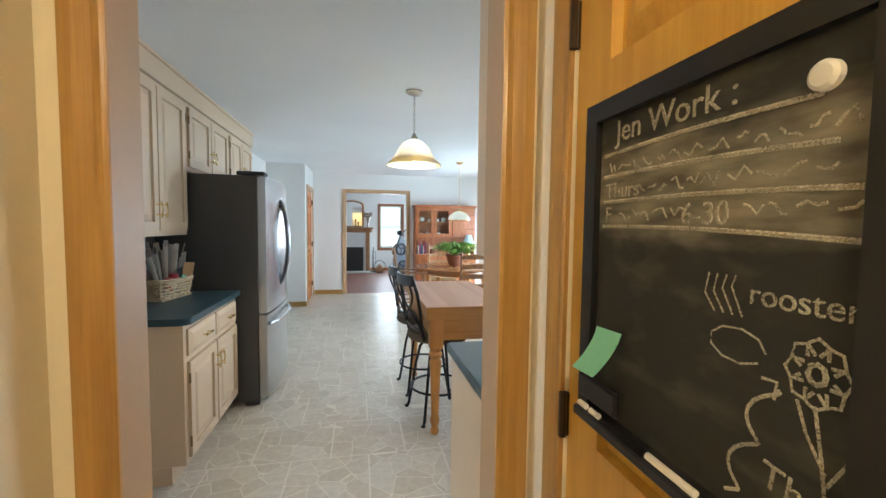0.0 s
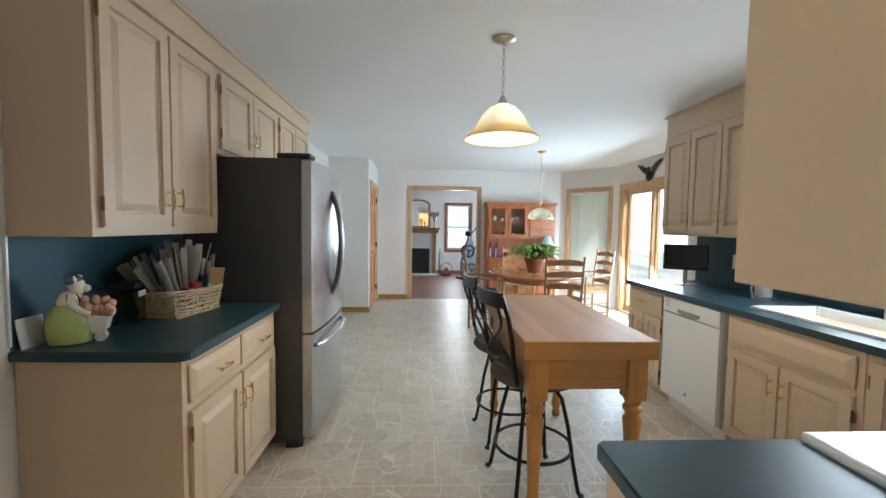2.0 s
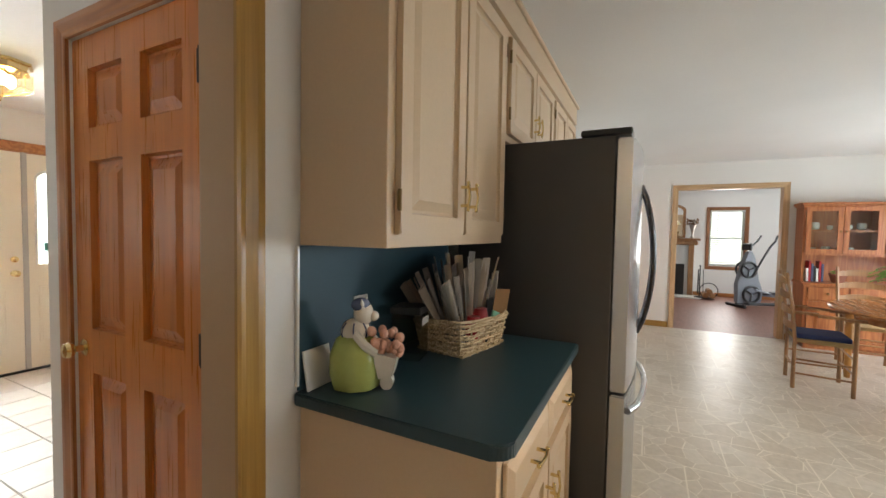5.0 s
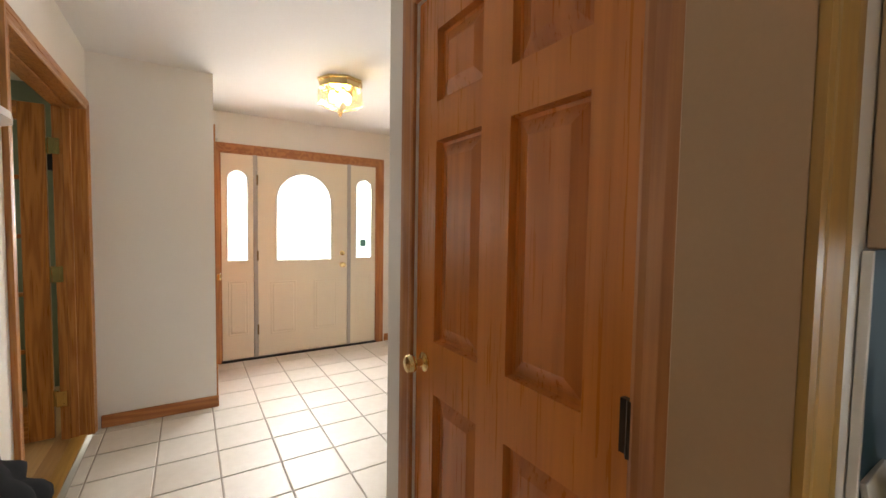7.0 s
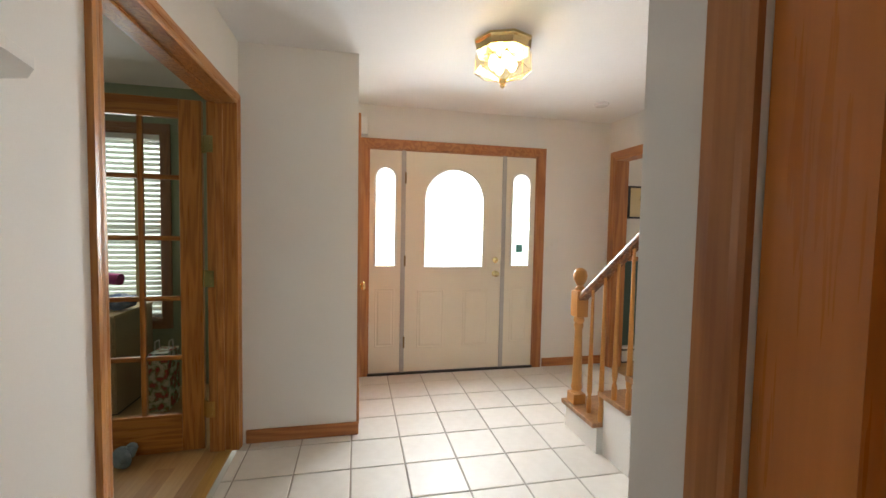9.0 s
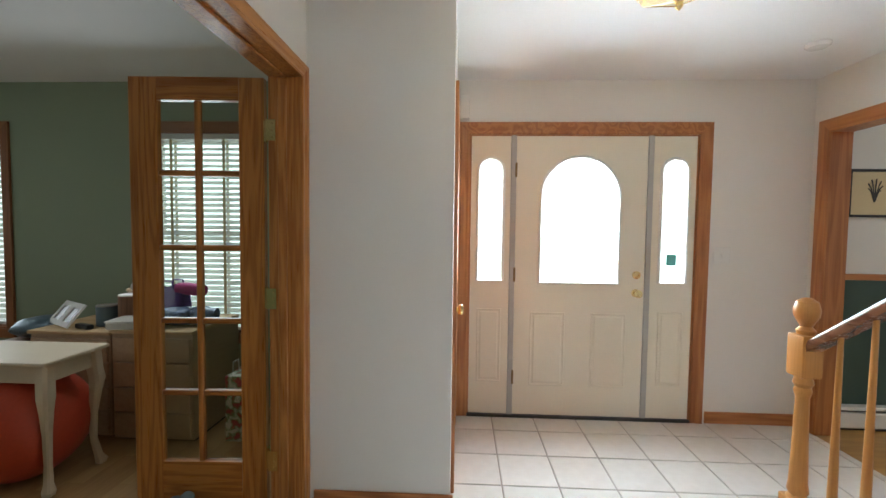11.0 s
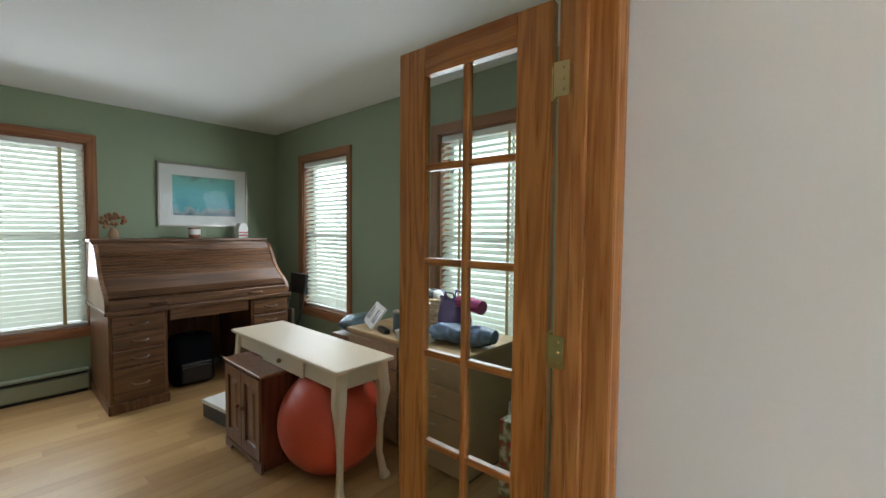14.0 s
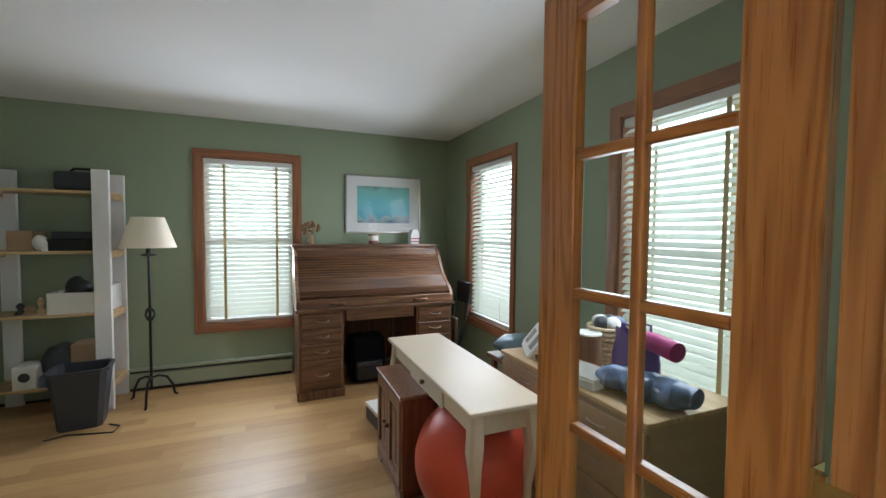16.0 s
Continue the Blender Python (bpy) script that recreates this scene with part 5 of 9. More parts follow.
# ---- windows, blinds and the patio door ----
M["sash"] = paint("white_sash_paint", (0.74, 0.73, 0.70), 0.4, 0.04, 90, 0.05)
M["blind"] = translucent("white_blind_slat", (0.84, 0.85, 0.80), 0.6, 0.45)
M["tape"] = translucent("tan_cloth_tape", (0.62, 0.52, 0.30), 0.35, 0.9)
M["cord"] = paint("white_cord", (0.7, 0.7, 0.66), 0.8)


def window(name, label, m, w, z0, z1, depth=0.15, mats=("pale_oak", "pale_oak_x"), cw=0.07, split=True):
    """A double-hung window in an opening of width w from z0 to z1; the room lies towards local -y."""
    t = thing(name, label, "window", m, "", "structure")
    prof = ((0, 0.0), (0, 0.011), (cw * 0.15, 0.014), (cw * 0.7, 0.018), (cw, 0.018), (cw, 0.0))
    corners = ((-w / 2, z0, -1, -1), (w / 2, z0, 1, -1), (w / 2, z1, 1, 1), (-w / 2, z1, -1, 1))
    fr = None
    for k in range(4):
        b = bmesh.new()
        (xa, za, sa, ta), (xb, zb, sb, tb) = corners[k], corners[(k + 1) % 4]
        p = [b.verts.new((xa + sa * u, -v, za + ta * u)) for u, v in prof]
        q = [b.verts.new((xb + sb * u, -v, zb + tb * u)) for u, v in prof]
        for i in range(len(prof)):
            j = (i + 1) % len(prof)
            b.faces.new((p[i], p[j], q[j], q[i]))
        part("window_frame", b, M[mats[k % 2 == 0]], t)
    b = bmesh.new()
    for x in (-w / 2 - 0.001, w / 2 - 0.011):
        box(b, x, x + 0.012, 0.0, depth, z0, z1)
    box(b, -w / 2, w / 2, 0.0, depth, z1 - 0.012, z1 + 0.001)
    box(b, -w / 2, w / 2, 0.0, depth, z0 - 0.001, z0 + 0.012)
    part("jamb", b, M[mats[0]], t)
    zm = (z0 + z1) / 2
    for lo, hi, y in ((z0 + 0.012, zm + 0.02, 0.075), (zm - 0.02, z1 - 0.012, 0.105)) if split else ((z0 + 0.012, z1 - 0.012, 0.09),):
        b = slab_holes(bmesh.new(), -w / 2 + 0.012, w / 2 - 0.012, lo, hi, y, y + 0.028, [(-w / 2 + 0.05, w / 2 - 0.05, lo + 0.04, hi - 0.04)])
        s = part("sash", b, M["sash"], t, "white window sash")
        pn = part("pane", box(bmesh.new(), -w / 2 + 0.045, w / 2 - 0.045, y + 0.011, y + 0.015, lo + 0.035, hi - 0.035), M["glass"], s)
        pn.visible_shadow = False
    return t


def blind(m, w, z0, z1, label, tilt=38, tape="tape", pitch=0.042, group="window blinds", tapes=(-0.27, 0.27)):
    """A slatted blind just inside the opening: head rail, slats, ladder tapes and bottom rail."""
    t = thing("window_blind", label, "blind", m, group)
    part("head_rail", box(bmesh.new(), -w / 2, w / 2, 0.006, 0.05, z1 - 0.045, z1 - 0.002, 0.003), M["sash"], t)
    n = int((z1 - z0 - 0.09) / pitch)
    sl = box(bmesh.new(), -w / 2 + 0.004, w / 2 - 0.004, -0.0225, 0.0225, -0.0013, 0.0013)
    sl.transform(pose(0, 0, 0, tilt, 0, 0))
    first = part("slat", sl, M["blind"], t)
    first.location = (0, 0.032, z1 - 0.07)
    for k in range(1, n):
        c = new("slat", first.data)
        c.parent, c.location = t, (0, 0.032, z1 - 0.07 - pitch * k)
    part("bottom_rail", box(bmesh.new(), -w / 2 + 0.004, w / 2 - 0.004, 0.012, 0.05, z1 - 0.07 - pitch * n - 0.012, z1 - 0.07 - pitch * n + 0.006, 0.003), M["sash"], t)
    tw = 0.011 if tape == "tape" else 0.003
    for u in tapes:
        for y in (0.006, 0.056):
            part("ladder_tape", box(bmesh.new(), u * w - tw, u * w + tw, y, y + 0.001, z1 - 0.07 - pitch * n, z1 - 0.045), M[tape], t)
    return t


window("window_1", "wood-trimmed double-hung office window", pose(-3.78, -3.06, 0, 0, 0, 180), 0.79, 0.53, 2.085, mats=("brown_trim", "brown_trim_x"))
blind(pose(-3.78, -3.06, 0, 0, 0, 180), 0.765, 0.54, 2.073, "closed white slat blind with tan cloth tapes", 52, tapes=(-0.28, 0.31))
window("window_2", "wood-trimmed double-hung office window", pose(-5.82, -2.075, 0, 0, 0, 90), 0.78, 0.56, 2.075, mats=("brown_trim", "brown_trim_x"))
blind(pose(-5.82, -2.075, 0, 0, 0, 90), 0.75, 0.57, 2.063, "half-open white slat blind", 38, "cord")
window("window_3", "wood-trimmed double-hung office window", pose(-5.82, -0.155, 0, 0, 0, 90), 0.78, 0.56, 2.075, mats=("brown_trim", "brown_trim_x"))
blind(pose(-5.82, -0.155, 0, 0, 0, 90), 0.75, 0.57, 2.063, "half-open white slat blind", 40, "tape")
window("window_4", "oak-trimmed bay window with a closed blind", BAY_A @ pose(0.52, 0, 0, 0, 0, 180), 0.74, 0.36, 2.04, 0.13)
blind(BAY_A @ pose(0.52, 0, 0, 0, 0, 180), 0.71, 0.37, 2.03, "closed fine white slat blind", 66, "cord", 0.03)
window("window_5", "living room window with a white shade", pose(0.965, 12.75, 0), 0.69, 0.68, 2.0, 0.13, ("brown_trim", "brown_trim_x"), 0.06)
blind(pose(0.965, 12.75, 0), 0.66, 0.69, 1.99, "closed white slat blind", 32, "cord", 0.045)
window("window_6", "oak-trimmed window over the sink", pose(2.56, 2.84, 0, 0, 0, -90), 0.98, 1.08, 2.02, 0.13)
blind(pose(2.56, 2.84, 0, 0, 0, -90), 0.95, 1.09, 2.01, "half-open white slat blind over the sink", 35, "cord", 0.03)
structure("window_sill", box(bmesh.new(), 2.48, 2.56, 2.29, 3.42, 1.03, 1.055, 0.004), M["pale_oak_y"], "oak window stool over the sink", "trim")


def patio_door(m, w, h):
    """A two-panel sliding glass door; the room lies towards local -y."""
    t = thing("door_3", "wood-framed sliding glass patio door", "door", m, "", "structure")
    casing_w = 0.085
    b = slab_holes(bmesh.new(), -w / 2 - casing_w, w / 2 + casing_w, 0.0, h + casing_w, -0.018, -0.001, [(-w / 2 + 0.005, w / 2 - 0.005, -0.1, h)])
    part("casing", b, M["pale_oak"], t)
    b = slab_holes(bmesh.new(), -w / 2, w / 2, 0.0, h, 0.0, 0.15, [(-w / 2 + 0.03, w / 2 - 0.03, 0.03, h - 0.03)])
    part("door_frame", b, M["pale_oak"], t)
    for x0, x1, y in ((-w / 2 + 0.03, -0.10, 0.08), (-0.18, w / 2 - 0.03, 0.03)):
        b = slab_holes(bmesh.new(), x0, x1, 0.032, h - 0.032, y, y + 0.04, [(x0 + 0.062, x1 - 0.062, 0.12, h - 0.09)])
        p = part("sliding_panel", b, M["pale_oak"], t, "wooden sliding panel")
        g = part("pane", box(bmesh.new(), x0 + 0.057, x1 - 0.057, y + 0.018, y + 0.024, 0.115, h - 0.085), M["glass"], p)
        g.visible_shadow = False
    part("handle", tube(bmesh.new(), [(-0.15, 0.03, 0.95), (-0.15, -0.005, 0.97), (-0.15, -0.005, 1.13), (-0.15, 0.03, 1.15)], 0.008, 8), M["brass"], t, "", True)
    return t


patio_door(pose(3.27, 6.50, 0, 0, 0, -90), 1.98, 2.03)

# a dark carved bird above the patio door
def wall_bird(m):
    b = bmesh.new()
    for s in (-1, 1):
        up = [(0, 0, 0.0), (0.06 * s, -0.02, 0.05), (0.15 * s, -0.03, 0.10), (0.25 * s, -0.03, 0.135), (0.33 * s, -0.02, 0.15)]
        lo = [(0, 0, -0.06), (0.05 * s, -0.02, -0.03), (0.12 * s, -0.03, 0.0), (0.20 * s, -0.03, 0.05), (0.30 * s, -0.02, 0.11)]
        a = [b.verts.new(p) for p in up]
        c = [b.verts.new(p) for p in lo]
        a2 = [b.verts.new((p[0], p[1] - 0.018, p[2])) for p in up]
        c2 = [b.verts.new((p[0], p[1] - 0.018, p[2])) for p in lo]
        for i in range(4):
            for q in ((a[i], a[i + 1], c[i + 1], c[i]), (a2[i], a2[i + 1], c2[i + 1], c2[i]), (a[i], a[i + 1], a2[i + 1], a2[i]), (c[i], c[i + 1], c2[i + 1], c2[i])):
                b.faces.new(q)
    ball(b, 0, -0.04, -0.05, 0.045, 0.035, 0.085)
    ball(b, 0.02, -0.05, 0.05, 0.026)
    ob = tagged(obj("bird_ornament", b, M["black"], True), "black carved eagle ornament with raised wings on the wall", "ornament")
    ob.matrix_world = m


wall_bird(pose(3.265, 6.66, 2.21, 0, 0, -90))

# ---- dining furniture ----
def dining_table(m):
    t = thing("dining_table", "oval golden oak dining table on turned legs", "table", m)
    b = lathe(bmesh.new(), ((0.66, 0.728), (0.68, 0.735), (0.685, 0.75), (0.675, 0.76)), 0, 0, 0, 48)
    b.transform(Matrix.Diagonal((0.93, 1.12, 1, 1)))
    part("tabletop", b, M["table_oak"], t, "glossy oval oak top", True)
    b = lathe(bmesh.new(), ((0.50, 0.64), (0.50, 0.727)), 0, 0, 0, 40)
    b.transform(Matrix.Diagonal((0.9, 1.1, 1, 1)))
    part("apron", b, M["table_oak"], t, "", True)
    for x in (-0.36, 0.36):
        for y in (-0.45, 0.45):
            part("leg", lathe(bmesh.new(), ((0.022, 0), (0.03, 0.05), (0.026, 0.3), (0.04, 0.5), (0.03, 0.54), (0.042, 0.56), (0.042, 0.64)), x, y, 0, 14), M["honey"], t, "", True)


def ladder_chair(m, arms):
    """A ladder-back chair with a rush seat; it faces local +y."""
    t = thing("dining_chair", "golden oak ladder-back %s with a woven rush seat" % ("armchair" if arms else "chair"), "chair", m, "chairs round the dining table")
    for s in (-1, 1):
        part("back_post", tube(bmesh.new(), [(s * 0.20, -0.20, 0), (s * 0.205, -0.20, 0.44), (s * 0.21, -0.23, 0.75), (s * 0.215, -0.28, 1.06)], 0.017, 10, False, 0.013), M["chair_oak"], t, "", True)
        part("front_leg", tube(bmesh.new(), [(s * 0.235, 0.20, 0), (s * 0.235, 0.20, 0.45), (s * 0.235, 0.20, 0.66 if arms else 0.46)], 0.017, 10), M["chair_oak"], t, "", True)
        for z in (0.14, 0.27):
            part("stretcher", tube(bmesh.new(), [(s * 0.20, -0.20, z), (s * 0.235, 0.20, z)], 0.009, 8), M["chair_oak"], t, "", True)
        if arms:
            b = bmesh.new()
            pts = [(s * 0.207, -0.225, 0.70), (s * 0.235, -0.05, 0.685), (s * 0.25, 0.12, 0.675), (s * 0.25, 0.25, 0.67)]
            for p, q in zip(pts, pts[1:]):
                h = bmesh.new()
                prism(h, [(p[0] - 0.025, p[1]), (p[0] + 0.025, p[1]), (q[0] + 0.03, q[1]), (q[0] - 0.03, q[1])], p[2] - 0.01, p[2] + 0.012)
                join(b, h)
            part("arm", b, M["chair_oak"], t)
    for y, z in ((0.20, 0.20), (0.20, 0.33), (-0.20, 0.2)):
        part("stretcher", tube(bmesh.new(), [(-0.23, y, z), (0.23, y, z)], 0.009, 8), M["chair_oak"], t, "", True)
    b = bmesh.new()
    prism(b, [(-0.20, -0.20), (0.20, -0.20), (0.245, 0.21), (-0.245, 0.21)], 0.425, 0.46)
    bmesh.ops.bevel(b, geom=b.edges[:], offset=0.012, segments=2, affect="EDGES")
    part("seat", b, M["rush"], t, "woven rush seat")
    for z in (0.56, 0.70, 0.84, 0.975):
        y0 = -0.205 - 0.13 * max(0.0, (z - 0.5)) 
        b, n = bmesh.new(), 10
        lo, hi, lo2, hi2 = [], [], [], []
        for k in range(n + 1):
            u = k / n * 2 - 1
            y = y0 - 0.035 * (1 - u * u)
            arch = 0.028 * (1 - u * u)
            for lst, yy, zz in ((lo, y, z - 0.022 + arch * 0.3), (hi, y, z + 0.028 + arch), (lo2, y - 0.011, z - 0.022 + arch * 0.3), (hi2, y - 0.011, z + 0.028 + arch)):
                lst.append(b.verts.new((u * 0.207, yy, zz)))
        for k in range(n):
            for p, q in ((lo, hi), (lo2, hi2), (lo, lo2), (hi, hi2)):
                b.faces.new((p[k], p[k + 1], q[k + 1], q[k]))
        part("back_slat", b, M["chair_oak"], t, "", True)
    return t


dining_table(pose(1.55, 6.48, 0))
ladder_chair(pose(0.83, 6.48, 0, 0, 0, -96), True)
_ch = ladder_chair(pose(1.62, 5.66, 0, 0, 0, -4), False)
copy_thing(_ch, pose(1.52, 7.45, 0, 0, 0, 176))
ladder_chair(pose(2.50, 6.90, 0, 0, 0, 100), True)
b = box(bmesh.new(), -0.19, 0.19, -0.19, 0.19, 0.46, 0.505, 0.018, 3)
ob = tagged(obj("seat_cushion", b, paint("navy_cushion_cloth", (0.02, 0.035, 0.12), 0.9, 0.15, 150, 0.3)), "navy blue cushion on a dining armchair", "cushion")
ob.matrix_world = pose(0.83, 6.48, 0, 0, 0, -96)


def potted_fern(m, r, n, label, seed):
    t = thing("potted_plant", label, "plant", m)
    part("pot", lathe(bmesh.new(), ((0.085, 0), (0.10, 0.02), (0.135, 0.15), (0.145, 0.16), (0.145, 0.19), (0.125, 0.19), (0.115, 0.16), (0.0, 0.155)), 0, 0, 0, 24), M["terracotta"], t, "brown clay pot", True)
    rnd, b = random.Random(seed), bmesh.new()
    for k in range(n):
        a, up, L = rnd.uniform(0, 6.28), rnd.uniform(0.7, 1.9), rnd.uniform(0.7, 1.15) * r
        pts = [Vector((L * f * math.cos(a) * (0.6 + 0.6 * f), L * f * math.sin(a) * (0.6 + 0.6 * f), 0.15 + 1.3 * up * r * (f - 0.72 * f * f))) for f in (0, 0.2, 0.4, 0.6, 0.8, 1.0)]
        side = Vector((-math.sin(a), math.cos(a), 0))
        for p, q, f in zip(pts, pts[1:], (0.15, 0.35, 0.55, 0.75, 0.95)):
            for s in (-1, 1):
                w = 0.05 * (1 - f * 0.7)
                mid = (p + q) / 2
                b.faces.new([b.verts.new(v) for v in (p, mid + s * side * w + Vector((0, 0, 0.01)), q + s * side * w * 0.9 - Vector((0, 0, 0.012)), q)])
    part("leaves", b, M["leaf"], t, "arching green fern leaves")
    return t


potted_fern(pose(1.55, 6.50, 0.76), 0.29, 120, "lush green fern in a brown clay pot", 3)


def hutch(m):
    """A two-part pine hutch: base with doors and drawers, open shelf, glazed upper doors and small drawers."""
    t = thing("hutch", "reddish pine hutch with glazed doors and small drawers", "hutch", m)
    H = M["hutch"]
    W = 1.25
    b = box(bmesh.new(), 0, W, 0, 0.42, 0.06, 0.80, 0.004)
    box(b, -0.015, W + 0.015, -0.015, 0.43, 0.80, 0.83, 0.004)
    box(b, 0.03, W - 0.03, 0.03, 0.40, 0.0, 0.06)
    part("base", b, H, t)
    for k in range(3):
        x0 = 0.04 + k * 0.395
        d = part("drawer_front", box(bmesh.new(), x0, x0 + 0.375, -0.014, -0.001, 0.62, 0.78, 0.004), H, t)
        part("knob", ball(bmesh.new(), x0 + 0.19, -0.028, 0.70, 0.014, None, None, 10, 8), M["old_brass"], d, "", True)
        b = slab_holes(bmesh.new(), x0, x0 + 0.375, 0.09, 0.60, -0.016, -0.001, [(x0 + 0.06, x0 + 0.315, 0.15, 0.54)])
        raised(b, x0 + 0.06, x0 + 0.315, 0.15, 0.54, -0.016, -0.002)
        d = part("door", b, H, t)
        part("knob", ball(bmesh.new(), x0 + 0.34, -0.028, 0.36, 0.014, None, None, 10, 8), M["old_brass"], d, "", True)
    for x in (0.0, W - 0.025):
        part("upper_side", box(bmesh.new(), x, x + 0.025, 0.12, 0.42, 0.83, 1.775), H, t)
    part("upper_back", box(bmesh.new(), 0.025, W - 0.025, 0.405, 0.42, 0.83, 1.775), H, t)
    for z in (1.17, 1.465):
        part("shelf", box(bmesh.new(), 0.025, W - 0.025, 0.12, 0.405, z, z + 0.025), H, t)
    part("divider", box(bmesh.new(), 0.74, 0.765, 0.12, 0.405, 1.195, 1.465), H, t)
    part("divider", box(bmesh.new(), 0.74, 0.765, 0.12, 0.405, 1.49, 1.775), H, t)
    b = box(bmesh.new(), -0.03, W + 0.03, 0.08, 0.43, 1.80, 1.83, 0.006)
    box(b, -0.015, W + 0.015, 0.10, 0.43, 1.775, 1.80, 0.006)
    part("cornice", b, H, t)
    for x0 in (0.025, 0.385):
        d = part("glazed_door", slab_holes(bmesh.new(), x0, x0 + 0.352, 1.195, 1.775, 0.098, 0.118, [(x0 + 0.05, x0 + 0.302, 1.25, 1.72)]), H, t)
        g = part("pane", box(bmesh.new(), x0 + 0.045, x0 + 0.307, 0.106, 0.11, 1.245, 1.725), M["glass"], d)
        part("knob", ball(bmesh.new(), x0 + (0.33 if x0 < 0.1 else 0.022), 0.088, 1.47, 0.012, None, None, 10, 8), M["old_brass"], d, "", True)
    for k in range(4):
        z = 1.20 + k * 0.145
        d = part("drawer_front", box(bmesh.new(), 0.772, W - 0.03, 0.10, 0.118, z, z + 0.135, 0.004), H, t)
        part("knob", ball(bmesh.new(), 0.995, 0.09, z + 0.068, 0.012, None, None, 10, 8), M["old_brass"], d, "", True)
    return t


hutch(pose(1.125, 8.09, 0))
for k, (dx, z, r) in enumerate(((0.14, 1.195, 0.035), (0.27, 1.195, 0.045), (0.5, 1.195, 0.04), (0.62, 1.195, 0.03), (0.15, 1.49, 0.05), (0.3, 1.49, 0.03), (0.48, 1.49, 0.035), (0.6, 1.49, 0.045))):
    b = lathe(bmesh.new(), ((r * 0.5, 0), (r, 0.02), (r * 1.05, r * 1.4), (r * 0.9, r * 1.9), (r * 0.8, r * 1.9), (r * 0.8, 0.03)), 0, 0, 0, 16, False)
    ob = tagged(obj("cup", b, M["white_glaze"], True), "cream china cup behind the hutch glass", "cup", "china in the hutch")
    ob.location = (1.125 + dx, 8.36, z)
for k in range(7):
    h = 0.17 + 0.03 * (k * 3 % 4)
    b = box(bmesh.new(), 0, 0.022, 0, 0.14, 0, h, 0.002)
    ob = tagged(obj("book", b, [M["paper"], M["red"], M["blue_glaze"], M["black"]][k % 4]), "upright book on the open hutch shelf", "book", "books in the hutch")
    ob.location = (1.19 + 0.025 * k, 8.26, 0.83)
potted_fern(pose(1.50, 8.27, 0.83), 0.11, 26, "small trailing green plant on the hutch", 9).scale = (0.6, 0.6, 0.6)


def table_lamp(m):
    t = thing("table_lamp", "small table lamp with a pale blue shade on the hutch", "lamp", m)
    part("base", lathe(bmesh.new(), ((0.06, 0), (0.06, 0.012), (0.02, 0.03), (0.035, 0.09), (0.012, 0.16), (0.012, 0.24)), 0, 0, 0, 18), M["brass"], t, "brass base", True)
    b = lathe(bmesh.new(), ((0.12, 0.22), (0.055, 0.40)), 0, 0, 0, 24, False)
    part("shade", b, translucent("pale_blue_lampshade", (0.55, 0.66, 0.68), 0.4, 0.8), t, "pale blue fabric shade", True)


table_lamp(pose(2.22, 8.10 + 0.02, 0.83))

# ---- living room seen through the opening ----
M["white_brick"] = paint("white_painted_brick", (0.66, 0.65, 0.62), 0.8, 0.06, 120, 0.3)
t = thing("fireplace", "white brick fireplace with a wooden mantel", "fireplace", pose(-0.18, 12.74, 0))
b = slab_holes(bmesh.new(), -0.62, 0.50, 0.0, 1.22, -0.30, -0.002, [(-0.40, 0.28, 0.05, 0.72)])
part("surround", b, M["white_brick"], t, "white painted brick surround")
for r in range(17):
    for c in range(6):
        x0 = -0.615 + 0.19 * c - (0.095 if r % 2 else 0)
        x1 = x0 + 0.182
        x0, x1 = max(x0, -0.615), min(x1, 0.495)
        z0 = 0.01 + 0.071 * r
        if x1 - x0 < 0.04 or (z0 < 0.73 and x1 > -0.40 and x0 < 0.28):
            continue
        part("brick", box(bmesh.new(), x0, x1, -0.306, -0.299, z0, z0 + 0.063), M["white_brick"], t)
part("firebox", box(bmesh.new(), -0.40, 0.28, -0.28, -0.27, 0.05, 0.72), M["black"], t, "flat black panel closing the firebox")
part("screen", slab_holes(bmesh.new(), -0.43, 0.31, 0.03, 0.74, -0.335, -0.31, [(-0.07, -0.05, 0.08, 0.70)]), M["black"], t, "black fire screen")
for x in (-0.60, 0.38):
    part("pilaster", box(bmesh.new(), x, x + 0.11, -0.335, -0.301, 0.0, 1.18, 0.004), M["chair_oak"], t)
b = box(bmesh.new(), -0.72, 0.60, -0.44, -0.002, 1.28, 1.33, 0.006)
box(b, -0.68, 0.56, -0.39, -0.002, 1.18, 1.28, 0.02)
part("mantel", b, M["chair_oak"], t, "moulded wooden mantel shelf")
part("hearth", box(bmesh.new(), -0.75, 0.62, -0.75, -0.301, 0.0, 0.03, 0.004), M["white_brick"], t)
t = thing("mirror", "arched wood-framed mirror above the mantel", "mirror", pose(-0.22, 12.70, 1.34))
arch = [(-0.32, 0.0), (0.32, 0.0), (0.32, 0.62)] + [(0.32 * math.cos(math.pi * k / 12), 0.62 + 0.14 * math.sin(math.pi * k / 12)) for k in range(1, 12)] + [(-0.32, 0.62)]
part("frame", prism(bmesh.new(), [(x * 1.14, z * 1.06 - 0.0) for x, z in arch], 0.0, 0.035, "y"), M["chair_oak"], t)
_mm, _n, _l, _p = _base("mirror_silver", 0.02, 1.0)
_p.inputs["Base Color"].default_value = (0.85, 0.86, 0.86, 1)
part("glass", prism(bmesh.new(), [(x * 0.96, 0.03 + z * 0.95) for x, z in arch], -0.006, -0.002, "y"), _mm, t)
t = thing("vase", "tall vase of dried flowers on the mantel", "vase", pose(0.27, 12.52, 1.33))
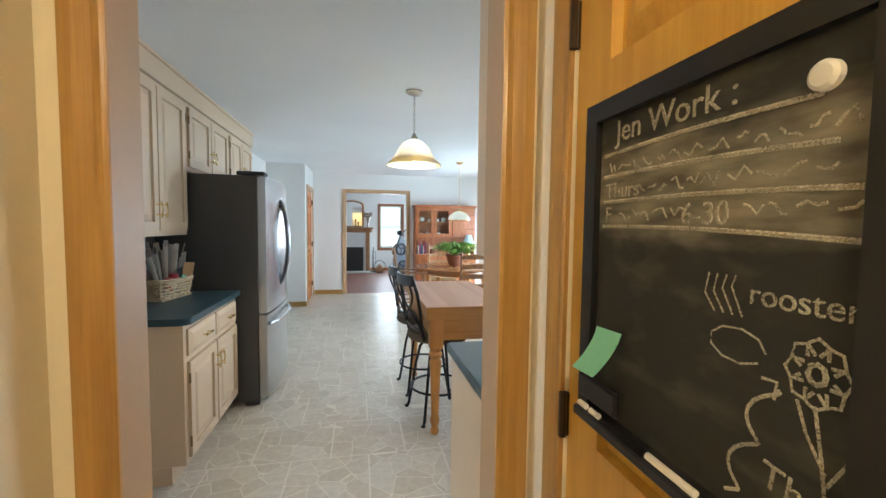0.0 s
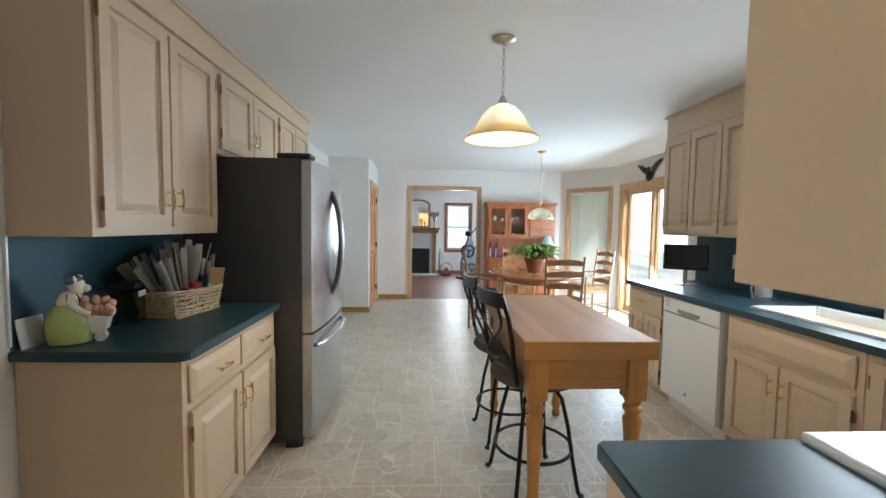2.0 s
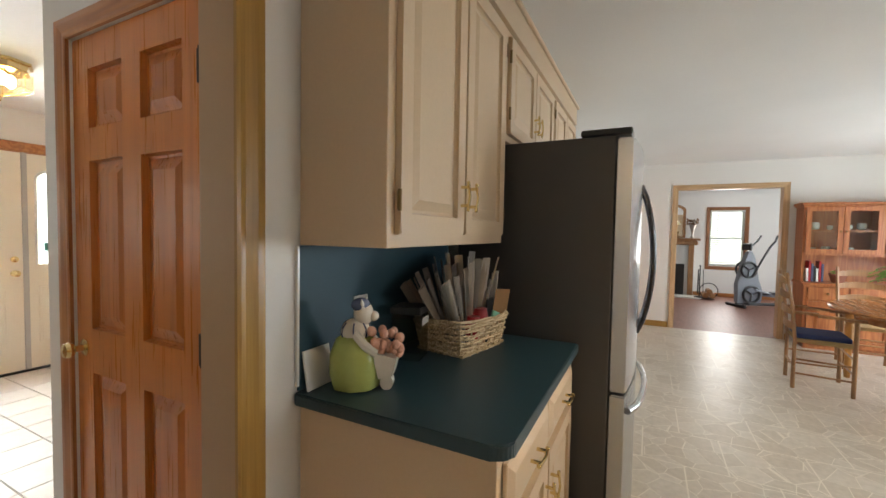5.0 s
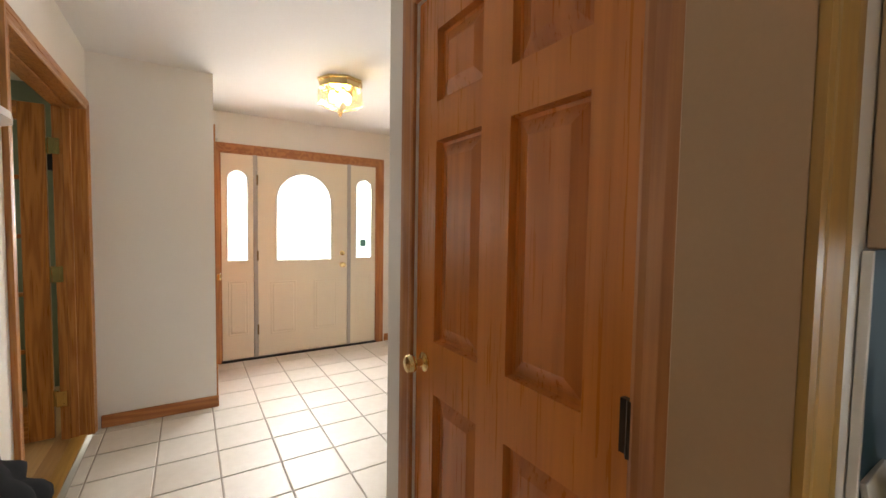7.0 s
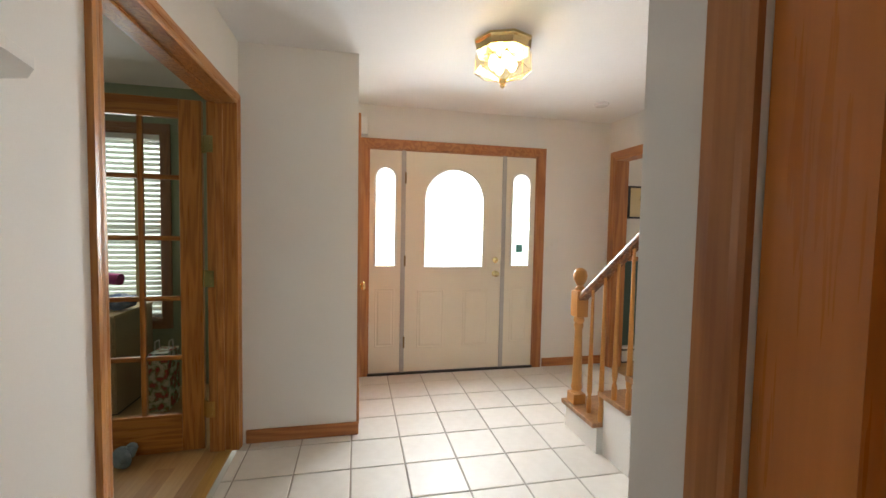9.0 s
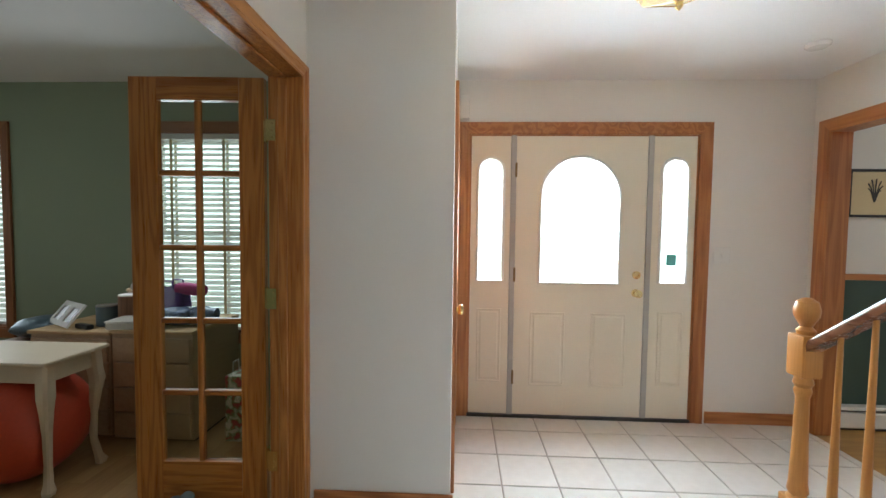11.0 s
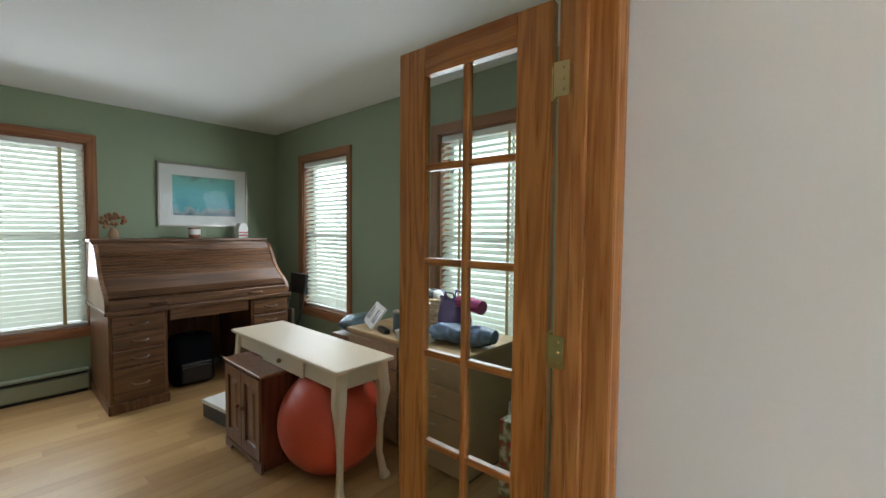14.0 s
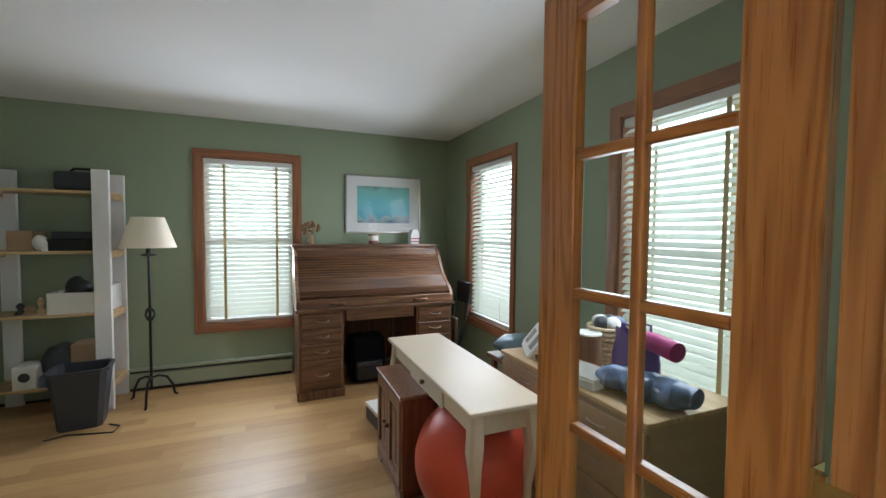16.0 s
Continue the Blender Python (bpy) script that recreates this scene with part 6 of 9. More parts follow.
part("body", lathe(bmesh.new(), ((0.03, 0), (0.035, 0.02), (0.016, 0.08), (0.03, 0.16), (0.07, 0.30), (0.075, 0.32)), 0, 0, 0, 16), M["nickel"], t, "", True)
b, rnd = bmesh.new(), random.Random(5)
for k in range(40):
    ball(b, rnd.uniform(-0.11, 0.11), rnd.uniform(-0.09, 0.09), 0.34 + rnd.uniform(-0.02, 0.11), 0.022, None, None, 6, 5)
part("flowers", b, paint("dried_flower_brown", (0.20, 0.12, 0.07), 0.9, 0.3, 80, 0.3), t)
for x, h in ((-0.02, 0.16), (-0.10, 0.24)):
    ob = tagged(obj("candlestick", lathe(bmesh.new(), ((0.035, 0), (0.03, 0.01), (0.01, 0.03), (0.01, h * 0.7), (0.022, h * 0.72), (0.022, h)), 0, 0, 0, 12), M["old_brass"], True), "slim metal candlestick on the mantel", "candlestick")
    ob.location = (x, 12.50, 1.33)
t = thing("fire_tools", "black iron fireplace tool stand on the hearth", "fire tools", pose(0.42, 12.15, 0.03))
part("stand", lathe(bmesh.new(), ((0.10, 0), (0.10, 0.015), (0.012, 0.03), (0.010, 0.68), (0.02, 0.70), (0.0, 0.72)), 0, 0, 0, 14), M["iron"], t, "", True)
for k in range(3):
    a = 2.1 * k
    part("tool", tube(bmesh.new(), [(0.07 * math.cos(a), 0.07 * math.sin(a), 0.08), (0.06 * math.cos(a), 0.06 * math.sin(a), 0.62)], 0.007, 6), M["iron"], t)
t = thing("log_hoop", "round wrought-iron log hoop with split logs", "log holder", pose(0.60, 12.2, 0.0))
part("hoop", tube(bmesh.new(), [(0.17 * math.cos(2 * math.pi * k / 22), 0, 0.18 + 0.17 * math.sin(2 * math.pi * k / 22)) for k in range(22)], 0.009, 6, True), M["iron"], t, "", True)
for x, z in ((-0.07, 0.09), (0.06, 0.09), (0.0, 0.17)):
    b = tube(bmesh.new(), [(x, -0.16, z), (x, 0.16, z)], 0.06, 8)
    part("log", b, M["chair_oak"], t)
part("foot", box(bmesh.new(), -0.1, 0.1, -0.1, 0.1, 0.0, 0.012), M["iron"], t)


def elliptical(m):
    """An elliptical trainer; its front wheel stands towards local -y."""
    t = thing("elliptical_trainer", "grey and black elliptical exercise machine", "exercise machine", m)
    grey = paint("grey_machine_plastic", (0.22, 0.24, 0.27), 0.4)
    part("base_frame", tube(bmesh.new(), [(0, 0.65, 0.04), (0, 0.2, 0.05), (0, -0.45, 0.05)], 0.03, 8), M["black"], t)
    for y in (-0.45, 0.62):
        part("foot_bar", tube(bmesh.new(), [(-0.25, y, 0.03), (0.25, y, 0.03)], 0.03, 8), M["black"], t)
    b = prism(bmesh.new(), [(-0.46, 0.08), (0.02, 0.08), (0.06, 0.30), (-0.06, 0.52), (-0.12, 0.95), (-0.20, 1.12), (-0.27, 1.10), (-0.36, 0.85), (-0.48, 0.45)], -0.055, 0.055, "x")
    bmesh.ops.bevel(b, geom=b.edges[:], offset=0.015, segments=2, affect="EDGES")
    part("housing", b, grey, t, "grey curved housing")
    for y, z, r in ((-0.20, 0.25, 0.16), (-0.27, 0.74, 0.15)):
        for x in (-0.075, 0.075):
            p = part("wheel", tube(bmesh.new(), [(x, y + r * math.cos(2 * math.pi * k / 24), z + r * math.sin(2 * math.pi * k / 24)) for k in range(24)], 0.022, 8, True), M["black"], t, "black wheel rim", True)
            for k in range(3):
                a = 2.1 * k + 0.4
                part("spoke", tube(bmesh.new(), [(x, y, z), (x, y + r * math.cos(a), z + r * math.sin(a))], 0.012, 6), M["handle_dark"], p)
    part("console", box(bmesh.new(), -0.12, 0.12, -0.30, -0.24, 1.12, 1.26, 0.02), M["black"], t, "black console")
    for s in (-1, 1):
        part("handlebar", tube(bmesh.new(), [(s * 0.16, -0.27, 0.60), (s * 0.20, -0.12, 0.95), (s * 0.23, 0.0, 1.20), (s * 0.22, 0.10, 1.30), (s * 0.20, 0.16, 1.42)], 0.018, 8), M["black"], t, "", True)
        part("pedal_arm", tube(bmesh.new(), [(s * 0.16, -0.20, 0.30 + s * 0.06), (s * 0.16, 0.50, 0.18)], 0.02, 8), grey, t)
        part("pedal", box(bmesh.new(), s * 0.16 - 0.07, s * 0.16 + 0.07, 0.12, 0.42, 0.25 + s * 0.03, 0.29 + s * 0.03, 0.01), M["black"], t)


elliptical(pose(1.36, 11.55, 0, 0, 0, -62))

# ---- outdoors ----
M["deck"] = wood("weathered_deck_boards", (0.46, 0.44, 0.40), (0.62, 0.59, 0.54), "y", 0.7)
M["rail_paint"] = paint("pale_blue_grey_rail_paint", (0.66, 0.72, 0.72), 0.6)
M["ground"] = paint("winter_lawn", (0.60, 0.60, 0.55), 0.95, 0.15, 8, 0.4)
_g = structure("ground", box(bmesh.new(), -300, 300, -300, 300, -0.6, -0.45), M["ground"], "pale dry lawn round the house", "ground")
t = thing("deck", "weathered wooden deck with a painted railing", "deck", pose(3.45, 3.0, 0))
for k in range(22):
    part("board", box(bmesh.new(), 0.02 + 0.14 * k, 0.152 + 0.14 * k, 0, 7.5, -0.10, -0.07, 0.003), M["deck"], t)
part("joists", box(bmesh.new(), 0.0, 3.1, 0.05, 7.45, -0.45, -0.101), M["deck"], t)
for z in (0.05, 0.86):
    part("rail", box(bmesh.new(), 3.02, 3.08, 0, 7.5, z, z + 0.05), M["rail_paint"], t)
for k in range(56):
    part("baluster", box(bmesh.new(), 3.035, 3.065, 0.06 + 0.134 * k, 0.09 + 0.134 * k, 0.10, 0.86), M["rail_paint"], t)
for k in range(6):
    part("post", box(bmesh.new(), 3.01, 3.09, 1.48 * k, 1.48 * k + 0.09, -0.07, 1.0), M["rail_paint"], t)


def bare_tree(m, h, seed):
    rnd = random.Random(seed)
    t = thing("tree", "bare-branched tree beyond the deck", "tree", m, "trees in the garden")
    tr, tw = bmesh.new(), bmesh.new()
    tube(tr, [(0, 0, 0), (rnd.uniform(-0.1, 0.1), 0.05, h * 0.4), (rnd.uniform(-0.2, 0.2), 0.1, h)], 0.14, 8, False, 0.03)
    for k in range(16):
        z = h * rnd.uniform(0.25, 0.95)
        a, L = rnd.uniform(0, 6.28), rnd.uniform(0.8, 2.4) * (1.2 - z / h)
        p = Vector((0, 0, z))
        q = p + Vector((L * math.cos(a), L * math.sin(a), L * 0.6))
        tube(tr, [p, (p + q) / 2 + Vector((0, 0, 0.1)), q], 0.035, 5, False, 0.01)
        for j in range(14):
            s = p.lerp(q, rnd.uniform(0.3, 1))
            e = s + Vector((rnd.uniform(-0.5, 0.5), rnd.uniform(-0.5, 0.5), rnd.uniform(0.0, 0.6)))
            tube(tw, [s, e], 0.008, 4, False, 0.003)
            for i in range(3):
                c = s.lerp(e, rnd.random())
                u = Vector((rnd.uniform(-1, 1), rnd.uniform(-1, 1), rnd.uniform(-1, 1))) * 0.07
                w = Vector((rnd.uniform(-1, 1), rnd.uniform(-1, 1), rnd.uniform(-1, 1))) * 0.05
                tw.faces.new([tw.verts.new(x) for x in (c, c + u, c + u + w, c + w)])
    part("trunk", tr, M["deck"], t, "grey-brown trunk and limbs")
    part("crown", tw, paint("pale_spring_leaf", (0.16, 0.20, 0.07), 0.7, 0.3, 20, 0.1), t, "thin pale twigs and leaves")


for k, (x, y) in enumerate(((10.5, 9.5), (12, 13.5), (13, 11.0), (15, 17.0), (11.5, 16.5), (16, 13.5), (14, 8.0), (18, 20))):
    bare_tree(pose(x, y, -0.45, 0, 0, 40 * k), 6.0 + (k * 7 % 4), 20 + k)
# glowing planes added beyond the windows in place of a hazy bright distance
_hz, _n, _l, _p = _base("glowing_distance_planes", 1.0)
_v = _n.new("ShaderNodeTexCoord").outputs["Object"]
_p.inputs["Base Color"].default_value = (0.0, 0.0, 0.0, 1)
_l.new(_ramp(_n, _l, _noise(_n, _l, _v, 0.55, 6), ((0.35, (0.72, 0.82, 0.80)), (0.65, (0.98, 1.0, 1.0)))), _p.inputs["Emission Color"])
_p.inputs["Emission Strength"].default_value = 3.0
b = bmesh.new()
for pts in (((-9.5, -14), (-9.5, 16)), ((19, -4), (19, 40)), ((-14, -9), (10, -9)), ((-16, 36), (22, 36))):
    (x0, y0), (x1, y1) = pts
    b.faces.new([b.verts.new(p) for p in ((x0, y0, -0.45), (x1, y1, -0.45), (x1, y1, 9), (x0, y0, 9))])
structure("backdrop", b, _hz, "glowing planes standing in for the overexposed garden distance outside the windows", "backdrop")


# ---- doors ----
M["dark_bronze"] = paint("dark_bronze_hardware", (0.06, 0.042, 0.03), 0.4, 0.15, 80, 0.05, 0.8)
def six_panel(name, label, m, w, h, mat, panel, knob_x, hinge_x, trim="brass", knob_z=0.936, kind="structure"):
    """A six-panel door; its face lies on local y = 0 and looks towards -y."""
    t = thing(name, label, "door", m, "", kind)
    st, mid = 0.108, 0.108
    xs = ((st, (w - mid) / 2), ((w + mid) / 2, w - st))
    zs = ((0.24, 0.85), (1.01, 1.608), (1.722, h - 0.112))
    holes = [(a, b, c, d) for a, b in xs for c, d in zs]
    part("door_frame", slab_holes(bmesh.new(), 0, w, 0.008, h, 0.0, 0.035, holes), M[mat], t)
    for hole in holes:
        b = raised(bmesh.new(), *hole, 0.0, 0.030, ((0.0, 0.001), (0.005, 0.019), (0.014, 0.020), (0.05, 0.007)))
        part("door_panel", b, M[panel], t)
    k = lathe(bmesh.new(), ((0.03, 0), (0.03, 0.004), (0.012, 0.008), (0.011, 0.03), (0.024, 0.038), (0.029, 0.05), (0.024, 0.062), (0.0, 0.066)), 0, 0, 0, 20)
    k.transform(pose(knob_x, 0.0, knob_z, 90, 0, 0))
    part("door_knob", k, M[trim], t, "polished brass knob", True)
    for z in (0.25, 1.03, 1.83):
        b = tube(bmesh.new(), [(hinge_x, -0.013, z - 0.048), (hinge_x, -0.013, z + 0.048)], 0.0085, 8)
        box(b, hinge_x - 0.022, hinge_x + 0.004, -0.012, 0.001, z - 0.046, z + 0.046)
        part("hinge", b, M["dark_bronze"], t, "dark bronze hinge", True)
    return t


six_panel("door_1", "orange-stained six-panel wooden closet door", pose(-2.4975, 2.249, 0), 0.76, 2.04, "fir", "fir_dark", 0.055, 0.762)
six_panel("door_2", "wooden six-panel pantry door", pose(-0.905, 7.535, 0, 0, 0, 90), 0.82, 2.035, "fir", "fir_dark", 0.06, 0.822)
six_panel("door_4", "amber pine panelled door with a chalkboard hung on it", pose(0.452, 0.77, 0, 0, 0, -90), 0.785, 2.035, "yellow_pine", "yellow_pine", 0.72, 0.0)
six_panel("door_5", "red-stained wooden coat closet door", pose(-4.965, 1.778, 0, 0, 0, 180), 0.65, 2.035, "fir", "fir_dark", 0.055, 0.652)

# ---- chalkboard ----
def flat_text(body, size, m, mat, parent, name="lettering", depth=0.0006):
    c = bpy.data.curves.new(name, "FONT")
    c.body, c.size, c.extrude = body, size, depth
    tmp = bpy.data.objects.new("tmp_text", c)
    scene.collection.objects.link(tmp)
    me = bpy.data.meshes.new_from_object(tmp.evaluated_get(bpy.context.evaluated_depsgraph_get()))
    bpy.data.objects.remove(tmp)
    bpy.data.curves.remove(c)
    me.materials.clear()
    me.materials.append(mat)
    ob = new(name, me)
    ob.parent = parent
    ob.matrix_local = m
    return ob


def chalkboard(m, w, h):
    """A framed chalkboard; local x runs along it, -y faces the viewer."""
    t = thing("chalkboard", "black-framed chalkboard with chalk notes and doodles", "chalkboard", m)
    part("board", box(bmesh.new(), 0.02, w - 0.02, 0.004, 0.014, 0.02, h - 0.02), M["chalkboard"], t, "smudged black writing surface")
    b = slab_holes(bmesh.new(), 0, w, 0, h, -0.008, 0.018, [(0.032, w - 0.032, 0.032, h - 0.032)])
    bmesh.ops.bevel(b, geom=[e for e in b.edges if all(abs(v.co.y + 0.008) < 1e-6 for v in e.verts) and e.calc_face_angle(0) > 1], offset=0.006, segments=2, affect="EDGES")
    part("frame", b, M["black"], t, "black wooden frame")
    up = lambda x, z, s=0: pose(x, 0.003, z, 90, s, 0)
    flat_text("Jen Work :", 0.050, up(0.074, 0.494), M["chalk"], t)
    flat_text("Thurs", 0.036, up(0.05, 0.402), M["chalk"], t)
    flat_text("F", 0.038, up(0.05, 0.361), M["chalk"], t)
    flat_text("6-30", 0.040, up(0.22, 0.358), M["chalk"], t)
    flat_text("rooster", 0.034, up(0.322, 0.272), M["chalk"], t)
    flat_text("The", 0.040, up(0.345, 0.085, 8), M["chalk"], t)

    def stroke(pts, r=0.003):
        q = [(x, 0.0028, z) for x, z in pts]
        s = bmesh.new()
        tube(s, q, r, 5)
        s.transform(Matrix.Translation((0, 0.0028, 0)) @ Matrix.Diagonal((1, 0.35, 1, 1)) @ Matrix.Translation((0, -0.0028, 0)))
        part("chalk_line", s, M["chalk"], t)
    for za, zb, x1 in ((0.474, 0.478, 0.385), (0.438, 0.433, 0.40), (0.395, 0.390, 0.42), (0.354, 0.343, 0.424)):
        stroke([(0.044 + (x1 - 0.044) * f, za + (zb - za) * f + 0.004 * math.sin(math.pi * f)) for f in (0, 0.25, 0.5, 0.75, 1)], 0.0032)
    rnd = random.Random(8)
    for z, x, end in ((0.452, 0.06, 0.40), (0.414, 0.13, 0.39), (0.372, 0.09, 0.21), (0.372, 0.31, 0.41)):
        while x < end:
            n = rnd.uniform(0.012, 0.03)
            stroke([(x + n * f, z + rnd.uniform(-0.009, 0.009)) for f in (0, 0.35, 0.7, 1)], 0.0018)
            x += n + rnd.uniform(0.004, 0.012)
    # flower, bird doodle and arrow
    cx, cz = 0.394, 0.218
    for k in range(8):
        a = 2 * math.pi * k / 8
        stroke([(cx + 0.018 * math.cos(a) + 0.011 * math.cos(a + s), cz + 0.022 * math.sin(a) + 0.012 * math.sin(a + s)) for s in (-2.2, -1.1, 0, 1.1, 2.2)], 0.002)
    stroke([(cx + 0.008 * math.cos(0.8 * k), cz + 0.010 * math.sin(0.8 * k)) for k in range(9)], 0.003)
    stroke([(cx, cz - 0.03), (cx + 0.008, cz - 0.075), (cx + 0.014, cz - 0.12)], 0.002)
    stroke([(cx - 0.016, cz - 0.03), (cx - 0.006, cz - 0.06), (cx + 0.012, cz - 0.09)], 0.002)
    stroke([(cx + 0.03, cz - 0.02), (cx + 0.034, cz - 0.06), (cx + 0.014, cz - 0.10)], 0.002)
    stroke([(0.306 + 0.046 * f + 0.012 * math.sin(f * 15), 0.045 + 0.15 * f + 0.006 * math.cos(f * 15)) for f in (k / 24 for k in range(25))], 0.0024)
    stroke([(0.342, 0.196), (0.358, 0.197), (0.356, 0.178)], 0.002)
    for k in range(4):
        stroke([(0.27 + 0.012 * k, 0.30), (0.265 + 0.012 * k, 0.275 + 0.004 * k), (0.28 + 0.012 * k, 0.255)], 0.0014)
    stroke([(0.31 + 0.035 * math.cos(0.7 * k), 0.222 + 0.02 * math.sin(0.7 * k)) for k in range(9)], 0.0014)
    b = bmesh.new()
    join(b, lathe(bmesh.new(), ((0.014, 0), (0.014, 0.007), (0.010, 0.010)), 0, 0, 0, 20), pose(0.387, 0.004, 0.493, 90, 0, 0))
    part("magnet_dial", b, M["paper"], t, "small round white dial magnet")
    b = bmesh.new()
    front, back = [], []
    for k in range(7):
        f = k / 6
        y = -0.012 - 0.030 * f * f
        for lst, e in ((front, 0.0), (back, 0.0006)):
            lst.append([b.verts.new((0.060 - 0.026 * f, y + e, 0.182 - 0.078 * f)), b.verts.new((0.122 - 0.029 * f, y + e + 0.004, 0.184 - 0.079 * f))])
    for lst in (front, back):
        for p, q in zip(lst, lst[1:]):
            b.faces.new((p[0], p[1], q[1], q[0]))
    part("sticky_note", b, M["mint"], t, "mint green sticky note")
    part("ledge", box(bmesh.new(), 0.02, 0.31, -0.03, -0.0085, 0.012, 0.03, 0.003), M["black"], t)
    b = box(bmesh.new(), 0.02, 0.13, -0.022, -0.009, 0.05, 0.088, 0.003)
    part("chalk_holder", b, M["black"], t)
    for x, L in ((0.03, 0.022), (0.066, 0.024), (0.208, 0.083)):
        part("chalk_stick", tube(bmesh.new(), [(x, -0.022, 0.036), (x + L, -0.022, 0.036)], 0.0055, 8), M["paper"], t, "stick of white chalk", True)
    return t


chalkboard(pose(0.432, 0.686, 1.073, 0, 0, -90), 0.46, 0.568)

# passage ceiling lamp behind the viewer
_t = thing("ceiling_light", "small round frosted ceiling light", "lamp", pose(-0.1, -0.9, 2.44))
part("base", lathe(bmesh.new(), ((0.12, 0), (0.12, -0.02), (0.10, -0.025)), 0, 0, 0, 24), M["brass"], _t, "", True)
part("globe", lathe(bmesh.new(), ((0.11, -0.026), (0.105, -0.06), (0.07, -0.09), (0.0, -0.10)), 0, 0, 0, 24, False), M["milk_glass"], _t, "", True)

# ---- entry door with sidelights ----
def pierced(outer, inner, y0, y1):
    """A board with an outline in xz and one shaped hole."""
    b = bmesh.new()
    loops = []
    for pts in (outer, inner):
        vs = [b.verts.new((x, y0, z)) for x, z in pts]
        loops.append(vs)
        for i in range(len(vs)):
            b.edges.new((vs[i], vs[(i + 1) % len(vs)]))
    bmesh.ops.triangle_fill(b, use_beauty=True, use_dissolve=False, edges=b.edges[:])
    r = bmesh.ops.extrude_face_region(b, geom=b.faces[:])
    for v in r["geom"]:
        if isinstance(v, bmesh.types.BMVert):
            v.co.y = y1
    return b


def arch_outline(x0, x1, z0, z1, rise, n=14):
    c, r = (x0 + x1) / 2, (x1 - x0) / 2
    return [(x0, z0), (x1, z0)] + [(c + r * math.cos(math.pi * k / n), z1 - rise + rise * math.sin(math.pi * k / n)) for k in range(n + 1)]


def light_panel(t, name, x0, x1, z0, z1, hole, rise, lower, label):
    b = pierced([(x0, z0), (x1, z0), (x1, z1), (x0, z1)], arch_outline(*hole, rise), 0.0, 0.04)
    d = part(name, b, M["door_white"], t, label)
    ring = [(x, -0.004, z) for x, z in arch_outline(*hole, rise)]
    s = part("glass_moulding", tube(bmesh.new(), ring, 0.011, 6, True), M["sash"], d, "white moulding round the glass")
    g = part("pane", prism(bmesh.new(), arch_outline(hole[0] - 0.004, hole[1] + 0.004, hole[2] - 0.004, hole[3] + 0.004, rise), 0.018, 0.022, "y"), M["glass"], d)
    g.visible_shadow = False
    for a in lower:
        b = bmesh.new()
        raised(b, *a, -0.002, 0.001, ((0.0, 0.0018), (0.006, -0.003), (0.012, 0.0), (0.022, 0.0), (0.03, -0.004)))
        part("door_panel", b, M["door_white"], d)
    return d


t = thing("entry_door", "cream-white entry door with arched glass and sidelights", "door", pose(-5.80, 1.88, 0, 0, 0, 90), "", "structure")
d = light_panel(t, "door_leaf", 0.335, 1.252, 0.022, 2.04, (0.507, 1.068, 0.995, 1.895), 0.28,
                [(0.45, 0.70, 0.24, 0.78), (0.885, 1.135, 0.24, 0.78)], "cream-white steel door leaf")
light_panel(t, "sidelight_panel", 0.012, 0.292, 0.022, 2.04, (0.06, 0.245, 1.005, 1.885), 0.09, [(0.065, 0.24, 0.26, 0.80)], "cream-white sidelight")
light_panel(t, "sidelight_panel", 1.295, 1.588, 0.022, 2.04, (1.35, 1.535, 1.005, 1.885), 0.09, [(1.355, 1.53, 0.26, 0.80)], "cream-white sidelight")
grey = paint("grey_weatherstrip", (0.42, 0.40, 0.37), 0.5)
for x0, x1 in ((0.294, 0.333), (1.254, 1.293)):
    part("mullion", box(bmesh.new(), x0, x1, -0.006, 0.06, 0.0, 2.045, 0.003), grey, t, "grey door mullion")
b = box(bmesh.new(), 0.0, 1.60, -0.02, 0.14, -0.002, 0.020, 0.004)
part("sill", b, M["black"], t, "dark threshold sill")
b = box(bmesh.new(), -0.006, 0.011, 0.0, 0.14, 0.0, 2.055)
box(b, 1.589, 1.606, 0.0, 0.14, 0.0, 2.055)
box(b, -0.006, 1.606, 0.0, 0.14, 2.041, 2.058)
part("door_frame", b, M["red_oak"], t)
for z, r in ((0.93, 0.028), (1.06, 0.022)):
    k = lathe(bmesh.new(), ((0.03, 0), (0.03, 0.005), (0.012, 0.01), (0.012, 0.03), (r, 0.04), (r, 0.055), (0.0, 0.062)) if z < 1 else ((0.028, 0), (0.028, 0.012), (0.012, 0.016), (0.0, 0.02)), 0, 0, 0, 18)
    k.transform(pose(1.195, 0.0, z, 90, 0, 0))
    part("door_knob" if z < 1 else "deadbolt", k, M["brass"], d, "polished brass", True)
for z in (0.30, 1.05, 1.80):
    part("hinge", tube(bmesh.new(), [(0.33, -0.01, z - 0.05), (0.33, -0.01, z + 0.05)], 0.008, 8), M["old_brass"], d, "", True)
b = box(bmesh.new(), 1.41, 1.48, 0.0165, 0.0175, 1.13, 1.21, 0.0004)
part("window_sticker", b, paint("teal_sticker", (0.10, 0.35, 0.32), 0.5), t, "small teal sticker on the sidelight glass")
plate("light_switch", pose(-5.80, 3.66, 1.21, 0, 0, 90), "white double light switch beside the entry door", 0.115, 0.115, "switch")
ob = tagged(obj("alarm_sensor", box(bmesh.new(), -0.022, 0.022, -0.03, 0, -0.06, 0.06, 0.008, 2), M["white"]), "small white alarm sensor above the entry door", "sensor")
ob.matrix_world = pose(-5.80, 1.845, 2.22, 0, 0, 90)
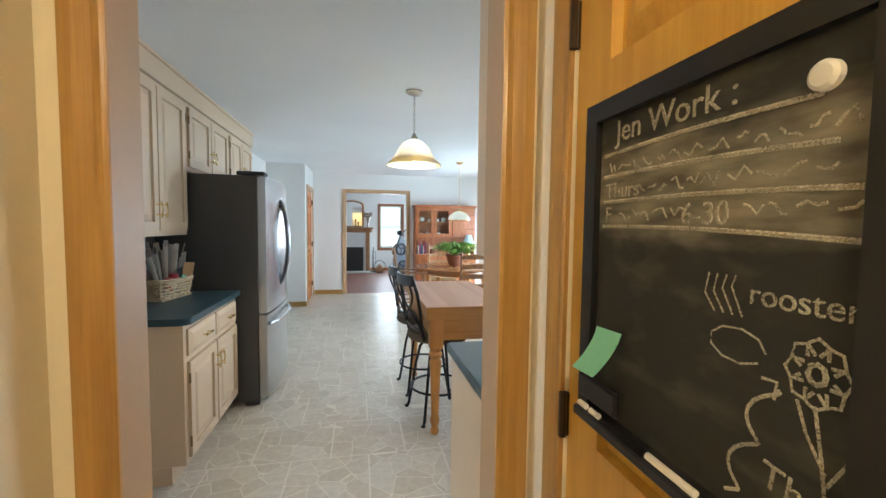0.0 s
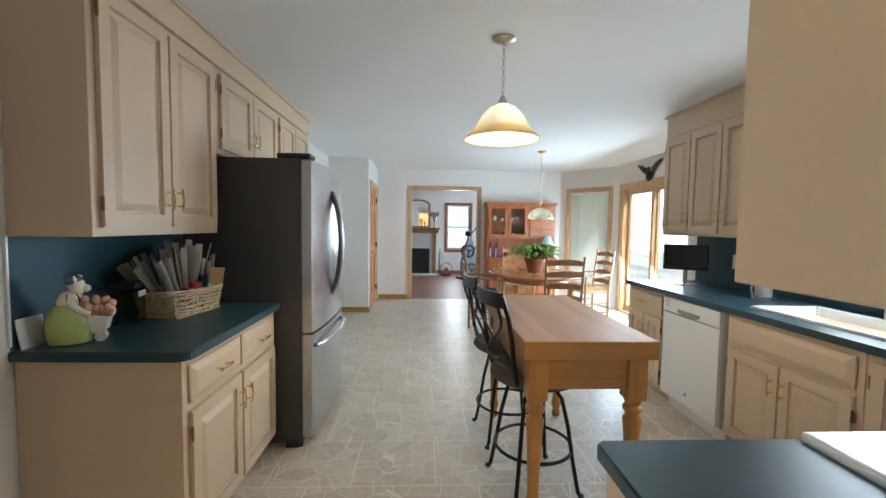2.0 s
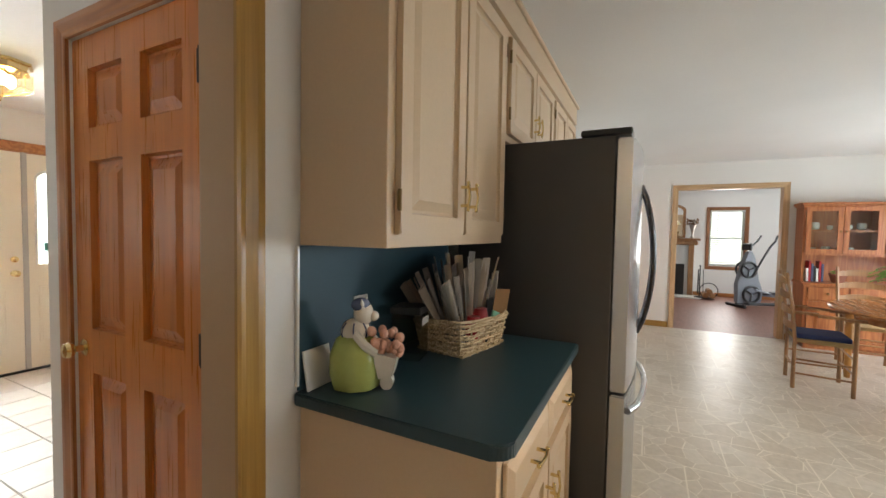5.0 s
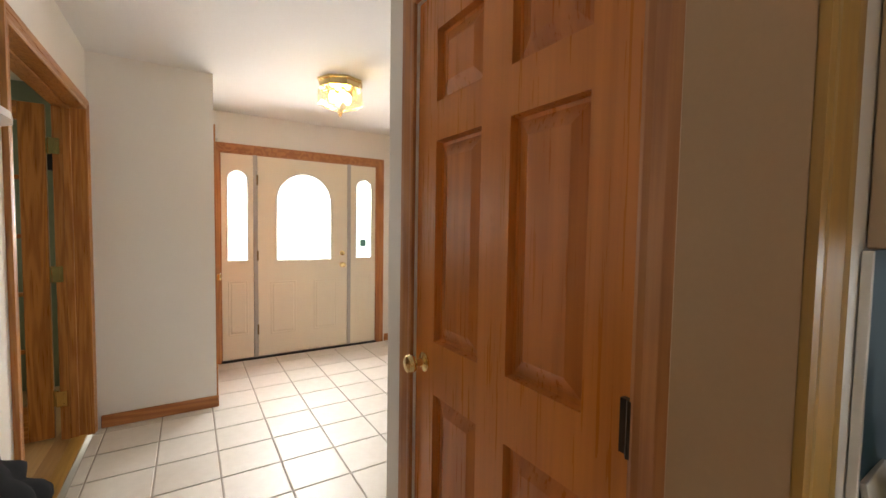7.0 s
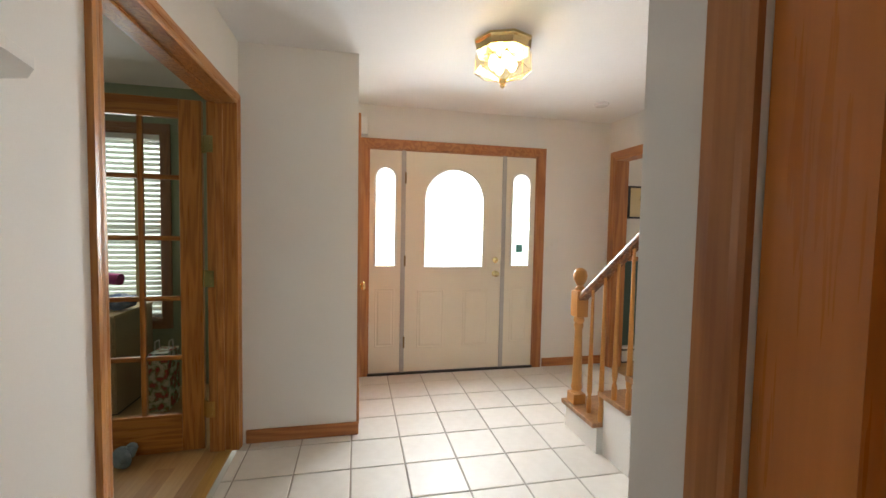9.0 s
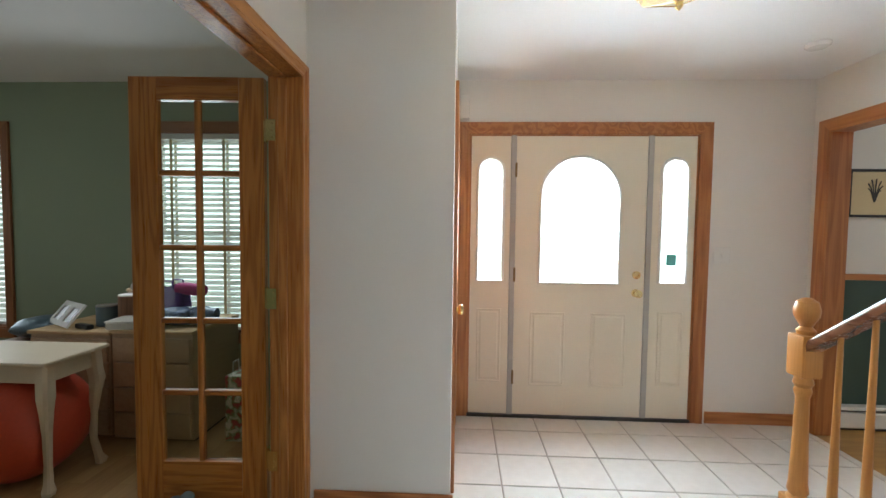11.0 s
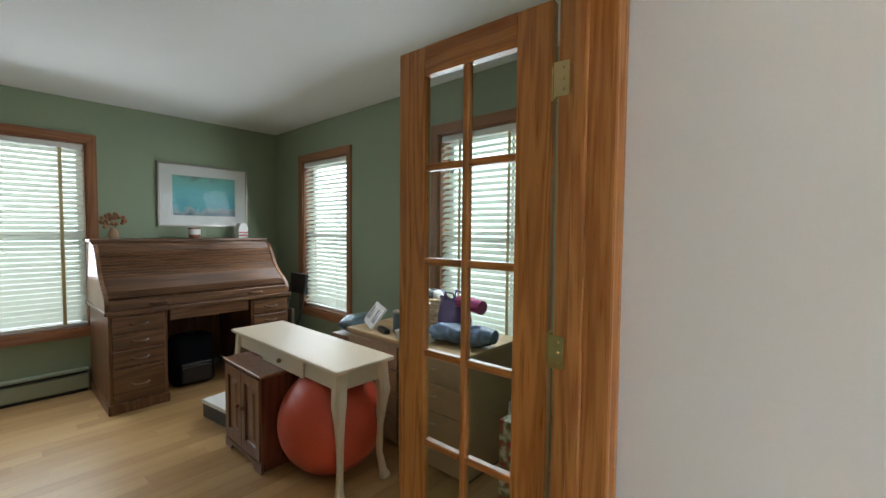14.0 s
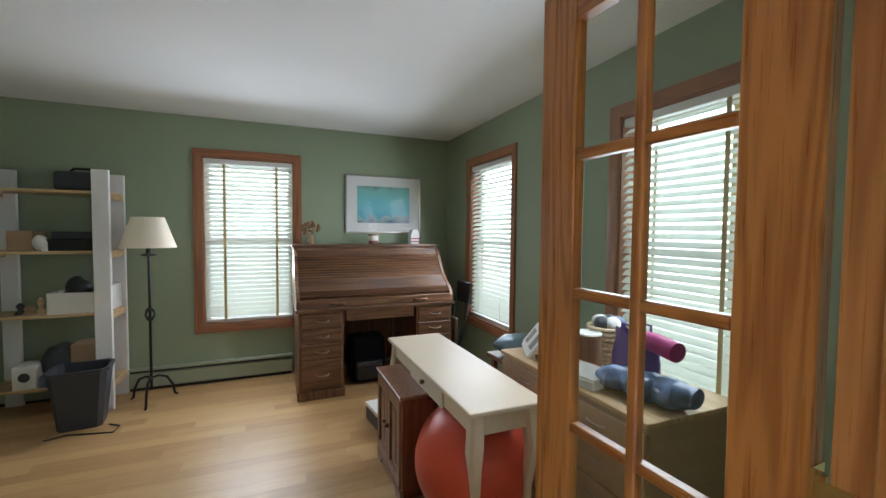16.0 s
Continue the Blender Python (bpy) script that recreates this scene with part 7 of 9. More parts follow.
b = lathe(bmesh.new(), ((0.06, 0), (0.06, -0.02), (0.05, -0.032), (0.0, -0.034)), 0, 0, 0, 24)
ob = tagged(obj("smoke_detector", b, M["white"], True), "round white smoke detector on the hall ceiling", "detector")
ob.location = (-5.26, 3.80, 2.44)


def hall_lamp(m):
    """An octagonal brass ceiling lamp with bevelled glass."""
    t = thing("ceiling_light", "brass hall ceiling light with eight amber glass sides", "lamp", m)
    part("canopy", lathe(bmesh.new(), ((0.165, 0), (0.165, -0.012), (0.15, -0.02), (0.14, -0.045), (0.15, -0.055)), 0, 0, 0, 8), M["brass"], t)
    gl = thin_glass("amber_tinted_glass", (0.98, 0.93, 0.76), 0.8)
    lo, hi, dn = [], [], []
    for k in range(8):
        a = 2 * math.pi * (k + 0.5) / 8
        hi.append((0.152 * math.cos(a), 0.152 * math.sin(a), -0.055))
        lo.append((0.156 * math.cos(a), 0.156 * math.sin(a), -0.15))
        dn.append((0.02 * math.cos(a), 0.02 * math.sin(a), -0.195))
    for k in range(8):
        j = (k + 1) % 8
        b = bmesh.new()
        b.faces.new([b.verts.new(p) for p in (hi[k], hi[j], lo[j], lo[k])])
        b.faces.new([b.verts.new(p) for p in (lo[k], lo[j], dn[j], dn[k])])
        part("glass_panel", b, gl, t)
        b = tube(bmesh.new(), [hi[k], lo[k], dn[k]], 0.002, 6)
        tube(b, [lo[k], lo[j]], 0.002, 6)
        part("came", b, M["brass"], t)
    part("finial", lathe(bmesh.new(), ((0.022, -0.19), (0.022, -0.2), (0.012, -0.21), (0.014, -0.222), (0.0, -0.235)), 0, 0, 0, 16), M["brass"], t, "", True)
    for k in range(4):
        a = math.pi / 2 * k
        part("bulb", ball(bmesh.new(), 0.055 * math.cos(a), 0.055 * math.sin(a), -0.105, 0.026, 0.026, 0.04, 12, 8), lit("candle_bulb", (1.0, 0.84, 0.55), 14.0), t)


hall_lamp(pose(-4.39, 2.60, 2.429) @ Matrix.Diagonal((1.04, 1.04, 1.12, 1)))

# ---- stairs ----
def staircase(m):
    """A short flight rising along local x with newel, handrail and balusters."""
    t = thing("staircase", "oak staircase with white risers and turned newel post", "stairs", m)
    rise, going = 0.188, 0.25
    wide = 0.985
    for k in range(7):
        x0 = going * k - (0.125 if k == 0 else 0.02)
        part("tread", box(bmesh.new(), x0, going * (k + 1) + 0.01, -0.065 if k == 0 else -0.02, wide, rise * (k + 1) - 0.03, rise * (k + 1), 0.006, 2), M["chair_oak"], t)
        part("riser", box(bmesh.new(), x0 + 0.02, x0 + 0.038, -0.04 if k == 0 else 0.031, wide - 0.01, rise * k, rise * (k + 1) - 0.031), M["sash"], t)
        part("stringer", box(bmesh.new(), x0 + 0.039, going * (k + 1) + 0.018, -0.04 if k == 0 else 0.0, 0.03, 0.0, rise * (k + 1) - 0.031), M["sash"], t)
    n = bmesh.new()
    box(n, -0.085, 0.005, -0.045, 0.045, rise + 0.0005, 0.26, 0.004)
    lathe(n, ((0.040, 0.26), (0.030, 0.275), (0.038, 0.29), (0.033, 0.32), (0.026, 0.56), (0.024, 0.66), (0.032, 0.685), (0.027, 0.70), (0.036, 0.715), (0.03, 0.74)), -0.04, 0, 0, 18)
    box(n, -0.083, 0.003, -0.043, 0.043, 0.74, 0.905, 0.012, 2)
    lathe(n, ((0.03, 0.905), (0.034, 0.92), (0.02, 0.935), (0.026, 0.945), (0.043, 0.975), (0.046, 1.0), (0.038, 1.03), (0.015, 1.045), (0.0, 1.047)), -0.04, 0, 0, 18)
    for v in n.verts:
        if v.co.z > 0.265:
            v.co.z = 0.26 + (v.co.z - 0.26) * 1.075
    part("newel_post", n, M["honey"], t, "turned honey-maple newel post", True)
    L = 1.76
    s = rise / going
    b = bmesh.new()
    prof = [(-0.03, -0.025), (0.03, -0.025), (0.034, 0.0), (0.026, 0.022), (0.0, 0.03), (-0.026, 0.022), (-0.034, 0.0)]
    p = [b.verts.new((0.0, u, 0.915 + v)) for u, v in prof]
    q = [b.verts.new((L, u, 0.915 + s * L + v)) for u, v in prof]
    for i in range(len(prof)):
        j = (i + 1) % len(prof)
        b.faces.new((p[i], p[j], q[j], q[i]))
    b.faces.new(p[::-1])
    b.faces.new(q)
    part("handrail", b, wood("dark_handrail", (0.12, 0.048, 0.022), (0.22, 0.095, 0.045), "x", 0.25), t, "dark polished handrail", True)
    for k in range(13):
        x = 0.115 + 0.125 * k
        z0 = rise * (int(x / going) + 1)
        z1 = 0.895 + s * x
        b = lathe(bmesh.new(), ((0.016, 0), (0.016, 0.08), (0.010, 0.10), (0.017, 0.14), (0.012, (z1 - z0) * 0.6), (0.009, z1 - z0)), x, 0, z0, 10)
        part("baluster", b, M["honey"], t, "", True)


staircase(pose(-4.53, 3.25, 0))
t = thing("door_chime", "small white plastic door chime box on the wall", "chime", pose(-5.80, 1.835, 2.235, 0, 0, 90))
part("case", box(bmesh.new(), -0.035, 0.035, -0.045, -0.001, -0.08, 0.08, 0.008, 2), M["white"], t)
part("grille", box(bmesh.new(), -0.022, 0.022, -0.0465, -0.0455, -0.06, -0.02), M["sash"], t)

# ---- front room glimpsed past the stairs ----
b = box(bmesh.new(), -5.80, -5.79, 4.39, 7.99, 0.0, 1.05)
structure("wainscot", b, M["green_room"], "dark green painted lower wall", "wall panel")
structure("chair_rail", box(bmesh.new(), -5.80, -5.775, 4.39, 7.99, 1.052, 1.095, 0.005), M["red_oak_y"], "red-stained wooden chair rail", "trim")
t = thing("baseboard_heater", "white enamel baseboard heater", "heater", pose(-5.79, 4.45, 0))
part("cover", box(bmesh.new(), 0.0, 0.05, 0, 3.2, 0.02, 0.13, 0.006), M["white"], t)
part("damper", box(bmesh.new(), 0.0, 0.06, 0, 3.2, 0.15, 0.175, 0.004), M["white"], t)
part("heating_core", box(bmesh.new(), 0.0, 0.03, 0.01, 3.19, 0.0, 0.16), M["black"], t)
t = thing("picture", "framed botanical print on cream paper", "picture", pose(-5.80, 4.66, 1.652, 0, 0, 90))
part("frame", slab_holes(bmesh.new(), -0.18, 0.18, -0.165, 0.165, -0.022, -0.002, [(-0.162, 0.162, -0.147, 0.147)]), M["black"], t, "slim dark frame")
part("print", box(bmesh.new(), -0.162, 0.162, -0.010, -0.004, -0.147, 0.147), paint("cream_print", (0.66, 0.55, 0.33), 0.7), t, "cream paper print")
b = bmesh.new()
for k in range(9):
    a = k * 0.7
    tube(b, [(0.0, -0.0115, -0.06), (0.03 * math.cos(a), -0.0115, 0.03 + 0.03 * math.sin(a)), (0.05 * math.cos(a), -0.0115, 0.05 + 0.05 * math.sin(a))], 0.004, 4)
part("drawing", b, M["fridge_side"], t, "dark sketched sprig")

# ---- wall shelf, bench and coat by the office wall ----
b = prism(bmesh.new(), [(-2.15, 1.088), (-2.15, 1.23), (-2.90, 1.23), (-2.99, 1.21), (-3.05, 1.16), (-3.07, 1.088)], 1.625, 1.645)
tagged(obj("wall_shelf", b, M["white"]), "white wall shelf with a rounded end", "shelf")
M["coat"] = paint("black_quilted_nylon", (0.006, 0.007, 0.009), 0.9, 0.25, 40, 0.15)
M["coat"].node_tree.nodes["Principled BSDF"].inputs["Specular IOR Level"].default_value = 0.08
t = thing("bench", "low dark wooden hall bench", "bench", pose(-2.40, 1.24, 0))
part("seat", box(bmesh.new(), -0.60, 0.55, -0.14, 0.16, 0.40, 0.44, 0.008), M["fir_dark"], t)
for x in (-0.55, 0.46):
    for y in (-0.11, 0.10):
        part("leg", box(bmesh.new(), x, x + 0.04, y, y + 0.04, 0.0, 0.40, 0.004), M["fir_dark"], t)
b = bmesh.new()
n, r = 72, 48
grid = []
for i in range(r + 1):
    v = i / r
    row = []
    for k in range(n):
        a = 2 * math.pi * k / n
        # diamond quilting on the lower part, loose folds above
        quilt = abs(math.sin(v * 13 + a * 4)) ** 0.5 * abs(math.sin(v * 13 - a * 4)) ** 0.5
        fold = 0.10 * math.sin(5 * a + 7 * v) + 0.06 * math.sin(11 * a - 4 * v)
        low = max(0.0, min(1.0, (0.62 - v) * 6))
        puff = 1 + 0.2 * quilt * low + fold * (1 - low) + 0.04 * math.sin(3 * a + 5 * v)
        w = (0.64 - 0.58 * min(v, 0.6) - 0.6 * max(0.0, v - 0.8)) * puff
        d = (0.10 - 0.05 * v) * puff * (1 + 0.35 * quilt * low)
        row.append(b.verts.new((w * math.cos(a), 0.01 + d * math.sin(a), 0.441 + 0.67 * v)))
    grid.append(row)
for p, q in zip(grid, grid[1:]):
    for k in range(n):
        j = (k + 1) % n
        b.faces.new((p[k], p[j], q[j], q[k]))
b.faces.new(grid[0][::-1])
b.faces.new(grid[-1])
ob = tagged(obj("jacket", b, M["coat"], True), "black quilted puffer jacket heaped on the bench", "jacket")
ob.matrix_world = pose(-2.36, 1.215, 0)

# ---- french door ----
def french_door(m, w, h):
    """A ten-light glazed pine door; hinge edge at local x = 0."""
    t = thing("french_door", "open ten-light glazed pine french door", "door", m)
    st, mun = 0.13, 0.026
    z0, z1 = 0.235, h - 0.106
    gx = ((0.118, w / 2 - mun / 2), (w / 2 + mun / 2, w - st))
    ph = (z1 - z0 - 4 * mun) / 5
    for a, b_ in ((0.0, 0.118), (w - st, w)):
        part("stile", box(bmesh.new(), a, b_, 0.0, 0.035, 0.012, h, 0.003), M["pine_door"], t)
    part("top_rail", box(bmesh.new(), 0.118, w - st, 0.001, 0.034, z1, h), M["pine_door_x"], t)
    part("bottom_rail", box(bmesh.new(), 0.118, w - st, 0.001, 0.034, 0.012, z0), M["pine_door_x"], t)
    part("muntin", box(bmesh.new(), w / 2 - mun / 2, w / 2 + mun / 2, 0.003, 0.032, z0, z1, 0.004), M["pine_door"], t)
    for k in range(1, 5):
        z = z0 + k * ph + (k - 1) * mun
        for a, b_ in gx:
            part("muntin", box(bmesh.new(), a, b_, 0.003, 0.032, z, z + mun, 0.004), M["pine_door_x"], t)
    for k in range(5):
        z = z0 + k * (ph + mun)
        for a, b_ in gx:
            g = part("pane", box(bmesh.new(), a - 0.004, b_ + 0.004, 0.0155, 0.0195, z - 0.004, z + ph + 0.004), M["glass"], t)
    for z in (0.26, 1.035, 1.81):
        b = tube(bmesh.new(), [(-0.018, 0.050, z - 0.05), (-0.018, 0.050, z + 0.05)], 0.0075, 8)
        box(b, -0.003, -0.0005, 0.002, 0.036, z - 0.048, z + 0.048)
        box(b, -0.018, -0.001, 0.036, 0.040, z - 0.048, z + 0.048)
        box(b, -0.066, -0.020, 0.0655, 0.0675, z - 0.048, z + 0.048)
        for q in (-0.03, 0.0, 0.03):
            ball(b, -0.05, 0.0675, z + q, 0.004, None, None, 8, 5)
        part("hinge", b, M["brass"], t, "polished brass hinge", True)
    return t


M["pine_door"] = wood("amber_pine", (0.31, 0.105, 0.02), (0.47, 0.19, 0.043), "z", 0.3, 1.7, 7, 0.5)
M["pine_door_x"] = wood("amber_pine_x", (0.31, 0.105, 0.02), (0.47, 0.19, 0.043), "x", 0.3, 1.7, 7, 0.5)
french_door(pose(-4.7475, 0.902, 0, 0, 0, -87.4), 0.628, 2.056)
b, rnd = bmesh.new(), random.Random(2)
for k in range(14):
    ball(b, rnd.uniform(-0.05, 0.05), rnd.uniform(-0.035, 0.035), 0.04 + rnd.uniform(0, 0.05), 0.032, None, None, 8, 6)
ob = tagged(obj("plush_toy", b, paint("grey_plush", (0.16, 0.22, 0.24), 0.95, 0.2, 90, 0.5), True), "grey-blue plush bundle on the floor by the glazed door", "toy")
ob.location = (-4.62, 0.52, 0)


# ---- office ----
M["walnut"] = wood("dark_walnut_desk", (0.075, 0.034, 0.015), (0.18, 0.085, 0.038), "x", 0.33)
M["walnut_z"] = wood("dark_walnut_desk_z", (0.085, 0.034, 0.014), (0.19, 0.085, 0.035), "z", 0.35)
M["mahogany"] = wood("red_mahogany", (0.09, 0.022, 0.012), (0.17, 0.05, 0.025), "z", 0.3)
M["brown_cab"] = wood("brown_cabinet_wood", (0.15, 0.065, 0.032), (0.23, 0.105, 0.052), "z", 0.4)
M["cream_table"] = paint("cream_table_paint", (0.60, 0.50, 0.36), 0.45, 0.06, 60, 0.1)
M["drawer_wood"] = wood("light_oak_veneer", (0.36, 0.25, 0.15), (0.44, 0.315, 0.19), "y", 0.5, 1.5, 5, 0.2)
M["shelf_pine"] = wood("pale_pine_shelf", (0.46, 0.30, 0.14), (0.62, 0.44, 0.24), "x", 0.55)
M["shelf_white"] = paint("white_shelf_paint", (0.74, 0.73, 0.71), 0.5, 0.04, 80, 0.08)
M["shade_cloth"] = translucent("cream_pleated_shade", (0.78, 0.71, 0.56), 0.4, 0.9)
M["rubber_red"] = paint("matte_red_vinyl", (0.52, 0.065, 0.03), 0.42, 0.12, 50, 0.08)
M["bin_grey"] = paint("charcoal_plastic", (0.035, 0.038, 0.045), 0.45, 0.12, 60, 0.05)
M["card"] = paint("brown_cardboard", (0.36, 0.24, 0.14), 0.9, 0.1, 120, 0.2)
M["purple"] = paint("purple_plastic_bag", (0.09, 0.025, 0.17), 0.3, 0.3, 25, 0.3)
M["magenta"] = paint("magenta_fabric", (0.32, 0.012, 0.12), 0.7, 0.15, 80, 0.2)
M["blue_bag"] = paint("pale_blue_wrapped_bundle", (0.12, 0.17, 0.28), 0.2, 0.7, 25, 0.5, patch=12)
M["tin_blue"] = paint("grey_blue_tin", (0.12, 0.17, 0.20), 0.35, 0.15, 40, 0.05, 0.3)
M["heater_green"] = paint("sage_heater_enamel", (0.30, 0.34, 0.24), 0.4, 0.04, 80, 0.05)


def roll_top(m, W=1.395, D=0.79):
    """A roll-top desk: two drawer pedestals, kneehole, tambour and S-shaped sides; it faces local -y."""
    t = thing("roll_top_desk", "dark walnut roll-top desk with the tambour closed", "desk", m)
    for x0, x1 in ((0.0, 0.39), (1.02, W)):
        b = box(bmesh.new(), x0 + 0.012, x1 - 0.012, 0.012, D - 0.01, 0.06, 0.735)
        box(b, x0, x1, 0.0, D, 0.0, 0.075, 0.006)
        p = part("pedestal", b, M["walnut_z"], t)
        for z0, z1 in ((0.085, 0.33), (0.345, 0.465), (0.48, 0.585), (0.60, 0.725)):
            d = part("drawer_front", box(bmesh.new(), x0 + 0.03, x1 - 0.03, -0.002, 0.011, z0, z1, 0.005), M["walnut"], p)
            b = bmesh.new()
            cx, cz = (x0 + x1) / 2, (z0 + z1) / 2
            tube(b, [(cx - 0.055, -0.003, cz), (cx - 0.04, -0.024, cz - 0.006), (cx, -0.03, cz - 0.01), (cx + 0.04, -0.024, cz - 0.006), (cx + 0.055, -0.003, cz)], 0.009, 8)
            part("handle", b, M["walnut"], d, "carved wooden drawer pull", True)
    part("kneehole_drawer", box(bmesh.new(), 0.40, 1.01, 0.01, 0.03, 0.645, 0.735, 0.004), M["walnut"], t)
    part("back_panel", box(bmesh.new(), 0.39, 1.02, D - 0.03, D - 0.012, 0.05, 0.735), M["walnut_z"], t)
    part("writing_top", box(bmesh.new(), -0.012, W + 0.012, -0.015, D, 0.736, 0.768, 0.008, 2), M["walnut"], t)
    curve = [(0.035, 0.77), (0.035, 0.82), (0.055, 0.86), (0.10, 0.90), (0.165, 0.94), (0.235, 0.99), (0.29, 1.05), (0.335, 1.12), (0.375, 1.19), (0.425, 1.235), (0.49, 1.25)]
    for x in (-0.004, W - 0.024):
        side = [(y, z) for y, z in curve] + [(0.50, 1.262), (D, 1.262), (D, 0.77)]
        part("side_panel", prism(bmesh.new(), [(y - 0.02 if z < 1.24 else y, z) for y, z in side], x, x + 0.028, "x"), M["walnut_z"], t)
    pts = []
    for (a, b_), (c, d) in zip(curve, curve[1:]):
        for f in (0.0, 0.34, 0.67):
            pts.append((a + (c - a) * f, b_ + (d - b_) * f))
    pts.append(curve[-1])
    for (a, b_), (c, d) in zip(pts, pts[1:]):
        L = math.hypot(c - a, d - b_)
        ny, nz = -(d - b_) / L, (c - a) / L
        mid = ((a + c) / 2 + ny * 0.013, (b_ + d) / 2 + nz * 0.013)
        part("tambour_slat", prism(bmesh.new(), [(a, b_), mid, (c - (c - a) * 0.12, d - (d - b_) * 0.12), (c + 0.006, d - 0.002), (a + 0.006, b_ - 0.002)], 0.022, W - 0.022, "x"), M["walnut"], t)
    part("bottom_rail", box(bmesh.new(), 0.022, W - 0.022, 0.010, 0.034, 0.77, 0.84, 0.004), M["walnut"], t)
    for x in (0.33, 1.07):
        b = tube(bmesh.new(), [(x - 0.06, 0.010, 0.80), (x - 0.04, -0.014, 0.80), (x + 0.04, -0.014, 0.80), (x + 0.06, 0.010, 0.80)], 0.012, 8)
        part("handle", b, M["walnut"], t, "carved wooden pull", True)
    b = prism(bmesh.new(), [(0.62, 0.80), (0.70, 0.815), (0.78, 0.80), (0.70, 0.785)], 0.004, 0.009, "y")
    part("lock_plate", b, M["old_brass"], t, "small brass lock plate")
    part("top", box(bmesh.new(), -0.02, W + 0.02, 0.46, D, 1.264, 1.286, 0.006, 2), M["walnut"], t)
    return t


roll_top(pose(-4.158, -2.268, 0, 0, 0, 180))
t = thing("backpack", "black backpack in the desk kneehole", "bag", pose(-4.80, -2.62, 0))
b = box(bmesh.new(), -0.17, 0.17, -0.12, 0.12, 0.0, 0.44, 0.07, 4)
for v in b.verts:
    v.co.x *= 1 - 0.25 * max(0.0, v.co.z - 0.2)
part("body", b, M["coat"], t, "", True)
part("pocket", box(bmesh.new(), -0.12, 0.12, 0.115, 0.165, 0.04, 0.22, 0.022, 3), M["black"], t, "", True)
part("zip", tube(bmesh.new(), [(-0.115, 0.166, 0.18), (0.0, 0.169, 0.185), (0.115, 0.166, 0.18)], 0.003, 6), M["nickel"], t)
part("strap", tube(bmesh.new(), [(-0.06, 0.0, 0.41), (0, 0, 0.46), (0.06, 0, 0.41)], 0.01, 8), M["black"], t)

# picture over the desk
t = thing("picture", "silver-framed abstract print in turquoise with white mat", "picture", pose(-5.08, -3.06, 1.70, 0, 0, 180))
part("frame", slab_holes(bmesh.new(), -0.405, 0.405, -0.30, 0.30, -0.028, -0.002, [(-0.393, 0.393, -0.288, 0.288)]), M["nickel"], t, "thin silver frame")
part("mat", slab_holes(bmesh.new(), -0.393, 0.393, -0.288, 0.288, -0.012, -0.008, [(-0.285, 0.285, -0.195, 0.19)]), M["paper"], t, "white mat board")
_am, _n, _l, _p = _base("turquoise_abstract_print", 0.6)
_v = _n.new("ShaderNodeTexCoord").outputs["Object"]
_sx = _n.new("ShaderNodeSeparateXYZ")
_l.new(_v, _sx.inputs[0])
_hgt = _math(_n, _l, "ADD", _math(_n, _l, "MULTIPLY", _sx.outputs[2], 2.4), 0.5)
_wob = _math(_n, _l, "ADD", _hgt, _math(_n, _l, "MULTIPLY", _math(_n, _l, "SUBTRACT", _noise(_n, _l, _v, 9, 5), 0.5), 0.5))
_l.new(_ramp(_n, _l, _wob, ((0.0, (0.05, 0.12, 0.18)), (0.14, (0.30, 0.36, 0.34)), (0.22, (0.10, 0.36, 0.42)), (0.6, (0.16, 0.47, 0.48)), (0.85, (0.20, 0.46, 0.40)), (1.0, (0.16, 0.22, 0.16)))), _p.inputs["Base Color"])
part("print", box(bmesh.new(), -0.285, 0.285, -0.0075, -0.004, -0.195, 0.19), _am, t, "turquoise abstract seascape")
part("glazing", box(bmesh.new(), -0.392, 0.392, -0.018, -0.016, -0.287, 0.287), thin_glass("picture_glazing", (0.97, 0.98, 0.98), 0.4), t)

# little things on top of the desk
rnd = random.Random(6)
t = thing("flower_figurine", "small brown dried-flower figurine on the desk", "ornament", pose(-4.32, -2.90, 1.286))
part("pot", lathe(bmesh.new(), ((0.03, 0), (0.04, 0.03), (0.03, 0.07), (0.02, 0.09)), 0, 0, 0, 14), M["card"], t, "", True)
b = bmesh.new()
for k in range(26):
    ball(b, rnd.uniform(-0.08, 0.08), rnd.uniform(-0.03, 0.03), 0.10 + rnd.uniform(0, 0.11), 0.017, None, None, 6, 5)
    if k % 4 == 0:
        tube(b, [(0, 0, 0.06), (rnd.uniform(-0.07, 0.07), 0, 0.16)], 0.003, 4)
part("flowers", b, paint("dried_petals", (0.30, 0.15, 0.07), 0.9, 0.4, 40, 0.2), t)
t = thing("mug", "small red and white patterned mug on the desk", "mug", pose(-4.93, -2.90, 1.286))
part("body", lathe(bmesh.new(), ((0.045, 0), (0.05, 0.02), (0.05, 0.10), (0.044, 0.10), (0.044, 0.02)), 0, 0, 0, 20), paint("brown_red_mug", (0.26, 0.09, 0.06), 0.3, 0.4, 40, 0.02), t, "", True)
part("band", lathe(bmesh.new(), ((0.0508, 0.035), (0.0512, 0.05), (0.0512, 0.075), (0.0508, 0.085)), 0, 0, 0, 20, False), M["paper"], t, "pale band", True)
t = thing("decorative_box", "small white and red house-shaped box on the desk", "box", pose(-5.36, -2.88, 1.286, 0, 0, 12))
part("body", box(bmesh.new(), -0.05, 0.05, -0.03, 0.03, 0, 0.08, 0.002), M["paper"], t)
part("roof", prism(bmesh.new(), [(-0.056, 0.08), (0.056, 0.08), (0.03, 0.15), (-0.03, 0.15)], -0.034, 0.034, "y"), M["paper"], t)
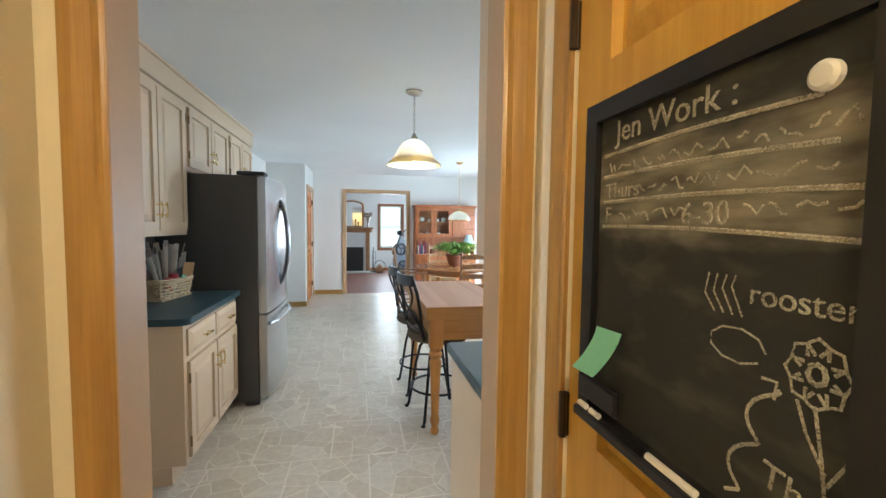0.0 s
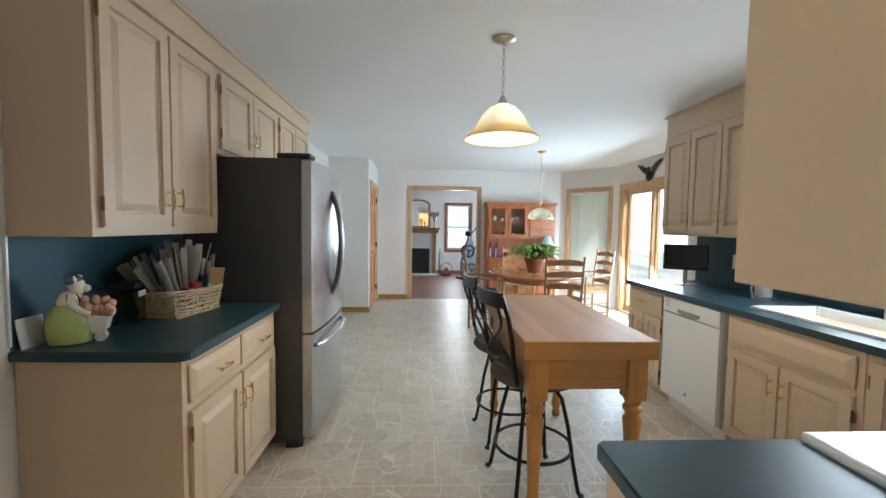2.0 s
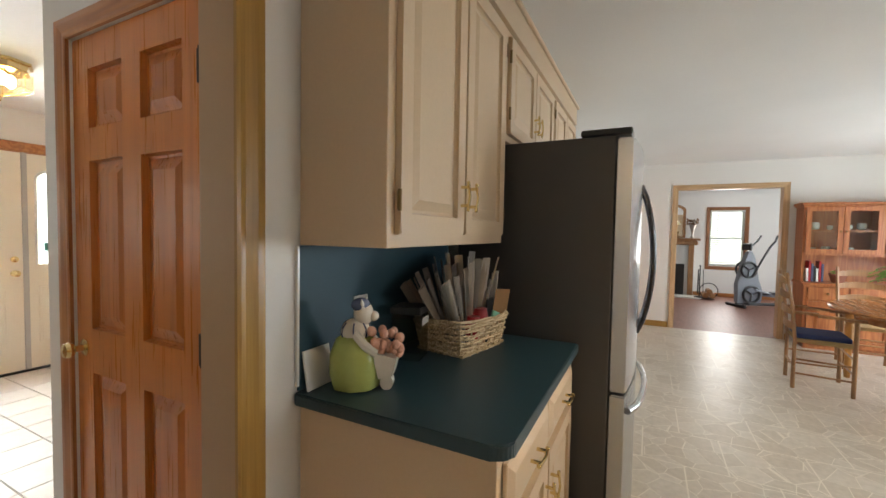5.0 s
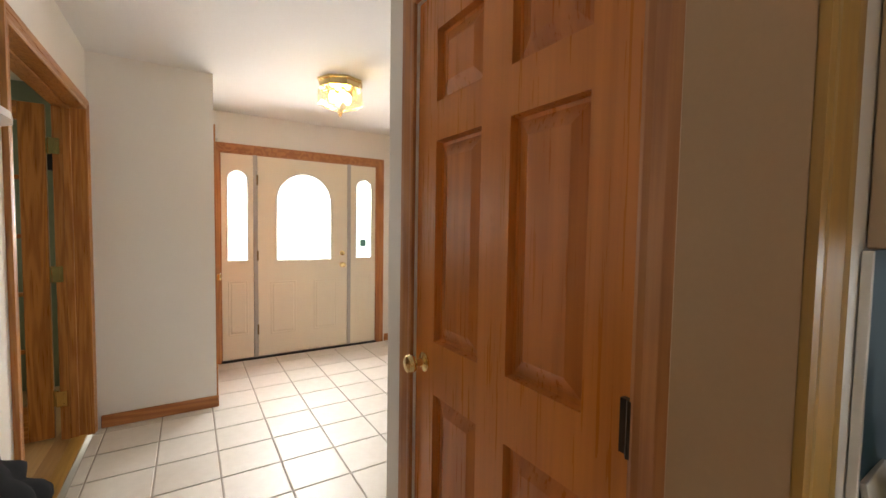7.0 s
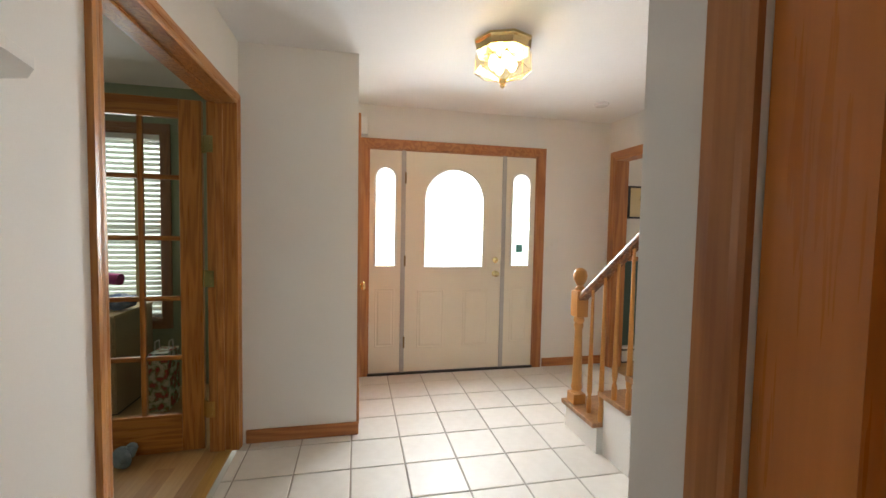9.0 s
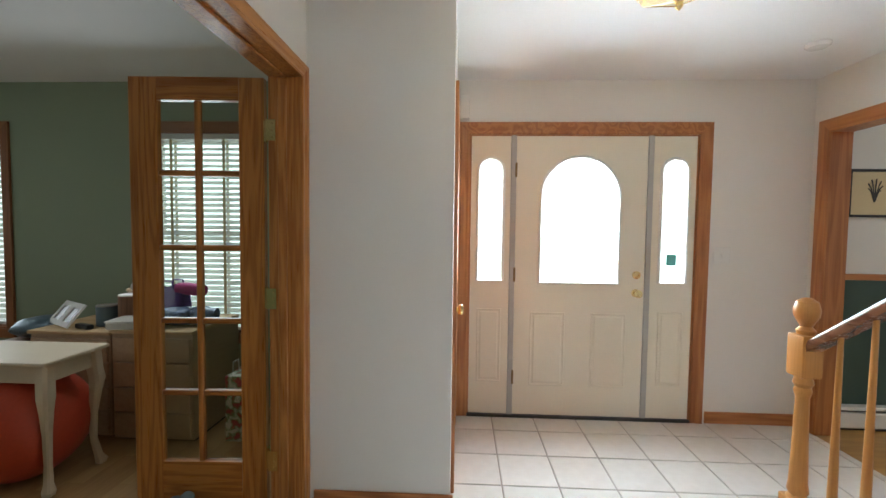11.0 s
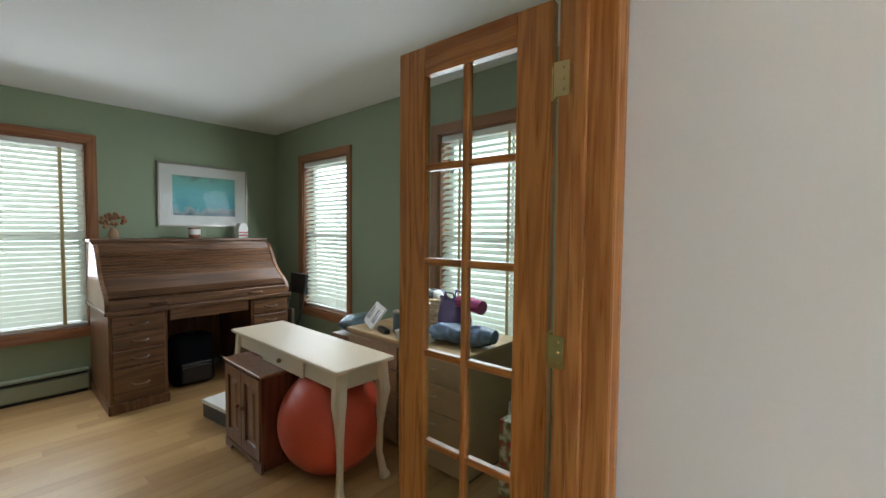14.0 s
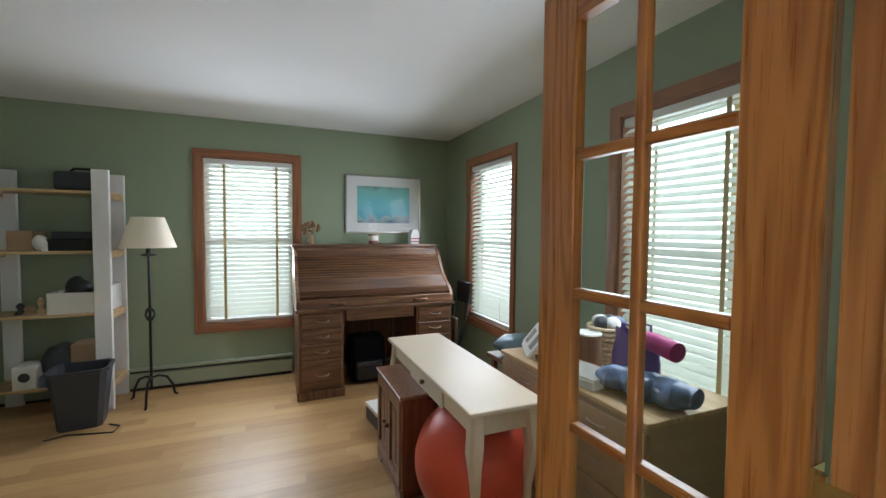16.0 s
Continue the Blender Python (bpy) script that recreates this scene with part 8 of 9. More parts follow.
for z in (0.02, 0.05):
    part("stripe", box(bmesh.new(), -0.0515, 0.0515, 0.0302, 0.0312, z, z + 0.012), M["red"], t, "red stripe")

# folded chair behind the desk
t = thing("folding_chair", "folded black chair leaning behind the desk", "chair", pose(-5.66, -2.40, 0, 0, 0, 90))
for x in (-0.14, 0.14):
    part("leg", tube(bmesh.new(), [(x, -0.16, 0.0), (x, 0.0, 0.50), (x, 0.08, 0.92)], 0.013, 8), M["black"], t, "", True)
part("backrest", box(bmesh.new(), -0.15, 0.15, 0.055, 0.085, 0.72, 0.93, 0.012, 2), M["black"], t)
part("seat", box(bmesh.new(), -0.14, 0.14, -0.09, -0.055, 0.25, 0.60, 0.01, 2), M["nickel"], t)


def writing_table(m, W, L, H):
    """A cream table with cabriole legs and one drawer in its long side; long side along local y."""
    t = thing("writing_table", "cream painted narrow table with curved legs and a drawer", "table", m)
    b = box(bmesh.new(), 0, W, 0, L, H - 0.022, H, 0.007, 2)
    part("tabletop", b, M["cream_table"], t, "worn cream tabletop")
    for x in (0.035, W - 0.053):
        part("apron", box(bmesh.new(), x, x + 0.018, 0.07, L - 0.07, H - 0.115, H - 0.022), M["cream_table"], t)
    for y in (0.035, L - 0.053):
        part("apron", box(bmesh.new(), 0.07, W - 0.07, y, y + 0.018, H - 0.115, H - 0.022), M["cream_table"], t)
    d = part("drawer_front", box(bmesh.new(), W - 0.036, W - 0.022, L * 0.34, L * 0.72, H - 0.125, H - 0.03, 0.003), M["cream_table"], t)
    part("knob", ball(bmesh.new(), W - 0.008, L * 0.53, H - 0.075, 0.014, None, None, 10, 8), M["old_brass"], d, "", True)
    for sx, x in ((-1, 0.055), (1, W - 0.055)):
        for sy, y in ((-1, 0.055), (1, L - 0.055)):
            b, rings = bmesh.new(), []
            for z, off, r in ((0.0, 0.016, 0.022), (0.02, 0.018, 0.026), (0.05, 0.010, 0.018), (0.15, -0.004, 0.015), (0.30, -0.003, 0.018), (0.42, 0.006, 0.025), (0.50, 0.012, 0.033), (0.55, 0.006, 0.033), (H - 0.023, 0.0, 0.033)):
                cx, cy = x + sx * off, y + sy * off
                rings.append([b.verts.new((cx + dx * r, cy + dy * r, z)) for dx, dy in ((-1, -0.6), (-0.6, -1), (0.6, -1), (1, -0.6), (1, 0.6), (0.6, 1), (-0.6, 1), (-1, 0.6))])
            for p, q in zip(rings, rings[1:]):
                for i in range(8):
                    j = (i + 1) % 8
                    b.faces.new((p[i], p[j], q[j], q[i]))
            b.faces.new(rings[0][::-1])
            b.faces.new(rings[-1])
            part("leg", b, M["cream_table"], t, "curved cabriole leg", True)
    return t


writing_table(pose(-5.085, -1.475, 0), 0.375, 1.275, 0.688)

t = thing("exercise_ball", "large matte red exercise ball under the cream table", "ball", pose(-4.905, -0.535, 0))
b = ball(bmesh.new(), 0, 0, 0.297, 0.297, None, None, 48, 28)
part("shell", b, M["rubber_red"], t, "", True)
part("plug", lathe(bmesh.new(), ((0.012, 0), (0.012, 0.004), (0.0, 0.005)), 0, 0, 0.5935, 12), M["paper"], t)

t = thing("small_cabinet", "two-door brown cabinet with red-brown sides", "cabinet", pose(-4.60, -1.255, 0, 0, 0, 90))
b = box(bmesh.new(), 0, 0.50, 0.0, 0.36, 0.05, 0.545)
box(b, 0.02, 0.48, 0.015, 0.35, 0.0, 0.05)
part("body", b, M["mahogany"], t, "dark red-brown sides")
part("top", box(bmesh.new(), -0.012, 0.508, -0.02, 0.37, 0.546, 0.565, 0.004), M["brown_cab"], t)
for x0 in (0.012, 0.253):
    b = slab_holes(bmesh.new(), x0, x0 + 0.235, 0.07, 0.535, -0.016, -0.001, [(x0 + 0.045, x0 + 0.19, 0.13, 0.475)])
    raised(b, x0 + 0.045, x0 + 0.19, 0.13, 0.475, -0.016, -0.002)
    d = part("door", b, M["brown_cab"], t)
    part("knob", ball(bmesh.new(), x0 + (0.21 if x0 < 0.1 else 0.025), -0.028, 0.32, 0.013, None, None, 10, 8), M["brown_cab"], d, "", True)
part("base_trim", prism(bmesh.new(), [(0, 0), (0.08, 0), (0.11, 0.035), (0.39, 0.035), (0.42, 0), (0.50, 0), (0.50, 0.055), (0, 0.055)], -0.014, -0.001, "y"), M["brown_cab"], t)

t = thing("storage_box", "flat white box on the office floor", "box", pose(-4.80, -1.62, 0, 0, 0, 8))
part("body", box(bmesh.new(), -0.15, 0.15, -0.19, 0.19, 0, 0.10, 0.003), M["bin_grey"], t, "grey box side")
part("lid", box(bmesh.new(), -0.155, 0.155, -0.195, 0.195, 0.101, 0.13, 0.003), M["paper"], t, "white lid")
part("print", lathe(bmesh.new(), ((0.02, 0), (0.02, 0.001)), 0, 0, 0, 14), M["bin_grey"], t).matrix_local = pose(0.1508, -0.05, 0.05, 0, 90, 0)


def drawer_unit(m, W, D, H, label):
    """A drawer chest; it faces local -y."""
    t = thing("drawer_chest", label, "chest", m, "drawer chests under the window")
    part("body", box(bmesh.new(), 0, W, 0.0, D, 0.02, H - 0.022), M["drawer_wood"], t)
    part("top", box(bmesh.new(), -0.006, W + 0.006, -0.022, D, H - 0.021, H, 0.003), M["shelf_pine"], t, "pale worn top")
    part("plinth", box(bmesh.new(), 0.01, W - 0.01, 0.03, D, 0.0, 0.02), M["black"], t)
    n = 4
    for k in range(n):
        z0 = 0.04 + (H - 0.08) * k / n
        d = part("drawer_front", box(bmesh.new(), 0.012, W - 0.012, -0.018, -0.001, z0, z0 + (H - 0.08) / n - 0.008, 0.003), M["drawer_wood"], t)
        b = tube(bmesh.new(), [(W / 2 - 0.05, -0.018, z0 + 0.09), (W / 2 - 0.04, -0.035, z0 + 0.09), (W / 2 + 0.04, -0.035, z0 + 0.09), (W / 2 + 0.05, -0.018, z0 + 0.09)], 0.005, 6)
        part("handle", b, M["nickel"], d, "", True)
    return t


drawer_unit(pose(-5.28, -0.36, 0, 0, 0, 90), 0.52, 0.52, 0.715, "light oak drawer chest piled with bags")
drawer_unit(pose(-5.30, -0.92, 0, 0, 0, 90), 0.53, 0.50, 0.695, "light oak drawer chest with tins and photo frames")

# clutter on the chests
def crumpled(name, label, cat, m, rx, ry, rz, mat, seed, amp=0.12):
    b = ball(bmesh.new(), 0, 0, rz, rx, ry, rz, 28, 18)
    for v in b.verts:
        k = 1 + amp * noise.noise(v.co * 14 + Vector((seed, 0, 0))) + amp * 0.5 * noise.noise(v.co * 40)
        v.co.x, v.co.y = v.co.x * k, v.co.y * k
        v.co.z = max(0.0, v.co.z * (1 + 0.5 * (k - 1)))
    ob = tagged(obj(name, b, M[mat], True), label, cat)
    ob.matrix_world = m
    return ob


t = thing("shopping_bag", "crumpled purple plastic shopping bag", "bag", pose(-5.55, -0.16, 0.715, 0, 0, 80))
b = bmesh.new()
rows = []
for i in range(9):
    f = i / 8
    row = []
    for k in range(28):
        a = 2 * math.pi * k / 28
        c, s = math.cos(a), math.sin(a)
        q = (abs(c) ** 4 + abs(s) ** 4) ** -0.25
        jig = 1 + 0.10 * noise.noise(Vector((c * 2, s * 2, f * 5)))
        row.append(b.verts.new((0.13 * c * q * jig * (1 - 0.1 * f), 0.065 * s * q * jig * (1 - 0.35 * f), 0.24 * f + 0.015 * math.sin(5 * a) * f)))
    rows.append(row)
for p, q in zip(rows, rows[1:]):
    for k in range(28):
        j = (k + 1) % 28
        b.faces.new((p[k], p[j], q[j], q[k]))
b.faces.new(rows[0][::-1])
part("body", b, M["purple"], t, "", True)
for s in (-1, 1):
    part("handle", tube(bmesh.new(), [(-0.05, s * 0.04, 0.22), (-0.04, s * 0.045, 0.28), (0.04, s * 0.045, 0.28), (0.05, s * 0.04, 0.22)], 0.006, 6), M["purple"], t)
b = tube(bmesh.new(), [(0, 0, 0), (0.05, 0.0, 0.004), (0.12, 0.0, 0.0), (0.19, 0, -0.006)], 0.042, 14)
ob = tagged(obj("fabric_roll", b, M["magenta"], True), "magenta fabric roll poking out of the purple bag", "roll")
ob.matrix_world = pose(-5.53, -0.10, 0.94, 0, 0, 82)
b = tube(bmesh.new(), [(0.012 * math.sin(k * 0.9), -0.19 + 0.38 * k / 20, 0.062) for k in range(21)], 0.058, 26)
for v in b.verts:
    end = 1 - max(0.0, abs(v.co.y) - 0.13) * 5.5
    k = end * (1 + 0.22 * noise.noise(v.co * 16) + 0.12 * noise.noise(v.co * 48) + 0.05 * math.sin(v.co.y * 70))
    v.co.x, v.co.z = v.co.x * k * 1.25, max(0.0, 0.062 + (v.co.z - 0.062) * k)
ob = tagged(obj("wrapped_bundle", b, M["blue_bag"], True), "pale blue bundle wrapped in clear plastic", "bundle")
ob.matrix_world = pose(-5.44, 0.0, 0.715, 0, 0, 18)
t = thing("plastic_case", "clear shallow plastic storage case", "case", pose(-5.36, -0.28, 0.715, 0, 0, 10))
part("tray", box(bmesh.new(), -0.09, 0.09, -0.12, 0.12, 0.0, 0.045, 0.006), M["milk_glass"], t)
part("lid", box(bmesh.new(), -0.094, 0.094, -0.124, 0.124, 0.046, 0.055, 0.003), M["milk_glass"], t)


def tin(m, r, h, mat, label, lid="nickel"):
    t = thing("tin", label, "tin", m, "tins on the chest")
    part("can", lathe(bmesh.new(), ((r, 0), (r * 1.02, 0.006), (r, 0.012), (r, h - 0.01), (r * 1.03, h)), 0, 0, 0, 22), M[mat], t, "", True)
    part("lid", lathe(bmesh.new(), ((r * 1.0, h), (r * 0.98, h + 0.008), (r * 0.8, h + 0.009), (r * 0.78, h + 0.004), (0.0, h + 0.004)), 0, 0, 0, 22), M[lid], t, "", True)


tin(pose(-5.47, -0.56, 0.695), 0.062, 0.13, "tin_blue", "grey-blue paint tin on the chest")
tin(pose(-5.50, -0.42, 0.695), 0.07, 0.20, "brown_cab", "tall brown canister with a pale lid", "paper")
ob = tagged(obj("stapler", box(bmesh.new(), -0.02, 0.02, -0.07, 0.07, 0, 0.03, 0.008, 2), M["black"]), "black stapler on the chest", "stapler")
ob.matrix_world = pose(-5.36, -0.62, 0.695, 0, 0, -20)
t = thing("yarn_basket", "wicker basket of dark yarn on the chest", "basket", pose(-5.66, -0.44, 0.695))
for k in range(9):
    z, r = 0.012 + 0.026 * k, 0.075 + 0.004 * k
    part("hoop", tube(bmesh.new(), [(r * math.cos(2 * math.pi * i / 24) * (1 + 0.02 * (-1) ** (i + k)), r * math.sin(2 * math.pi * i / 24) * (1 + 0.02 * (-1) ** (i + k)), z) for i in range(24)], 0.009, 6, True), M["wicker"], t)
part("base", lathe(bmesh.new(), ((0.07, 0.0), (0.07, 0.012)), 0, 0, 0, 20), M["wicker"], t)
for k in range(5):
    ob = crumpled("yarn_ball", "dark ball of yarn in the basket", "yarn", pose(-5.66 + 0.045 * math.cos(1.3 * k), -0.44 + 0.045 * math.sin(1.3 * k), 0.895), 0.045, 0.045, 0.04, ["bin_grey", "paper", "blue_glaze"][k % 3], k)
    ob["group"] = "yarn in the basket"
t = thing("photo_frame", "white double photo frame lying on the chest", "picture frame", pose(-5.40, -0.84, 0.70, -38, 0, 62))
part("frame", slab_holes(bmesh.new(), -0.16, 0.16, 0.0, 0.17, -0.012, 0.0, [(-0.13, -0.03, 0.035, 0.135), (0.03, 0.13, 0.035, 0.135)]), M["paper"], t)
for x in (-0.08, 0.08):
    part("photo", box(bmesh.new(), x - 0.05, x + 0.05, -0.006, -0.002, 0.035, 0.135), paint("photo_print", (0.20, 0.17, 0.15), 0.3, 0.6, 30, 0.0), t)
crumpled("cloth_pile", "grey-green crumpled cloth on the chest", "cloth", pose(-5.50, -1.06, 0.60), 0.17, 0.13, 0.07, "tin_blue", 31)
t = thing("side_stool", "low wooden stool beside the chests", "stool", pose(-5.50, -1.07, 0))
part("seat", box(bmesh.new(), -0.17, 0.17, -0.13, 0.13, 0.57, 0.60, 0.006), M["brown_cab"], t)
for x in (-0.14, 0.11):
    for y in (-0.11, 0.08):
        part("leg", box(bmesh.new(), x, x + 0.03, y, y + 0.03, 0, 0.57), M["brown_cab"], t)
t = thing("paper_bag", "floral printed paper bag standing by the wall", "bag", pose(-5.42, 0.40, 0, 0, 0, 0))
_fm, _n, _l, _p = _base("floral_print_paper", 0.7)
_v = _n.new("ShaderNodeTexCoord").outputs["Object"]
_l.new(_ramp(_n, _l, _noise(_n, _l, _v, 22, 2), ((0.40, (0.70, 0.66, 0.58)), (0.52, (0.16, 0.26, 0.12)), (0.60, (0.42, 0.06, 0.07)))), _p.inputs["Base Color"])
b = bmesh.new()
prism(b, [(-0.10, -0.06), (0.10, -0.06), (0.10, 0.06), (-0.10, 0.06)], 0, 0.42)
part("body", b, _fm, t)
for y in (-0.045, 0.045):
    part("handle", tube(bmesh.new(), [(-0.04, y, 0.41), (-0.03, y, 0.49), (0.03, y, 0.49), (0.04, y, 0.41)], 0.004, 6), M["paper"], t)

# ---- shelf unit, lamp and bin ----
t = thing("shelf_unit", "white-posted open shelf unit with pine boards, half full", "shelf", pose(-2.83, -3.03, 0))
for x in (0.008, 0.70):
    for y in (0.0, 0.345):
        part("post", box(bmesh.new(), x, x + 0.108, y, y + 0.036, 0.0, 1.87, 0.003), M["shelf_white"], t, "white painted post")
SHELVES = (0.195, 0.745, 1.225, 1.685)
for z in SHELVES:
    part("shelf_board", box(bmesh.new(), 0.012, 0.804, 0.038, 0.343, z, z + 0.022, 0.002), M["shelf_pine"], t, "pale pine shelf board")
    for x in (0.014, 0.772):
        part("bracket", box(bmesh.new(), x, x + 0.03, 0.037, 0.344, z - 0.034, z - 0.001), M["shelf_pine"], t, "pine cleat between the posts")
def shelf_box(name, label, x0, x1, y0, y1, z, h, mat, cat="box"):
    ob = tagged(obj(name, box(bmesh.new(), 0, x1 - x0, 0, y1 - y0, 0, h, 0.004), M[mat]), label, cat, "things on the shelf unit")
    ob.location = (x0, y0, z)
    return ob
S = [z + 0.022 for z in SHELVES]
t = thing("equipment_bag", "black soft equipment bag with a carry handle", "bag", pose(-2.60, -2.84, S[3]))
part("body", box(bmesh.new(), -0.15, 0.15, -0.1, 0.1, 0.0, 0.15, 0.035, 3), M["bin_grey"], t, "", True)
part("handle", tube(bmesh.new(), [(-0.08, 0, 0.148), (-0.05, 0, 0.18), (0.05, 0, 0.18), (0.08, 0, 0.148)], 0.009, 8), M["black"], t, "", True)
part("strap", tube(bmesh.new(), [(-0.15, 0.05, 0.03), (-0.19, 0.09, 0.012), (-0.14, 0.13, 0.01)], 0.01, 6), M["black"], t)
shelf_box("dark_case", "flat black equipment case on the shelf", -2.70, -2.40, -2.95, -2.74, S[2], 0.09, "black", "case")
shelf_box("dark_case", "flat black equipment case stacked on another", -2.68, -2.43, -2.93, -2.76, S[2] + 0.091, 0.055, "bin_grey", "case")
shelf_box("cardboard_box", "brown cardboard box on the shelf", -2.33, -2.18, -2.92, -2.74, S[2], 0.15, "card")
crumpled("tissue_bundle", "crumpled white tissue bundle on the shelf", "paper", pose(-2.37, -2.76, S[2]), 0.05, 0.05, 0.06, "paper", 3)
shelf_box("jar", "small white jar on the shelf", -2.43, -2.40, -2.71, -2.68, S[2], 0.04, "paper", "jar")
t = thing("open_box", "white open box stuffed with dark cables", "box", pose(-2.55, -2.80, S[1]))
b = bmesh.new()
for x0, x1, y0, y1 in ((-0.14, 0.14, -0.09, -0.086), (-0.14, 0.14, 0.086, 0.09), (-0.14, -0.136, -0.086, 0.086), (0.136, 0.14, -0.086, 0.086)):
    box(b, x0, x1, y0, y1, 0.0, 0.16)
box(b, -0.136, 0.136, -0.086, 0.086, 0.0, 0.004)
part("carton", b, M["paper"], t)
crumpled("cable_tangle", "tangle of black cables in the white box", "cable", pose(-2.57, -2.80, S[1] + 0.005), 0.10, 0.07, 0.13, "black", 12, 0.25)
shelf_box("white_box", "white carton beside the shelf post", -2.79, -2.70, -2.99, -2.72, S[1], 0.20, "paper")
for k, (x, r, h, mat) in enumerate(((-2.35, 0.028, 0.13, "shelf_pine"), (-2.28, 0.04, 0.07, "card"), (-2.23, 0.035, 0.09, "bin_grey"))):
    ob = tagged(obj("figurine", lathe(bmesh.new(), ((r, 0), (r * 0.9, h * 0.2), (r * 0.4, h * 0.4), (r * 0.8, h * 0.7), (r * 0.5, h * 0.9), (0.0, h)), 0, 0, 0, 14), M[mat], True), "small turned figurine on the shelf", "ornament", "things on the shelf unit")
    ob.location = (x, -2.78, S[1])
shelf_box("cardboard_box", "brown carton on the lowest shelf", -2.69, -2.53, -2.93, -2.74, S[0], 0.30, "card")
crumpled("dark_bag", "black bag on the lowest shelf", "bag", pose(-2.44, -2.84, S[0]), 0.12, 0.10, 0.15, "bin_grey", 7)
shelf_box("printed_box", "white product box with dark print", -2.34, -2.20, -2.90, -2.70, S[0], 0.17, "paper")
ob = tagged(obj("print_dot", _disc(0, 0, 0, 0.035, 0.001), M["bin_grey"]), "dark round print on a white box", "label")
ob.matrix_world = pose(-2.27, -2.6985, S[0] + 0.09, 0, 0, 180)
shelf_box("flat_box", "blue and red flat box on the lowest shelf", -2.48, -2.36, -2.80, -2.69, S[0], 0.09, "blue_glaze")


def floor_lamp(m):
    t = thing("floor_lamp", "black wrought-iron floor lamp with a cream shade", "lamp", m)
    part("pole", tube(bmesh.new(), [(0, 0, 0.10), (0, 0, 1.27)], 0.010, 10), M["iron"], t, "", True)
    for k in range(3):
        a = radians(90 + 120 * k)
        pts = [(r * math.cos(a), r * math.sin(a), z) for r, z in ((0.0, 0.20), (0.05, 0.205), (0.11, 0.18), (0.155, 0.10), (0.17, 0.02), (0.19, 0.008))]
        part("foot", tube(bmesh.new(), pts, 0.010, 8), M["iron"], t, "", True)
    for k in range(6):
        a = radians(60 * k)
        pts = [(0.034 * math.sin(math.pi * f) * math.cos(a + 1.5 * f), 0.034 * math.sin(math.pi * f) * math.sin(a + 1.5 * f), 0.66 + 0.13 * f) for f in (i / 8 for i in range(9))]
        part("scroll_twist", tube(bmesh.new(), pts, 0.005, 6), M["iron"], t)
    part("collar", lathe(bmesh.new(), ((0.012, 1.20), (0.05, 1.205), (0.055, 1.215), (0.02, 1.225), (0.018, 1.27)), 0, 0, 0, 16), M["iron"], t, "", True)
    b = lathe(bmesh.new(), ((0.195, 1.27), (0.19, 1.28), (0.115, 1.505), (0.112, 1.515)), 0, 0, 0, 40, False)
    for v in b.verts:
        a = math.atan2(v.co.y, v.co.x)
        k = 1 + 0.008 * math.cos(40 * a)
        v.co.x, v.co.y = v.co.x * k, v.co.y * k
    part("shade", b, M["shade_cloth"], t, "cream pleated fabric shade", True)
    part("harp", tube(bmesh.new(), [(0, 0, 1.26), (0.06, 0, 1.36), (0, 0, 1.51)], 0.003, 6), M["brass"], t)


floor_lamp(pose(-3.05, -2.73, 0))
t = thing("waste_bin", "charcoal plastic waste bin on the floor", "bin", pose(-2.70, -2.44, 0, 0, 0, 6))
b = bmesh.new()
rings = []
for w, d, z in ((0.125, 0.10, 0.0), (0.165, 0.135, 0.40), (0.178, 0.148, 0.405), (0.178, 0.148, 0.425), (0.158, 0.128, 0.425), (0.118, 0.093, 0.01)):
    rings.append([b.verts.new((w * sx, d * sy, z)) for sx, sy in ((-1, -0.7), (-0.8, -1), (0.8, -1), (1, -0.7), (1, 0.7), (0.8, 1), (-0.8, 1), (-1, 0.7))])
for p, q in zip(rings, rings[1:]):
    for i in range(8):
        j = (i + 1) % 8
        b.faces.new((p[i], p[j], q[j], q[i]))
b.faces.new(rings[0][::-1])
b.faces.new(rings[-1])
part("tub", b, M["bin_grey"], t, "", False)
part("cable", tube(bmesh.new(), [(-0.17, 0.10, 0.006), (-0.24, 0.16, 0.006), (-0.22, 0.26, 0.006), (-0.10, 0.22, 0.006), (0.05, 0.17, 0.006), (0.16, 0.20, 0.006)], 0.005, 6), M["black"], t, "loose black cable")

# baseboard heater on the back wall
t = thing("baseboard_heater", "sage green enamelled baseboard heater", "heater", pose(-4.15, -3.06, 0))
part("cover", box(bmesh.new(), 0, 2.38, 0.0, 0.055, 0.03, 0.155, 0.006), M["heater_green"], t)
part("hood", box(bmesh.new(), 0, 2.38, 0.0, 0.06, 0.178, 0.20, 0.005), M["heater_green"], t)
part("heating_core", box(bmesh.new(), 0.01, 2.37, 0.0, 0.03, 0.0, 0.178), M["black"], t)
t = thing("wall_speaker", "small black wall-mounted speaker", "speaker", pose(-5.10, 0.94, 1.78))
part("case", box(bmesh.new(), -0.06, 0.06, -0.12, -0.002, -0.08, 0.08, 0.008), M["black"], t)
part("bracket", box(bmesh.new(), -0.01, 0.01, -0.02, -0.001, -0.03, 0.03), M["iron"], t)


